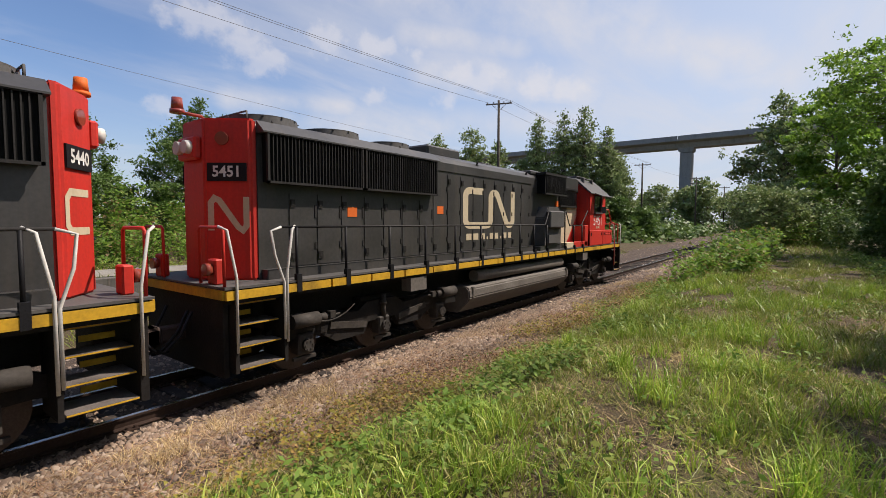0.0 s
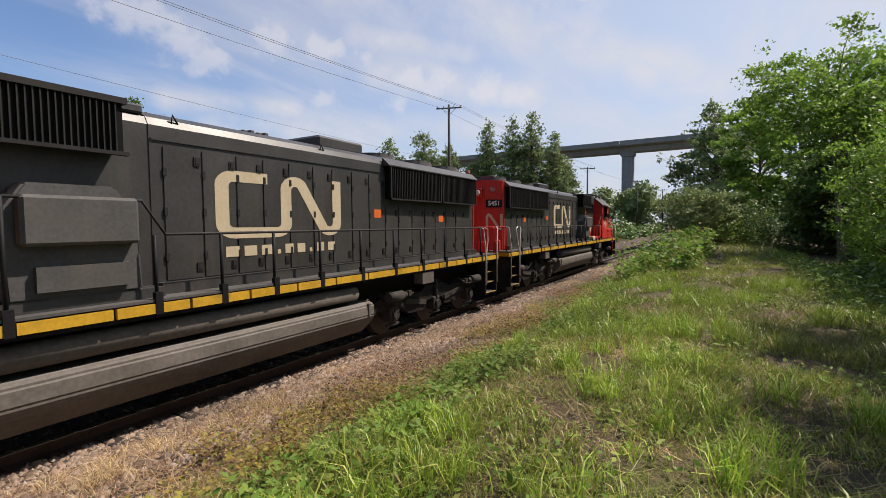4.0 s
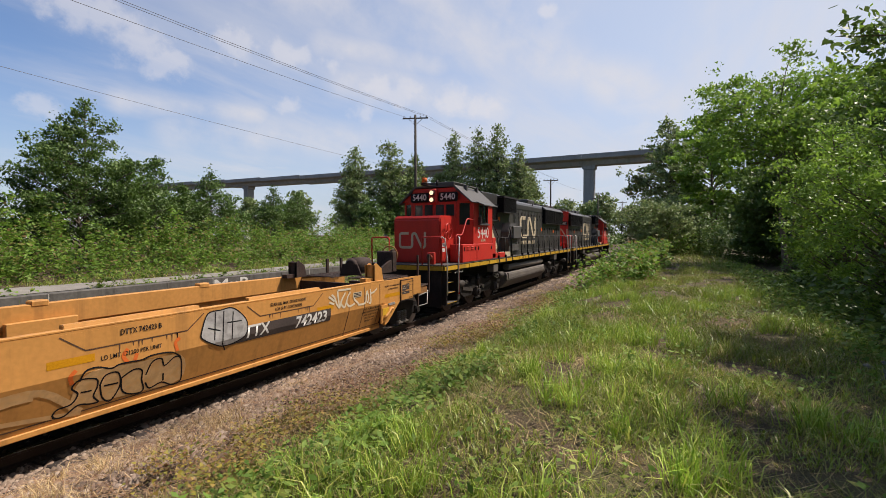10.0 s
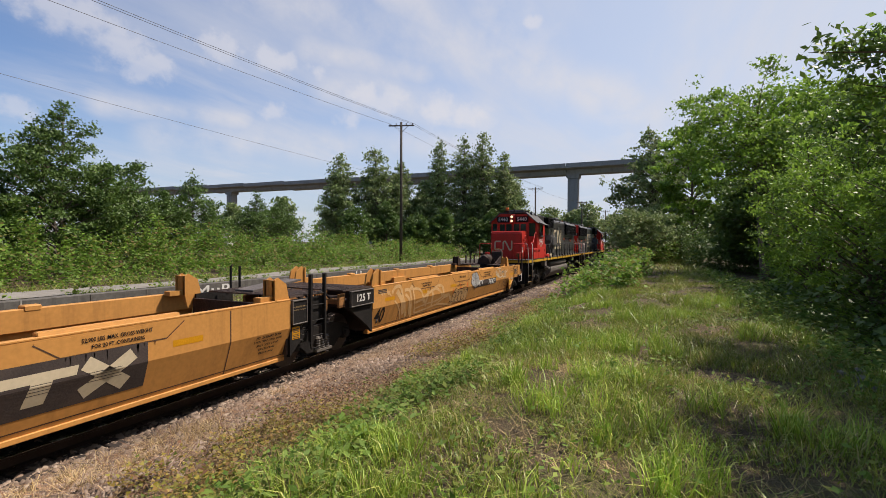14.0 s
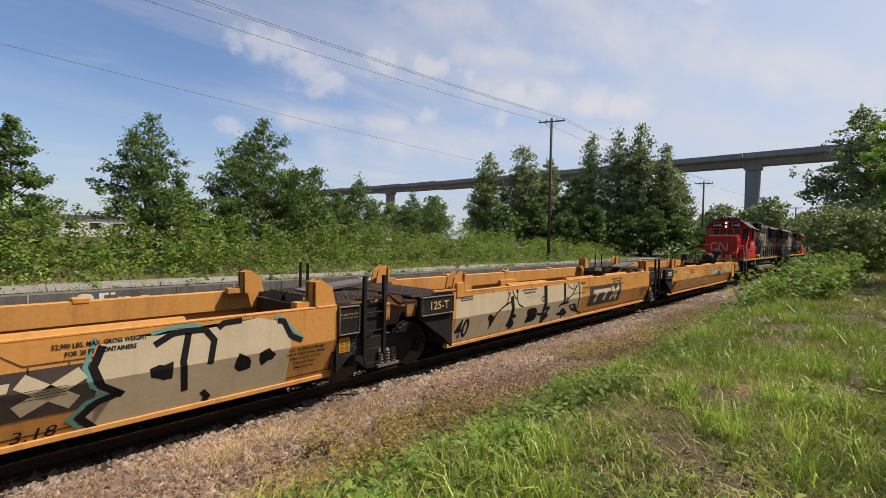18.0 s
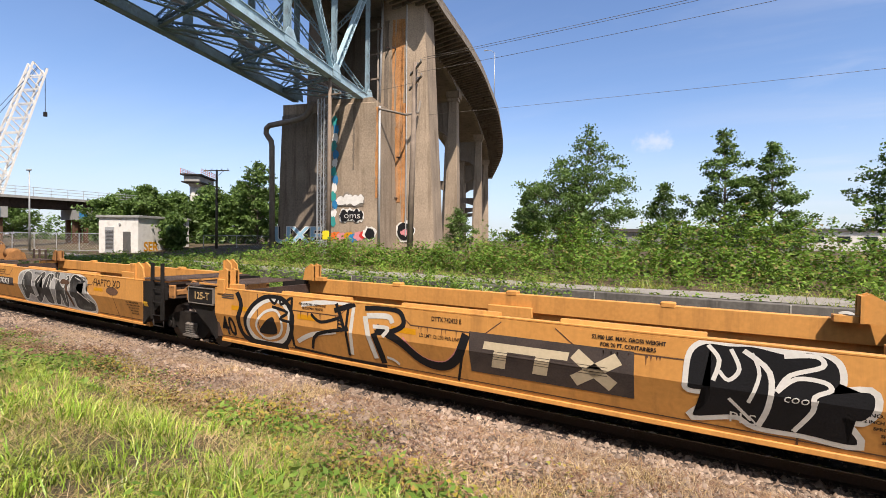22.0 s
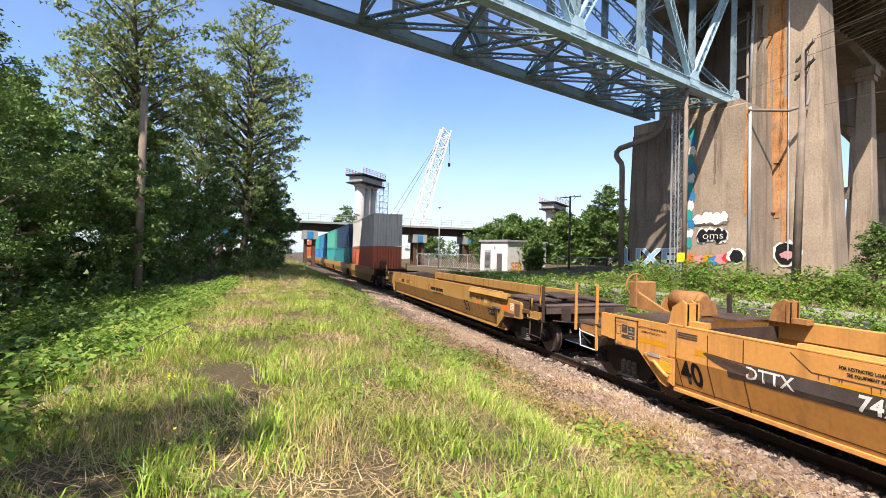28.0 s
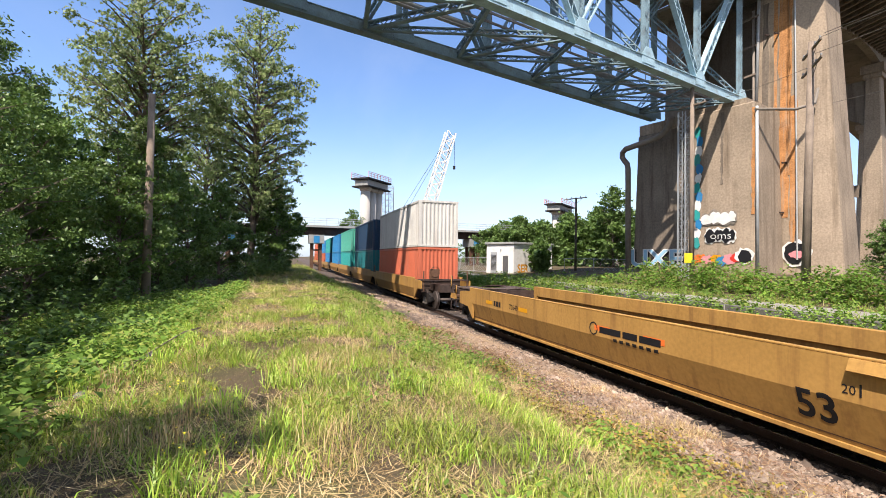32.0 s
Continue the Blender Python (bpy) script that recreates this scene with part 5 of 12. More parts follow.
def well_details(t, x0, x1, m):
    """Container pads, tapered pockets, tape, stencils."""
    L = x1 - x0
    for f in (0.25, 0.5, 0.75):
        a = x0 + L * f
        bm = bmesh.new()
        box(bm, a - 0.13, a + 0.13, 1.33, 1.52, 1.55, 1.66, 0.02)
        part("container_pad", bm, m, t)
    for f in (0.253, 0.5, 0.728):
        a = x0 + L * f
        bm = bmesh.new()
        prism(bm, [(a - 0.97, 1.49), (a - 0.70, 1.29), (a + 0.68, 1.29), (a + 0.96, 1.50), (a + 0.96, 1.52), (a - 0.97, 1.52)], -1.5022, -1.47, "y")
        board = part("guide_board", bm, m, t)
        bm = bmesh.new()
        prism(bm, [(-1.5022, 1.525), (-1.46, 1.635), (-1.36, 1.635), (-1.36, 1.525)], a - 0.92, a + 0.92, "x", bevel=0.008)
        part("board_cap", bm, m, board)
        bm = bmesh.new()
        stroke(bm, [(a - 0.98, 1.495), (a - 0.70, 1.277), (a + 0.68, 1.277), (a + 0.97, 1.505)], 0.016)
        sprayed("pocket_edge", bm, M_RUST, t, 0.005)
        bm = bmesh.new()
        rr = random.Random(int(a * 50))
        for _ in range(9):
            c, q = a + rr.uniform(-0.66, 0.64), rr.uniform(0.03, 0.13)
            bm.faces.new([bm.verts.new(k) for k in ((c - 0.009, 0, 1.27), (c + 0.009, 0, 1.27), (c + 0.002, 0, 1.27 - q), (c - 0.003, 0, 1.27 - q))])
        tagged(sprayed("rust_streaks", bm, M_RUST, t, 0.006), kind="stuff")
    a = x0 + L * 0.5
    bm = bmesh.new()
    box(bm, a - 0.5, a + 0.5, 1.22, 1.33, 1.12, 1.34, 0.01)
    part("centre_gusset", bm, m, t)
    bm = bmesh.new()
    tube(bm, (x0 + 0.1, -1.36, 1.47), (x1 - 0.1, -1.36, 1.47), 0.022, 6)
    part("brake_pipe", bm, M_RUST, t)
    for f in (0.07, 0.24, 0.43, 0.60, 0.814):
        b = x0 + L * f
        bm = bmesh.new()
        rect(bm, b - 0.26, b + 0.26, 1.12, 1.22)
        sprayed("reflective_strip", bm, M_TAPE, t, 0.003)


def stencils(t, x0, x1, number, unit):
    L = x1 - x0
    def on_board(text, size, x, z):
        bm = font_bm(text, size, 0.002)
        for v in bm.verts:
            v.co = Vector((v.co.x * 0.8 + x, -1.5095, v.co.z + z))
        part("stencil", bm, M_INK, t)
    on_board("52,900 LBS. MAX. GROSS WEIGHT", 0.078, x0 + L * 0.728, 1.445)
    on_board("FOR 20 FT. CONTAINERS", 0.078, x0 + L * 0.728, 1.35)
    on_board("FOR RESTRICTED LOADING ONLY", 0.06, x0 + L * 0.253, 1.43)
    on_board("SEE EQUIPMENT REGISTER", 0.06, x0 + L * 0.253, 1.355)
    on_board("DTTX " + number + unit, 0.105, x0 + L * 0.50, 1.43)
    lettered("stencil", "LD LMT 121200 PER UNIT", 0.085, x0 + L * 0.49, 1.13, M_INK, t, 0.012, wide=0.85, bold=0.001)
    bm = bmesh.new()
    for k in range(3):
        rect(bm, x0 + 0.25, x0 + 0.68, 1.36 + 0.04 * k, 1.385 + 0.04 * k)
    sprayed("label_bars", bm, M_BROWN, t, 0.012)
    for k, s in enumerate(("NO. 24 BRAKE BEAM", "2 INCH TREAD COND. SHOES", "SPRG 6 OC D5  2 IC D5", "SPRG 2 OC B-432", "SPRG 2 IC B-433")):
        lettered("stencil", s, 0.068 if k == 0 else 0.052, x1 - 0.56, 0.93 - 0.078 * k, M_INK, t, 0.012, bold=0.002)


def logo_panel(t, x, z, w, h):
    """Dark panel with three plain leaning bar shapes, worn."""
    bm = bmesh.new()
    rect(bm, x - w / 2, x + w / 2, z - h / 2, z + h / 2)
    sprayed("panel", bm, M_BROWN, t, 0.006)
    s = h * 0.62
    for k in (-1, 0):
        bm = bmesh.new()
        c = x + k * w * 0.27
        rect(bm, c - w * 0.14, c + w * 0.13, z + s * 0.2, z + s * 0.5)
        rect(bm, c - w * 0.06, c + w * 0.03, z - s * 0.5, z + s * 0.2)
        for v in bm.verts:
            v.co.x += (v.co.z - z) * 0.25
        sprayed("worn_mark", bm, M_CREAM, t, 0.012)
    bm = bmesh.new()
    c = x + w * 0.29
    stroke(bm, [(c - w * 0.11, z + s * 0.5), (c + w * 0.1, z - s * 0.5)], w * 0.075)
    stroke(bm, [(c + w * 0.13, z + s * 0.5), (c - w * 0.12, z - s * 0.5)], w * 0.07)
    sprayed("worn_mark", bm, M_CREAM, t, 0.012)
    bm = bmesh.new()
    for k in range(4):
        rect(bm, x - w * 0.36, x + w * 0.36, z - s * 0.16 + k * s * 0.1, z - s * 0.14 + k * s * 0.1)
    sprayed("scratch_lines", bm, M_BROWN, t, 0.015)


def ladder(t, x0, x1, y=-1.52):
    bm = bmesh.new()
    for x in (x0, x1):
        box(bm, x - 0.03, x + 0.03, y - 0.05, y + 0.02, 0.62, 2.05)
    for z in (0.72, 1.05, 1.38, 1.62):
        tube(bm, (x0, y - 0.02, z), (x1, y - 0.02, z), 0.014, 6)
    pipe(bm, [(x0, y, 0.62), (x0 + 0.04, y, 0.45), (x1 + 0.05, y, 0.45), (x1, y, 0.62)], 0.016, 6)
    part("ladder", bm, M_FRAME, t, "dark steel ladder with stirrup")


def black_end(t, x, d, m, plate=True):
    """The black tapered end of a unit over an articulated truck; d points from the body to the truck."""
    bm = bmesh.new()
    pts = [(x, TOP_Z), (x + d * 1.0, TOP_Z), (x + d * 1.0, 1.12), (x + d * 0.85, 1.02), (x + d * 0.25, 0.62), (x, 0.40)]
    prism(bm, pts, -1.48, -1.40, "y")
    part("end_plate", bm, M_FRAME, t, "sooty black end plate")
    bm = bmesh.new()
    prism(bm, pts, 1.30, 1.38, "y")
    part("end_plate", bm, M_FRAME, t)
    bm = bmesh.new()
    box(bm, *sorted((x, x + d * 1.35)), -0.5, 0.5, 0.85, 1.30)
    box(bm, *sorted((x + d * 0.1, x + d * 0.5)), -1.4, 1.3, 1.05, 1.25)
    part("end_casting", bm, M_RUSTDK, t, "dark rusty cast end sill")
    for s in (-1, 1):
        bm = bmesh.new()
        prism(bm, [(x + d * 0.55, 1.30), (x + d * 1.45, 1.18), (x + d * 1.5, 1.30), (x + d * 1.15, 1.50), (x + d * 0.75, 1.56), (x + d * 0.55, 1.5)], s * 0.42 - 0.05, s * 0.42 + 0.05, "y", bevel=0.015)
        part("casting_rib", bm, M_CAST, t, "orange brown cast rib")
    bm = bmesh.new()
    box(bm, *sorted((x + d * 1.04, x + d * 1.28)), -1.40, -1.34, 1.17, 1.50, 0.012)
    box(bm, *sorted((x + d * 1.0, x + d * 1.2)), -1.36, -0.4, 1.24, 1.36, 0.01)
    lug = part("lift_lug", bm, M_CAST, t, "orange lifting lug plate")
    word("stencilled_marking", "LIFT HERE", 0.05, x + d * 1.16, -1.403, 1.44, M_INK, lug)
    word("stencilled_marking", "JACK HERE", 0.05, x + d * 1.16, -1.403, 1.21, M_INK, lug)
    bm = bmesh.new()
    pipe(bm, [(x + d * 0.75, -1.0, 1.2), (x + d * 0.95, -1.02, 1.28), (x + d * 1.2, -1.0, 1.42), (x + d * 1.35, -0.95, 1.58), (x + d * 1.5, -0.85, 1.5), (x + d * 1.62, -0.7, 1.32)], 0.028, 8)
    part("air_pipe", bm, M_CAST if d > 0 else M_INK, t)


def plate_rim(plate, x0, x1, z0, z1):
    """Raised edge round a plate on the car's side."""
    bm = bmesh.new()
    for a, b, c, d in ((x0, x1, z1 - 0.02, z1 + 0.004), (x0, x1, z0 - 0.004, z0 + 0.02), (x0 - 0.004, x0 + 0.02, z0 + 0.02, z1 - 0.02), (x1 - 0.02, x1 + 0.004, z0 + 0.02, z1 - 0.02)):
        box(bm, a, b, -1.548, -1.48, c, d, 0.006)
    part("plate_rim", bm, M_TANK, plate)


def intermediate_unit(unit, ja, jb, label, number="742423 "):
    """One platform between articulations ja and jb (jb ahead, towards +x)."""
    t = thing("well_car", label, "rail car", "well cars of the train")
    o = (ja + jb) / 2
    x0, x1 = ja + 1.53 - o, jb - 1.45 - o
    a, b = ja - o, jb - o
    well_body(t, x0, x1, M_YEL)
    well_details(t, x0, x1, M_YEL)
    stencils(t, x0, x1, number, unit)
    # rear end with the weight plate
    black_end(t, x0, -1, M_RUST)
    bm = bmesh.new()
    box(bm, x0 - 0.98, x0 - 0.02, -1.53, -1.48, 1.16, 1.54, 0.012)
    pl = part("class_plate", bm, M_FRAME, t, "black class plate with stencilled figures")
    word("stencilled_marking", "125-T", 0.235, x0 - 0.47, -1.535, 1.345, M_TANFIG, pl, wide=1.05, bold=0.005)
    plate_rim(pl, x0 - 0.98, x0 - 0.02, 1.16, 1.54)
    bm = bmesh.new()
    grating(bm, x0 - 1.2, x0 - 0.05, -1.45, 0.9, 1.60)
    part("end_grating", bm, M_GRATE2, t)
    for y in (-1.4, 1.2):
        cone_bracket(t, x0 + 0.42, y, 1.57, -1)
    bm = bmesh.new()
    box(bm, x0 + 0.1, x0 + 0.35, -1.52, -1.38, 1.45, 1.78, 0.01)
    box(bm, x0 - 0.6, x0 + 0.2, -1.50, -1.44, 1.62, 1.655)
    part("lock_bracket", bm, M_YEL, t)
    # front end with ladder
    black_end(t, x1, 1, M_RUST)
    bm = bmesh.new()
    box(bm, x1 + 0.02, x1 + 0.45, -1.53, -1.48, 1.05, 1.54, 0.012)
    plate_rim(part("notice_plate", bm, M_FRAME, t), x1 + 0.02, x1 + 0.45, 1.05, 1.54)
    word("stencil", "CAR EQUIPPED WITH", 0.045, x1 + 0.23, -1.5325, 1.40, M_TANFIG, t)
    word("stencil", "NON METALLIC CENTER PLATE", 0.03, x1 + 0.23, -1.5325, 1.34, M_TANFIG, t)
    bm = bmesh.new()
    rect(bm, x1 + 0.06, x1 + 0.28, 0.74, 0.99)
    for v in bm.verts:
        v.co.y = -1.4845
    sticker = part("yellow_notice", bm, M_TAPE, t, "yellow inspection sticker")
    for c, z in ((0.075, 0.755), (0.175, 0.755), (0.075, 0.87), (0.175, 0.87)):
        bm = bmesh.new()
        for k in range(3):
            rect(bm, x1 + c, x1 + c + 0.085, z + 0.034 * k, z + 0.016 + 0.034 * k)
        for v in bm.verts:
            v.co.y = -1.4865
        part("printed_block", bm, M_BROWN, sticker)
    rr = random.Random(int(100 * x1) + ord(unit))
    bm = bmesh.new()
    for k in range(9):
        c, z = x1 + rr.uniform(0.10, 0.45), 0.66 + 0.045 * k
        stroke(bm, [(c + 0.04 * q, z + rr.uniform(-0.03, 0.03)) for q in range(rr.randint(3, 6))], 0.007)
    for k, v in enumerate(bm.verts):
        v.co.y = -1.4845 - 0.00001 * k
    tagged(part("chalk_scribble", bm, M_TANK, t, "thin grey chalk scribbles"), kind="stuff")
    ladder(t, x1 + 0.55, x1 + 1.0)
    bm = bmesh.new()
    grating(bm, x1 + 0.02, x1 + 1.1, -1.45, 0.9, 1.64)
    part("end_grating", bm, M_GRATE2, t)
    bm = bmesh.new()
    prism(bm, [(x1 + 0.2, 1.62), (x1 + 1.7, 1.78), (x1 + 1.7, 1.82), (x1 + 0.2, 1.68)], -0.25, 0.3, "y")
    part("crossover_plate", bm, M_GRATE, t)
    for y in (-1.4, 1.2):
        cone_bracket(t, x1 - 0.42, y, 1.57, 1)
    for y in (-0.3, 0.0, 0.3):
        bm = bmesh.new()
        pts = [(x1 + 0.9, y, 1.45), (x1 + 1.2, y - 0.1, 1.62), (x1 + 1.5, y - 0.2, 1.5), (x1 + 1.75, y - 0.2, 1.3)]
        pipe(bm, pts, 0.03, 6)
        part("air_hose", bm, M_INK, t)
    for y in (0.95, 1.25):
        bm = bmesh.new()
        tube(bm, (x1 + 0.9, y, 1.6), (x1 + 0.9, y, 2.15), 0.03, 6)
        part("grab_post", bm, M_INK, t)
    lettered("stencilled_marking", "40", 0.60, x0 + 0.40, 0.70, M_INK, t, 0.016, wide=0.80, bold=0.014)
    lettered("unit_letter", unit, 0.22, x0 + (x1 - x0) * 0.31, 1.12, M_INK, t, 0.02, bold=0.004)
    CARS.append((t, o))
    return t, x0, x1, a, b


def end_unit(ja, jb, at_front, label):
    """End platform with its own two-axle truck and coupler."""
    t = thing("well_car", label, "rail car", "well cars of the train")
    o = (ja + jb) / 2
    a, b = ja - o, jb - o
    x0, x1 = (a + 1.53, b - 1.55)
    well_body(t, x0, x1, M_YEL)
    well_details(t, x0, x1, M_YEL)
    stencils(t, x0, x1, "742423 ", "B" if at_front else "A")
    e, d = (x1, 1) if at_front else (x0, -1)
    j = b if at_front else a
    # tapered end over the truck
    bm = bmesh.new()
    pts = [(e, TOP_Z), (j + d * 0.35, TOP_Z), (j + d * 0.35, 1.05), (j - d * 0.75, 0.98), (e + d * 0.15, 0.45), (e, 0.40)]
    prism(bm, pts, 1.32, 1.40, "y")
    part("end_plate", bm, M_YEL, t)
    bm = bmesh.new()
    prism(bm, pts, -1.495, -1.42, "y")
    part("end_plate", bm, M_YEL, t, "yellow tapered end plate")
    bm = bmesh.new()
    box(bm, *sorted((j - d * 0.78, j - d * 0.14)), -1.52, -1.49, 0.94, 1.5, 0.02)
    notice = part("notice_plate", bm, M_YEL, t)
    bm = bmesh.new()
    q0, q1 = sorted((j - d * 0.79, j - d * 0.13))
    for c in ((q0, q1, 1.495, 1.51), (q0, q1, 0.93, 0.945), (q0, q0 + 0.015, 0.93, 1.51), (q1 - 0.015, q1, 0.93, 1.51)):
        box(bm, c[0], c[1], -1.525, -1.49, c[2], c[3])
    part("plate_edge", bm, M_RUSTDK, notice, "rusty raised edge")
    for c0, c1, z0, z1 in ((-0.72, -0.53, 1.20, 1.37), (-0.51, -0.34, 1.22, 1.39), (-0.72, -0.34, 1.11, 1.185)):
        bm = bmesh.new()
        box(bm, *sorted((j + d * c0, j + d * c1)), -1.5235, -1.519, z0, z1)
        part("dark_notice", bm, M_BROWN, notice)
    bm = bmesh.new()
    stroke(bm, [(j - d * 0.31, 1.17), (j - d * 0.18, 1.17), (j - d * 0.18, 1.35), (j - d * 0.31, 1.35)], 0.012, True)
    for v in bm.verts:
        v.co.y = -1.5225
    part("stencil_frame", bm, M_INK, notice)
    for text, size, c, z in (("SEE", 0.05, -0.62, 1.32), ("INSTRNS.", 0.04, -0.62, 1.26), ("CAR", 0.04, -0.42, 1.34), ("5-90", 0.05, -0.6, 1.148), ("RELEASE ROD", 0.06, -0.3, 1.43), ("JACK", 0.06, -0.28, 0.99)):
        word("stencilled_marking", text, size, j + d * c, -1.5245, z, M_INK if "R" in text and "O" in text or text == "JACK" else M_CREAM, notice)
    # jacking box, brown casting and step beside the plate
    bm = bmesh.new()
    box(bm, *sorted((j - d * 0.12, j + d * 0.02)), -1.47, -1.30, 1.17, 1.44, 0.012)
    box(bm, *sorted((j - d * 0.12, j + d * 0.16)), -1.45, -1.30, 0.98, 1.14, 0.012)
    part("jacking_box", bm, M_RUSTDK, t, "rusty brown jacking casting")
    bm = bmesh.new()
    q = 0.0 if at_front else 0.36
    box(bm, *sorted((j + d * 0.22, j + d * (0.80 + q))), -1.47, -1.20, 0.99, 1.20, 0.012)
    part("step_box", bm, M_CAST, t, "tan wooden step block")
    bm = bmesh.new()
    grating(bm, *sorted((j + d * 0.02, j + d * (0.80 + q))), -1.48, -0.95, 1.27, 0.06)
    part("step_grating", bm, M_GRATE2, t, "brown steel step grating")
    # lifting hook pocket at the foot of the taper
    bm = bmesh.new()
    prism(bm, [(e - d * 0.2, 0.95), (e + d * 0.55, 0.93), (e + d * 0.52, 0.90), (e + d * 0.1, 0.58), (e - d * 0.2, 0.47)], -1.535, -1.497, "y")
    hook = part("hook_pocket", bm, M_YEL, t)
    bm = bmesh.new()
    pipe(bm, [(e - d * 0.1, -1.545, 0.60), (e + d * 0.02, -1.55, 0.66), (e + d * 0.14, -1.55, 0.74), (e + d * 0.25, -1.55, 0.82), (e + d * 0.32, -1.55, 0.80)], 0.035, 8)
    part("hook", bm, M_YEL, hook)
    bm = bmesh.new()
    box(bm, *sorted((e - d * 0.15, e + d * 0.12)), -1.543, -1.534, 0.68, 0.86)
    part("sticker", bm, M_STRIPE, hook, "lime yellow inspection sticker")
    bm = bmesh.new()
    box(bm, *sorted((e + d * 0.12, e + d * 0.42)), -1.55, -1.534, 0.905, 0.965)
    part("metal_tag", bm, M_GALV2, hook, "bare metal tag")
    bm = bmesh.new()
    for c in (-0.22, -0.88):
        rect(bm, e + d * c - 0.01, e + d * c + 0.01, 0.43, 1.5)
    tagged(sprayed("weld_seam", bm, M_RUSTDK, t, 0.004), "rusty weld seam")
    bm = bmesh.new()
    rect(bm, *sorted((e - d * 0.12, j - d * 0.8)), 1.11, 1.20)
    for v in bm.verts:
        v.co.y = -1.4975
    part("reflective_strip", bm, M_TAPE, t)
    for text, z in (("CAR EQUIPPED WITH TWO HANDBRAKES RELEASE/APPLY", 1.40), ("HANDBRAKE BOTH ENDS OF CAR", 1.32)):
        bm = font_bm(text, 0.055, 0.001)
        for v in bm.verts:
            v.co = Vector((v.co.x * 0.58 + (e + j - d * 0.72) / 2, -1.4985, v.co.z + z))
        part("stencil", bm, M_INK, t)
    bm = bmesh.new()
    box(bm, *sorted((e, j + d * 0.9)), -0.4, 0.4, 0.8, 1.2)
    box(bm, *sorted((j + d * 0.55, j + d * 0.75)), -1.35, 1.3, 1.0, 1.25)
    part("centre_sill", bm, M_RUSTDK, t)
    bm = bmesh.new()
    box(bm, *sorted((j + d * 0.8, j + d * 1.35)), -0.14, 0.14, 0.78, 1.02, 0.03)
    part("coupler", bm, M_RUSTDK, t)
    bm = bmesh.new()
    grating(bm, *sorted((e + d * 0.05, j - d * 0.25)), -1.40, -0.3, 1.6)
    grating(bm, *sorted((e + d * 0.05, j + d * 0.0)), 0.3, 1.3, 1.6)
    part("end_grating", bm, M_GRATE2, t, "brown steel walkway grating")
    gear = M_RUSTDK if at_front else M_CAST
    bm = bmesh.new()
    tube(bm, (j - d * 0.86, 0.1, 1.86), (j - d * 0.16, 0.1, 1.86), 0.23, 18)
    tube(bm, (j - d * 0.93, 0.1, 1.86), (j - d * 0.86, 0.1, 1.86), 0.15, 18, r2=0.23)
    tube(bm, (j - d * 0.16, 0.1, 1.86), (j - d * 0.09, 0.1, 1.86), 0.23, 18, r2=0.15)
    tank = part("brake_tank", bm, gear, t, "rusty round brake reservoir")
    for c in (-0.95, -0.12):
        bm = bmesh.new()
        prism(bm, [(-0.32, 1.6), (0.45, 1.6), (0.36, 1.92), (-0.16, 1.92)], *sorted((j + d * c, j + d * (c + 0.04))), "x", bevel=0.006)
        part("cradle", bm, gear, tank)
    bm = bmesh.new()
    prism(bm, [(j - d * 0.45, 1.60), (j - d * 0.45, 1.64), (j - d * 0.30, 1.68), (j + d * 0.45, 1.98), (j + d * 0.50, 2.28), (j + d * 0.62, 2.30), (j + d * 0.68, 2.2), (j + d * 0.68, 1.60)], -0.42, -0.34, "y")
    box(bm, *sorted((j + d * 0.46, j + d * 0.72)), -0.44, 0.15, 1.60, 2.24, 0.03)
    stand = part("brake_stand", bm, gear, t, "dark brown steel hand brake stand" if at_front else "rusty orange hand brake stand")
    bm = bmesh.new()
    wx, wy, wz = j + d * 0.98, 0.0, 2.1
    pipe(bm, [(wx, wy + 0.29 * math.cos(2 * math.pi * k / 18), wz + 0.29 * math.sin(2 * math.pi * k / 18)) for k in range(19)], 0.022, 6)
    for k in range(5):
        p = 2 * math.pi * k / 5 + 0.3
        pipe(bm, [(wx - d * 0.05, wy, wz), (wx - d * 0.03, wy + 0.15 * math.cos(p), wz + 0.15 * math.sin(p)), (wx, wy + 0.29 * math.cos(p), wz + 0.29 * math.sin(p))], 0.017, 6)
    tube(bm, (j + d * 0.7, wy, wz), (wx, wy, wz), 0.05, 10)
    part("brake_wheel", bm, M_CAST, stand, "rusty hand brake wheel")
    for c, y in ((-0.55, 1.25), (0.1, 1.25), (0.72, 1.25)):
        bm = bmesh.new()
        box(bm, j + d * c - 0.04, j + d * c + 0.04, y - 0.03, y + 0.03, 1.55, 2.02)
        part("far_post", bm, M_RUSTDK, t)
    for y in (-1.4, 1.2):
        cone_bracket(t, e - d * 0.42, y, 1.57, d, M_YEL if y < 0 else gear)
        cone_bracket(t, (x0 if at_front else x1) + d * 0.42, y, 1.57, -d)
    for c, z0 in ((0.23, 0.65), (0.90, 1.0)) if at_front else ((0.55, 0.65), (1.35, 1.0)):
        bm = bmesh.new()
        box(bm, j + d * c - 0.025, j + d * c + 0.025, -1.49, -1.44, z0, 2.15)
        part("grab_post", bm, M_RUSTDK if at_front else M_YEL, t)
        bm = bmesh.new()
        pipe(bm, [(j + d * c, -1.46, 2.1), (j + d * (c + 0.05), -1.46, 2.13), (j + d * (c + 0.06), -1.46, 2.08), (j + d * (c + 0.06), -1.46, 1.55), (j + d * c, -1.46, 1.52)], 0.012, 6)
        part("grab_iron", bm, M_RUSTDK, t)
    bm = bmesh.new()
    k = 0.0 if at_front else 0.36
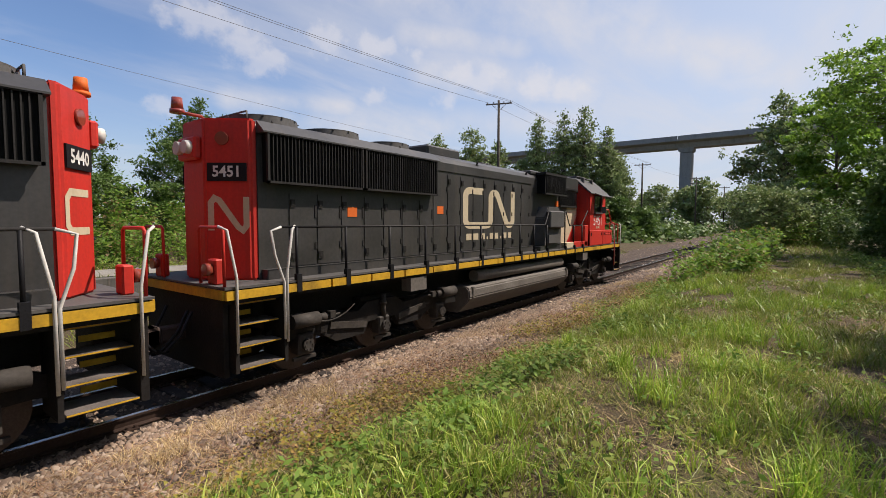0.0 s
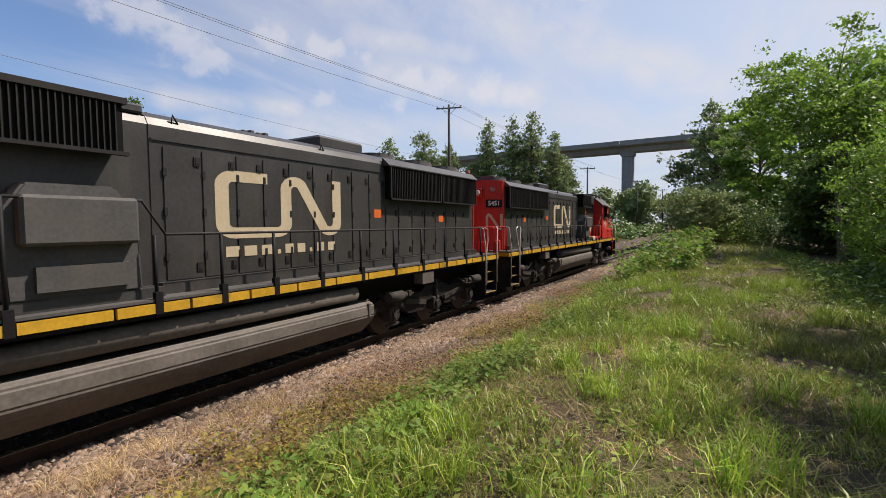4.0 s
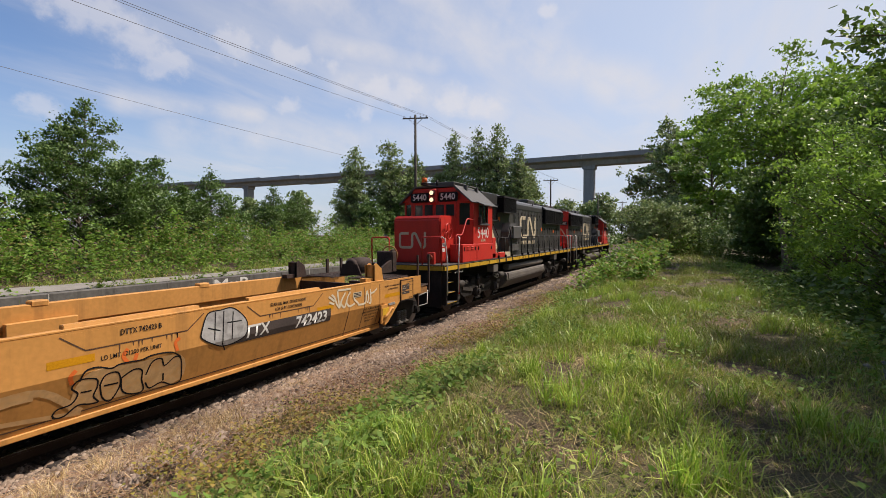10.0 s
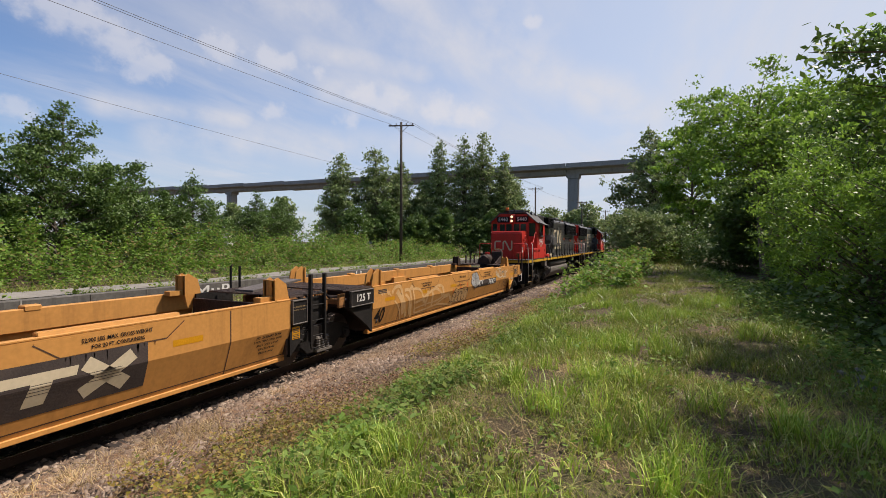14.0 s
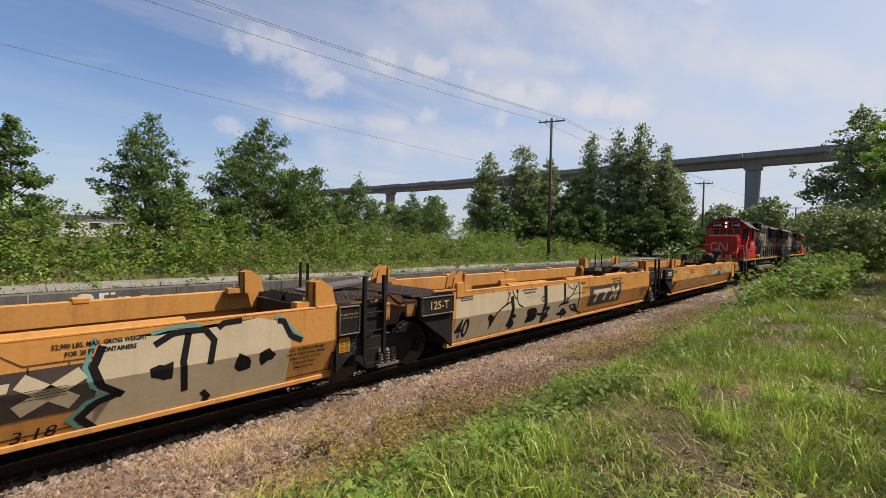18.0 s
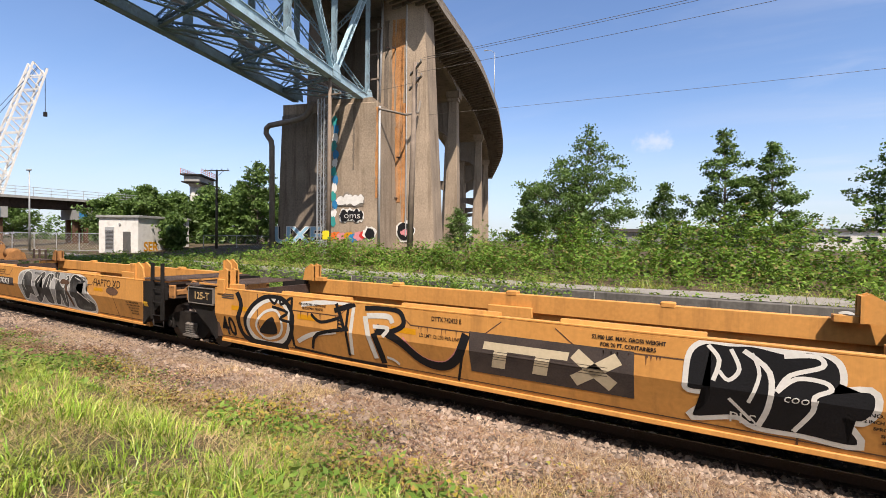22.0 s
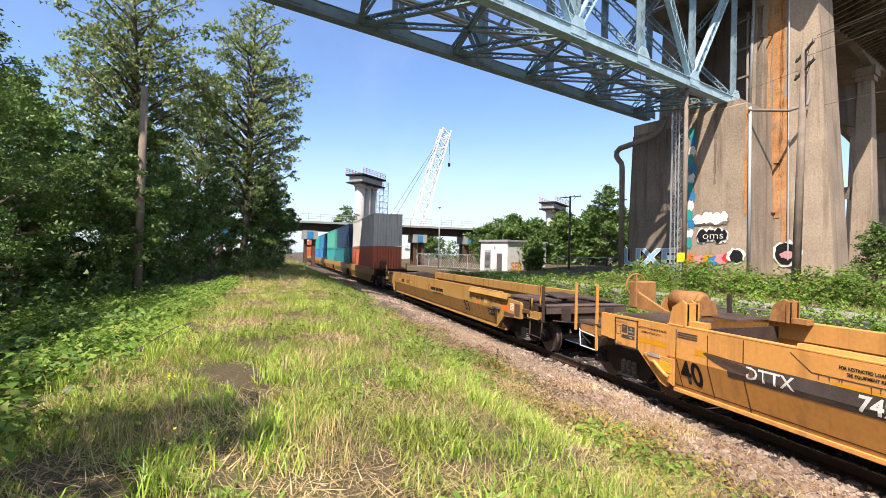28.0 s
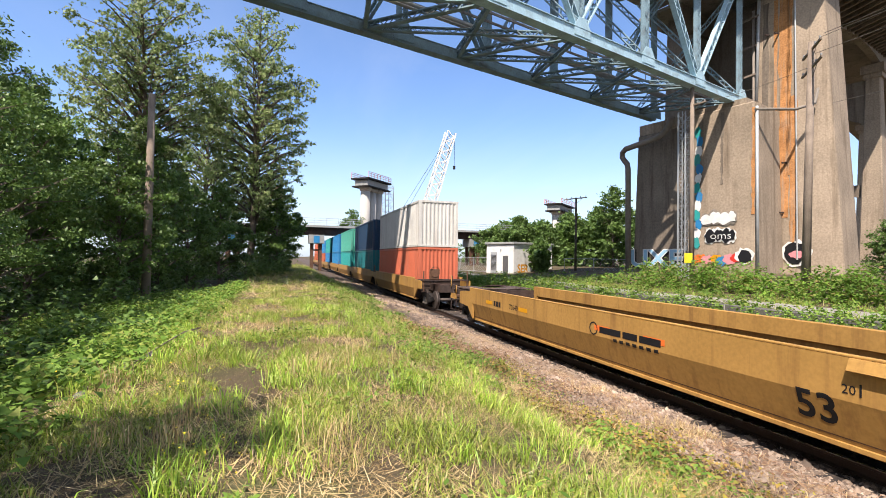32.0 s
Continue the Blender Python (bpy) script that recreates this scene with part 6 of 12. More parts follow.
    pipe(bm, [(j + d * (0.23 + k), -1.47, 0.96), (j + d * (0.8 + k), -1.47, 1.01), (j + d * (0.84 + k), -1.47, 1.06)], 0.014, 6)
    pipe(bm, [(j + d * (0.23 + k), -1.47, 0.65), (j + d * (0.78 + k), -1.47, 0.66), (j + d * (0.82 + k), -1.47, 1.0)], 0.014, 6)
    part("corner_step", bm, M_RAILW, t, "bare steel step stirrup")
    # inner end over the articulation
    f, g = (x0, -1) if at_front else (x1, 1)
    black_end(t, f, g, M_RUST)
    if at_front:
        bm = bmesh.new()
        box(bm, x0 - 0.98, x0 - 0.02, -1.53, -1.48, 1.16, 1.54, 0.012)
        pl = part("class_plate", bm, M_FRAME, t, "black class plate with stencilled figures")
        word("stencilled_marking", "125 T", 0.25, x0 - 0.47, -1.535, 1.345, M_WHITE, pl, wide=1.05, bold=0.005)
        plate_rim(pl, x0 - 0.98, x0 - 0.02, 1.16, 1.54)
        bm = bmesh.new()
        grating(bm, x0 - 1.2, x0 - 0.05, -1.45, 0.9, 1.60)
        part("end_grating", bm, M_GRATE2, t)
    else:
        ladder(t, x1 + 0.55, x1 + 1.0)
        bm = bmesh.new()
        grating(bm, x1 + 0.02, x1 + 1.1, -1.45, 0.9, 1.64)
        part("end_grating", bm, M_GRATE2, t)
        bm = bmesh.new()
        rect(bm, x1 + 0.06, x1 + 0.26, 0.82, 1.02)
        sprayed("yellow_notice", bm, M_STRIPE, t, 0.03)
    lettered("stencilled_marking", "40", 0.58, x0 + (0.42 if at_front else 0.50), 0.74, M_INK, t, 0.016, wide=0.80, bold=0.014)
    car_truck(t, j - d * 0.1)
    CARS.append((t, o))
    return t, x0, x1, a, b


JB, JC, JD, JE, JA = -34.4, -49.5, -64.56, -79.75, -95.5
# first platform, next to the locomotive
t, x0, x1, a, b = end_unit(JB, -19.1, True, "yellow well car with car number and white scrawls")
bm = bmesh.new()
rect(bm, x0 + 7.5, x0 + 10.12, 0.88, 1.15)
sprayed("number_band", bm, M_BROWN, t, 0.006)
lettered("car_number", "742423", 0.31, x0 + 9.54, 1.0, M_WHITE, t, 0.012, wide=1.0, bold=0.008, lean=0.1)
lettered("car_mark", "DTTX", 0.31, x0 + 8.02, 1.03, M_WHITE, t, 0.012, wide=0.95, bold=0.006, lean=0.1)
sprayline(t, x0, "graffiti_fill", M_SILVER, 0.016, 0, ((7.03, 1.21), (7.14, 1.48), (7.38, 1.51), (7.62, 1.51), (7.87, 1.30), (7.91, 1.09), (7.79, 0.95), (7.47, 0.89), (7.22, 0.98), (7.03, 1.11)))
sprayline(t, x0, "graffiti_line", M_INK, 0.02, -0.02, ((7.03, 1.21), (7.14, 1.48), (7.38, 1.51), (7.62, 1.51), (7.87, 1.30), (7.91, 1.09), (7.79, 0.95), (7.47, 0.89), (7.22, 0.98), (7.03, 1.11), (7.03, 1.21)))
sprayline(t, x0, "graffiti_line", M_INK, 0.02, -0.02, ((7.28, 1.49), (7.26, 1.03)))
sprayline(t, x0, "graffiti_line", M_INK, 0.02, -0.02, ((7.44, 1.49), (7.41, 0.95)))
sprayline(t, x0, "graffiti_line", M_INK, 0.02, -0.02, ((7.62, 1.45), (7.59, 0.98)))
sprayline(t, x0, "graffiti_line", M_INK, 0.02, -0.02, ((7.14, 1.25), (7.37, 1.17)))
sprayline(t, x0, "graffiti_line", M_INK, 0.02, -0.02, ((7.50, 1.28), (7.79, 1.27)))
sprayline(t, x0, "graffiti_line", M_INK, 0.02, -0.02, ((7.41, 0.95), (7.49, 0.81)))
sprayline(t, x0, "graffiti_outline", M_INK, 0.014, -0.022, ((5.10, 0.52), (5.15, 0.58), (5.29, 0.60), (5.35, 0.72), (5.27, 0.82), (5.35, 0.91), (5.54, 0.87), (5.57, 0.76), (5.54, 0.63), (5.61, 0.53), (5.51, 0.53), (5.37, 0.56), (5.23, 0.46), (5.13, 0.47), (5.10, 0.52)))
sprayline(t, x0, "graffiti_outline", M_INK, 0.014, -0.022, ((5.60, 0.77), (5.65, 0.89), (5.80, 0.89), (5.86, 0.72), (5.82, 0.57), (5.75, 0.49), (5.65, 0.58), (5.60, 0.77)))
sprayline(t, x0, "graffiti_outline", M_INK, 0.014, -0.022, ((5.65, 0.74), (5.83, 0.73)))
sprayline(t, x0, "graffiti_outline", M_INK, 0.014, -0.022, ((5.86, 0.79), (6.01, 0.87), (6.13, 0.83), (6.15, 0.68), (6.20, 0.53), (6.13, 0.48), (5.97, 0.53), (5.89, 0.62), (5.86, 0.79)))
sprayline(t, x0, "graffiti_outline", M_INK, 0.014, -0.022, ((6.20, 0.74), (6.26, 0.92), (6.39, 0.94), (6.46, 0.81), (6.59, 0.91), (6.70, 0.87), (6.76, 0.63), (6.76, 0.48), (6.63, 0.46), (6.46, 0.55), (6.29, 0.51), (6.21, 0.62)))
sprayline(t, x0, "graffiti_outline", M_INK, 0.014, -0.022, ((5.35, 0.89), (5.40, 1.01), (5.54, 1.03), (5.71, 0.97), (5.80, 1.00), (5.94, 1.00), (6.10, 0.99), (6.23, 1.02), (6.40, 1.02), (6.56, 0.99), (6.70, 0.89)))
sprayline(t, x0, "graffiti_outline", M_INK, 0.014, -0.022, ((5.38, 0.73), (5.51, 0.72)))
sprayline(t, x0, "graffiti_outline", M_INK, 0.014, -0.022, ((6.46, 0.69), (6.48, 0.57)))
sprayline(t, x0, "graffiti_fill", M_FADED, 0.01, 0, ((5.29, 0.62), (5.35, 0.89), (5.54, 1.00), (5.98, 0.97), (6.70, 0.92), (6.76, 0.51), (6.13, 0.50), (5.53, 0.54)))
sprayline(t, x0, "graffiti_flame", M_ORANGE, 0.008, -0.05, ((5.27, 0.87), (5.24, 0.98), (5.30, 1.05)))
sprayline(t, x0, "graffiti_flame", M_ORANGE, 0.008, -0.05, ((5.92, 1.00), (5.86, 1.10), (5.92, 1.19)))
sprayline(t, x0, "graffiti_flame", M_ORANGE, 0.008, -0.05, ((6.01, 1.01), (6.04, 1.10)))
sprayline(t, x0, "graffiti_flame", M_ORANGE, 0.008, -0.05, ((6.63, 1.00), (6.60, 1.13), (6.67, 1.19)))
sprayline(t, x0, "faded_scrawl", M_FADED, 0.008, -0.1, ((0.96, 1.3), (1.13, 1.46), (1.43, 1.44), (1.61, 1.07), (1.97, 0.5)))
sprayline(t, x0, "faded_scrawl", M_FADED, 0.008, -0.05, ((1.1, 1.09), (1.45, 0.8), (1.65, 0.46)))
sprayline(t, x0, "faded_scrawl", M_FADED, 0.008, -0.16, ((1.23, 1.35), (1.47, 1.1), (1.77, 0.62)))
sprayline(t, x0, "faded_scrawl", M_FADED, 0.008, -0.1, ((1.66, 1.33), (1.97, 1.3), (2.1, 0.95), (2.29, 0.44)))
sprayline(t, x0, "faded_scrawl", M_FADED, 0.008, -0.09, ((1.71, 1.2), (1.94, 1.04), (2.16, 0.53)))
sprayline(t, x0, "faded_scrawl", M_FADED, 0.008, -0.07, ((1.99, 1.31), (2.13, 1.41), (2.3, 0.96), (2.5, 0.55)))
sprayline(t, x0, "faded_scrawl", M_FADED, 0.008, -0.08, ((2.07, 1.33), (2.66, 1.25), (2.97, 0.8)))
sprayline(t, x0, "faded_scrawl", M_FADED, 0.008, -0.09, ((2.38, 0.87), (2.93, 0.92), (3.21, 0.67)))
sprayline(t, x0, "faded_scrawl", M_FADED, 0.008, -0.1, ((3.19, 1.18), (3.15, 0.74)))
sprayline(t, x0, "faded_scrawl", M_FADED, 0.008, -0.09, ((2.92, 0.99), (3.81, 1.2), (4.36, 0.89)))
sprayline(t, x0, "faded_scrawl", M_FADED, 0.008, -0.07, ((3.65, 1.23), (4.17, 1.28), (4.38, 0.89), (3.79, 0.74)))
sprayline(t, x0, "faded_scrawl", M_FADED, 0.008, -0.08, ((3.98, 1.27), (4.35, 1.18), (4.44, 0.84)))
sprayline(t, x0, "faded_scrawl", M_FADED, 0.008, -0.09, ((4.45, 0.87), (4.95, 0.86), (5.41, 0.46)))
sprayline(t, x0, "faded_scrawl", M_FADED, 0.008, -0.07, ((3.99, 0.62), (4.57, 0.81), (4.88, 0.82)))
sprayline(t, x0, "faded_scrawl", M_FADED, 0.008, -0.06, ((2.5, 0.53), (3.29, 0.57), (4.26, 0.61), (5.42, 0.44)))
sprayline(t, x0, "faded_scrawl", M_FADED, 0.008, -0.05, ((2.48, 0.68), (3.25, 0.74), (4.04, 0.76)))
sprayline(t, x0, "faded_scrawl", M_FADED, 0.008, -0.12, ((3.49, 1.2), (3.66, 0.63)))
sprayline(t, x0, "faded_scrawl", M_FADED, 0.008, -0.05, ((0.36, 1.41), (0.45, 1.32), (0.52, 1.41), (0.59, 1.31)))
sprayline(t, x0, "faded_scrawl", M_FADED, 0.008, -0.05, ((0.65, 1.43), (0.77, 1.31), (0.85, 1.39)))
sprayline(t, x0, "faded_scrawl", M_FADED, 0.008, -0.05, ((0.7, 1.42), (0.92, 1.23)))
sprayline(t, x0, "white_scrawl", M_SPRAY, 0.016, -0.045, ((10.15, 1.44), (10.25, 1.35), (10.32, 1.20), (10.41, 1.11)))
sprayline(t, x0, "white_scrawl", M_SPRAY, 0.016, -0.045, ((10.41, 1.11), (10.36, 1.40), (10.35, 1.50)))
sprayline(t, x0, "white_scrawl", M_SPRAY, 0.016, -0.045, ((10.41, 1.11), (10.50, 1.29), (10.62, 1.44)))
sprayline(t, x0, "white_scrawl", M_SPRAY, 0.016, -0.045, ((10.52, 1.33), (10.46, 1.22), (10.57, 1.10), (10.65, 1.21), (10.71, 1.34), (10.80, 1.43)))
sprayline(t, x0, "white_scrawl", M_SPRAY, 0.016, -0.045, ((10.65, 1.21), (10.76, 1.10), (10.96, 1.14)))
sprayline(t, x0, "white_scrawl", M_SPRAY, 0.016, -0.045, ((11.03, 1.30), (10.94, 1.25), (11.08, 1.14), (11.12, 1.09), (11.37, 1.10), (11.41, 1.24), (11.44, 1.39)))
sprayline(t, x0, "white_scrawl", M_SPRAY, 0.016, -0.045, ((11.44, 1.39), (11.51, 1.22), (11.46, 1.09)))
sprayline(t, x0, "white_scrawl", M_SPRAY, 0.016, -0.045, ((11.53, 1.08), (11.60, 1.08), (11.59, 1.31), (11.58, 1.42)))
sprayline(t, x0, "white_scrawl", M_SPRAY, 0.016, -0.045, ((10.05, 1.40), (10.13, 1.36), (10.24, 1.28)))
sprayline(t, x0, "white_scrawl", M_SPRAY, 0.016, -0.045, ((10.07, 1.28), (10.23, 1.22)))
sprayline(t, x0, "white_scrawl", M_SPRAY, 0.016, -0.045, ((11.60, 1.31), (11.74, 1.33), (11.86, 1.40)))
sprayline(t, x0, "white_scrawl", M_SPRAY, 0.016, -0.045, ((10.35, 1.51), (10.82, 1.50)))
bm = bmesh.new()
rect(bm, x0 + 10.90, x0 + 11.22, 1.28, 1.40)
sprayed("warning_label", bm, M_CREAM, t, 0.024)
for k in range(3):
    bm = bmesh.new()
    rect(bm, x0 + 10.92, x0 + 11.20, 1.295 + 0.034 * k, 1.315 + 0.034 * k)
    sprayed("label_line", bm, M_BROWN, t, 0.03)

# second platform, painted with pale tree shapes
t, x0, x1, a, b = intermediate_unit("C", JC, JB, "yellow well car with cream and black tree graffiti")
car_truck(t, b)
bm = bmesh.new()
rect(bm, x0 + 0.1, x0 + 6.1, 0.42, 1.47)
sprayed("graffiti_ground", bm, M_CREAM, t, 0.006)
sprayline(t, x0, "graffiti_line", M_INK, 0.01, -0.17, ((3.89, 1.49), (3.92, 1.01), (3.92, 0.69), (3.98, 0.36)))
sprayline(t, x0, "graffiti_line", M_INK, 0.01, -0.08, ((3.61, 0.71), (3.86, 0.68)))
sprayline(t, x0, "graffiti_line", M_INK, 0.01, -0.12, ((4.99, 1.5), (5.01, 1.05), (4.98, 0.9)))
sprayline(t, x0, "graffiti_line", M_INK, 0.01, -0.045, ((5.09, 1.0), (5.41, 1.09), (5.64, 1.26), (5.75, 1.39)))
sprayline(t, x0, "graffiti_line", M_INK, 0.01, -0.03, ((5.64, 1.26), (5.54, 1.47)))
sprayline(t, x0, "graffiti_line", M_INK, 0.01, -0.03, ((5.64, 1.26), (5.29, 1.35), (5.17, 1.44)))
sprayline(t, x0, "graffiti_line", M_INK, 0.01, -0.03, ((5.73, 1.32), (5.92, 1.42)))
sprayline(t, x0, "graffiti_line", M_INK, 0.01, -0.035, ((5.1, 1.08), (5.23, 0.98), (5.1, 0.92)))
sprayline(t, x0, "graffiti_line", M_INK, 0.01, -0.07, ((4.75, 0.8), (4.86, 0.87), (5.3, 0.9)))
sprayline(t, x0, "graffiti_line", M_INK, 0.01, -0.06, ((5.08, 0.52), (5.13, 0.36)))
sprayline(t, x0, "graffiti_line", M_INK, 0.01, -0.08, ((5.94, 1.36), (5.97, 0.91), (6.03, 0.58)))
sprayline(t, x0, "graffiti_line", M_INK, 0.01, -0.14, ((2.26, 1.32), (2.29, 1.11), (2.32, 0.91), (2.3, 0.69), (2.23, 0.53)))
sprayline(t, x0, "graffiti_line", M_INK, 0.01, -0.04, ((2.26, 1.47), (2.38, 1.29), (2.48, 1.23), (2.58, 1.08), (2.77, 1.0)))
sprayline(t, x0, "graffiti_line", M_INK, 0.01, -0.035, ((2.46, 1.48), (2.5, 1.4), (2.48, 1.23)))
sprayline(t, x0, "graffiti_line", M_INK, 0.01, -0.03, ((2.42, 1.47), (2.49, 1.39), (2.56, 1.47)))
sprayline(t, x0, "graffiti_blob", M_INK, 0.012, 0, ((3.93, 0.72), (4.03, 0.88), (4.19, 0.87), (4.23, 0.79), (4.06, 0.72), (4.25, 0.62), (4.21, 0.54), (3.98, 0.46)))
sprayline(t, x0, "graffiti_blob", M_INK, 0.012, 0, ((3.05, 0.9), (3.27, 0.92), (3.45, 0.9), (3.57, 0.77), (3.58, 0.61), (3.48, 0.54), (3.23, 0.52), (3.09, 0.52), (3.08, 0.62), (3.18, 0.57), (3.15, 0.66), (3.28, 0.66), (3.33, 0.57), (3.44, 0.62), (3.4, 0.8), (3.29, 0.78), (3.07, 0.76)))
sprayline(t, x0, "graffiti_blob", M_INK, 0.012, 0, ((4.74, 0.61), (4.92, 0.64), (4.96, 0.72), (5.13, 0.72), (5.38, 0.55), (5.22, 0.48), (4.95, 0.52), (4.81, 0.54)))
sprayline(t, x0, "graffiti_blob", M_INK, 0.012, 0, ((5.38, 0.77), (5.62, 0.82), (5.83, 0.79), (6.02, 0.59), (6.3, 0.49), (6.41, 0.36), (6.28, 0.46), (5.72, 0.59)))
sprayline(t, x0, "graffiti_blob", M_INK, 0.012, 0, ((2.27, 0.84), (2.43, 0.84), (2.55, 0.8), (2.52, 0.74), (2.37, 0.73), (2.52, 0.61), (2.5, 0.5), (2.32, 0.46)))
sprayline(t, x0, "graffiti_mark", M_PINK, 0.0135, 0, ((5.51, 0.74), (5.66, 0.78), (5.73, 0.66)))
sprayline(t, x0, "graffiti_mark", M_PINK, 0.0135, 0, ((3.95, 0.75), (4.05, 0.79), (4.1, 0.76), (3.98, 0.7)))
sprayline(t, x0, "graffiti_blob", M_INK, 0.012, 0, ((1.31, 0.93), (1.42, 0.94), (1.58, 0.87), (1.67, 0.99), (1.59, 0.79), (1.42, 0.52), (1.47, 0.73), (1.35, 0.81)))
sprayline(t, x0, "graffiti_line", M_INK, 0.01, -0.045, ((1.58, 0.87), (1.67, 0.98), (2.01, 1.13), (2.25, 1.18)))
sprayline(t, x0, "graffiti_line", M_INK, 0.01, -0.035, ((2.01, 1.13), (2.13, 1.36), (2.06, 1.43)))
sprayline(t, x0, "graffiti_line", M_INK, 0.01, -0.03, ((2.13, 1.36), (2.17, 1.44)))
logo_panel(t, x0 + 7.95, 0.95, 2.54, 0.66)

# third platform: big cream letters on pink
t, x0, x1, a, b = intermediate_unit("D", JD, JC, "yellow well car with cream letters on pink graffiti")
car_truck(t, b)
sprayline(t, x0, "graffiti_cloud", M_PINK, 0.004, 0, ((0.04, 0.87), (0.6, 1.23), (0.68, 1.46), (1.43, 1.48), (2.49, 1.49), (3.93, 1.49), (4.84, 1.34), (5.79, 1.22), (6.07, 0.93), (5.29, 0.84), (5.43, 0.47), (0.71, 0.45), (0.06, 0.45)))
bubble(t, x0, ((0.69, 1.37), (0.78, 1.45), (1.04, 1.43), (1.11, 1.3), (1.32, 0.79), (1.53, 1.1), (1.4, 1.34), (1.47, 1.45), (1.79, 1.43), (1.9, 1.24), (1.69, 0.89), (1.53, 0.44), (1.22, 0.4), (1.0, 0.78)))
bubble(t, x0, ((1.86, 0.78), (1.87, 1.17), (2.05, 1.4), (2.28, 1.47), (2.49, 1.39), (2.58, 1.09), (2.53, 0.87), (2.11, 0.81), (2.06, 0.72), (2.24, 0.59), (2.51, 0.68), (2.61, 0.55), (2.37, 0.39), (2.08, 0.44)))
bubble(t, x0, ((2.54, 1.43), (2.72, 1.5), (3.18, 1.51), (3.56, 1.46), (3.76, 1.26), (3.43, 1.12), (3.2, 1.02), (3.45, 0.82), (3.6, 0.45), (3.24, 0.38), (3.02, 0.85), (2.88, 0.87), (2.95, 0.4), (2.71, 0.42), (2.59, 0.89)))
bubble(t, x0, ((3.43, 1.18), (3.49, 1.34), (3.68, 1.44), (3.91, 1.45), (4.02, 1.35), (3.85, 1.23), (3.72, 1.12), (3.96, 1.02), (4.2, 0.83), (4.26, 0.57), (4.03, 0.41), (3.71, 0.44), (3.53, 0.61), (3.55, 0.83), (3.4, 1.01)))
bubble(t, x0, ((4.05, 1.45), (4.4, 1.5), (4.65, 1.34), (4.89, 1.13), (5.12, 0.97), (5.4, 0.55), (5.19, 0.38), (4.9, 0.44), (4.78, 0.91), (4.62, 0.96), (4.55, 0.81), (4.59, 0.41), (4.2, 0.4), (4.16, 0.65), (4.23, 0.86), (4.09, 1.19)))
sprayline(t, x0, "graffiti_outline", M_INK, 0.0145, 0.07, ((2.17, 1.0), (2.22, 1.17), (2.32, 1.2), (2.32, 1.04)))
sprayline(t, x0, "graffiti_mark", M_TEAL, 0.0155, 0, ((2.17, 1.0), (2.22, 1.17), (2.32, 1.2), (2.32, 1.04)))
sprayline(t, x0, "graffiti_outline", M_INK, 0.0145, 0.07, ((4.38, 1.06), (4.35, 1.17), (4.49, 1.15), (4.48, 1.07)))
sprayline(t, x0, "graffiti_mark", M_TEAL, 0.0155, 0, ((4.38, 1.06), (4.35, 1.17), (4.49, 1.15), (4.48, 1.07)))
sprayline(t, x0, "graffiti_outline", M_INK, 0.0145, 0.07, ((2.12, 0.79), (2.31, 0.74), (2.5, 0.78), (2.43, 0.63), (2.24, 0.64)))
sprayline(t, x0, "graffiti_mark", M_PINK, 0.0155, 0, ((2.12, 0.79), (2.31, 0.74), (2.5, 0.78), (2.43, 0.63), (2.24, 0.64)))
sprayline(t, x0, "graffiti_outline", M_INK, 0.0145, 0.07, ((3.71, 0.83), (3.92, 0.85), (3.96, 0.67), (3.78, 0.65)))
sprayline(t, x0, "graffiti_mark", M_PINK, 0.0155, 0, ((3.71, 0.83), (3.92, 0.85), (3.96, 0.67), (3.78, 0.65)))
logo_panel(t, x0 + 7.65, 0.95, 2.3, 0.56)
outline = ((8.72, 0.37), (8.58, 0.55), (8.75, 0.72), (8.93, 0.78), (8.75, 1.0), (8.70, 1.2), (8.78, 1.42), (9.05, 1.47), (9.38, 1.44), (9.68, 1.47), (9.95, 1.45), (10.2, 1.51), (10.7, 1.52), (11.05, 1.42), (11.22, 1.15), (11.24, 0.40))
bm = bmesh.new()
bm.faces.new([bm.verts.new((x0 + c, 0, z)) for c, z in outline])
sprayed("graffiti_fill", bm, M_CREAM, t, 0.008)
for nm, m, lift, w, lines in (("graffiti_halo", M_TEAL, 0.010, 0.05, (((8.73, 1.5), (8.63, 1.17), (8.70, 0.93), (8.85, 0.80), (8.66, 0.73), (8.50, 0.55), (8.64, 0.37)), ((9.3, 1.47), (9.6, 1.53), (9.9, 1.5)), ((10.95, 1.5), (11.1, 1.46), (11.3, 1.22), (11.45, 1.1)))),
                              ("graffiti_outline", M_INK, 0.012, 0.085, (((8.80, 1.40), (8.71, 1.15), (8.79, 0.92), (9.02, 0.75)), ((8.98, 0.78), (8.76, 0.71), (8.60, 0.55), (8.75, 0.37)), ((9.74, 1.42), (9.68, 1.05), (9.73, 0.62)), ((9.34, 1.32), (9.55, 1.44), (9.74, 1.45), (9.95, 1.44), (10.07, 1.28), (10.02, 0.95)), ((9.96, 0.56), (10.04, 0.46), (10.0, 0.39)), ((10.12, 1.44), (10.2, 1.5), (10.45, 1.51)), ((11.0, 1.44), (11.1, 1.42), (11.22, 1.18), (11.42, 1.08))))):
    for line in lines:
        bm = bmesh.new()
        stroke(bm, [(x0 + c, z) for c, z in line], w)
        sprayed(nm, bm, m, t, lift)
for k, (c, z) in enumerate(((9.44, 0.96), (10.50, 0.88), (10.86, 0.93))):
    bm = bmesh.new()
    blob(bm, x0 + c, z, 0.12, 0.14, 9, 40 + k, 0.4)
    sprayed("graffiti_mark", bm, M_INK, t, 0.012)
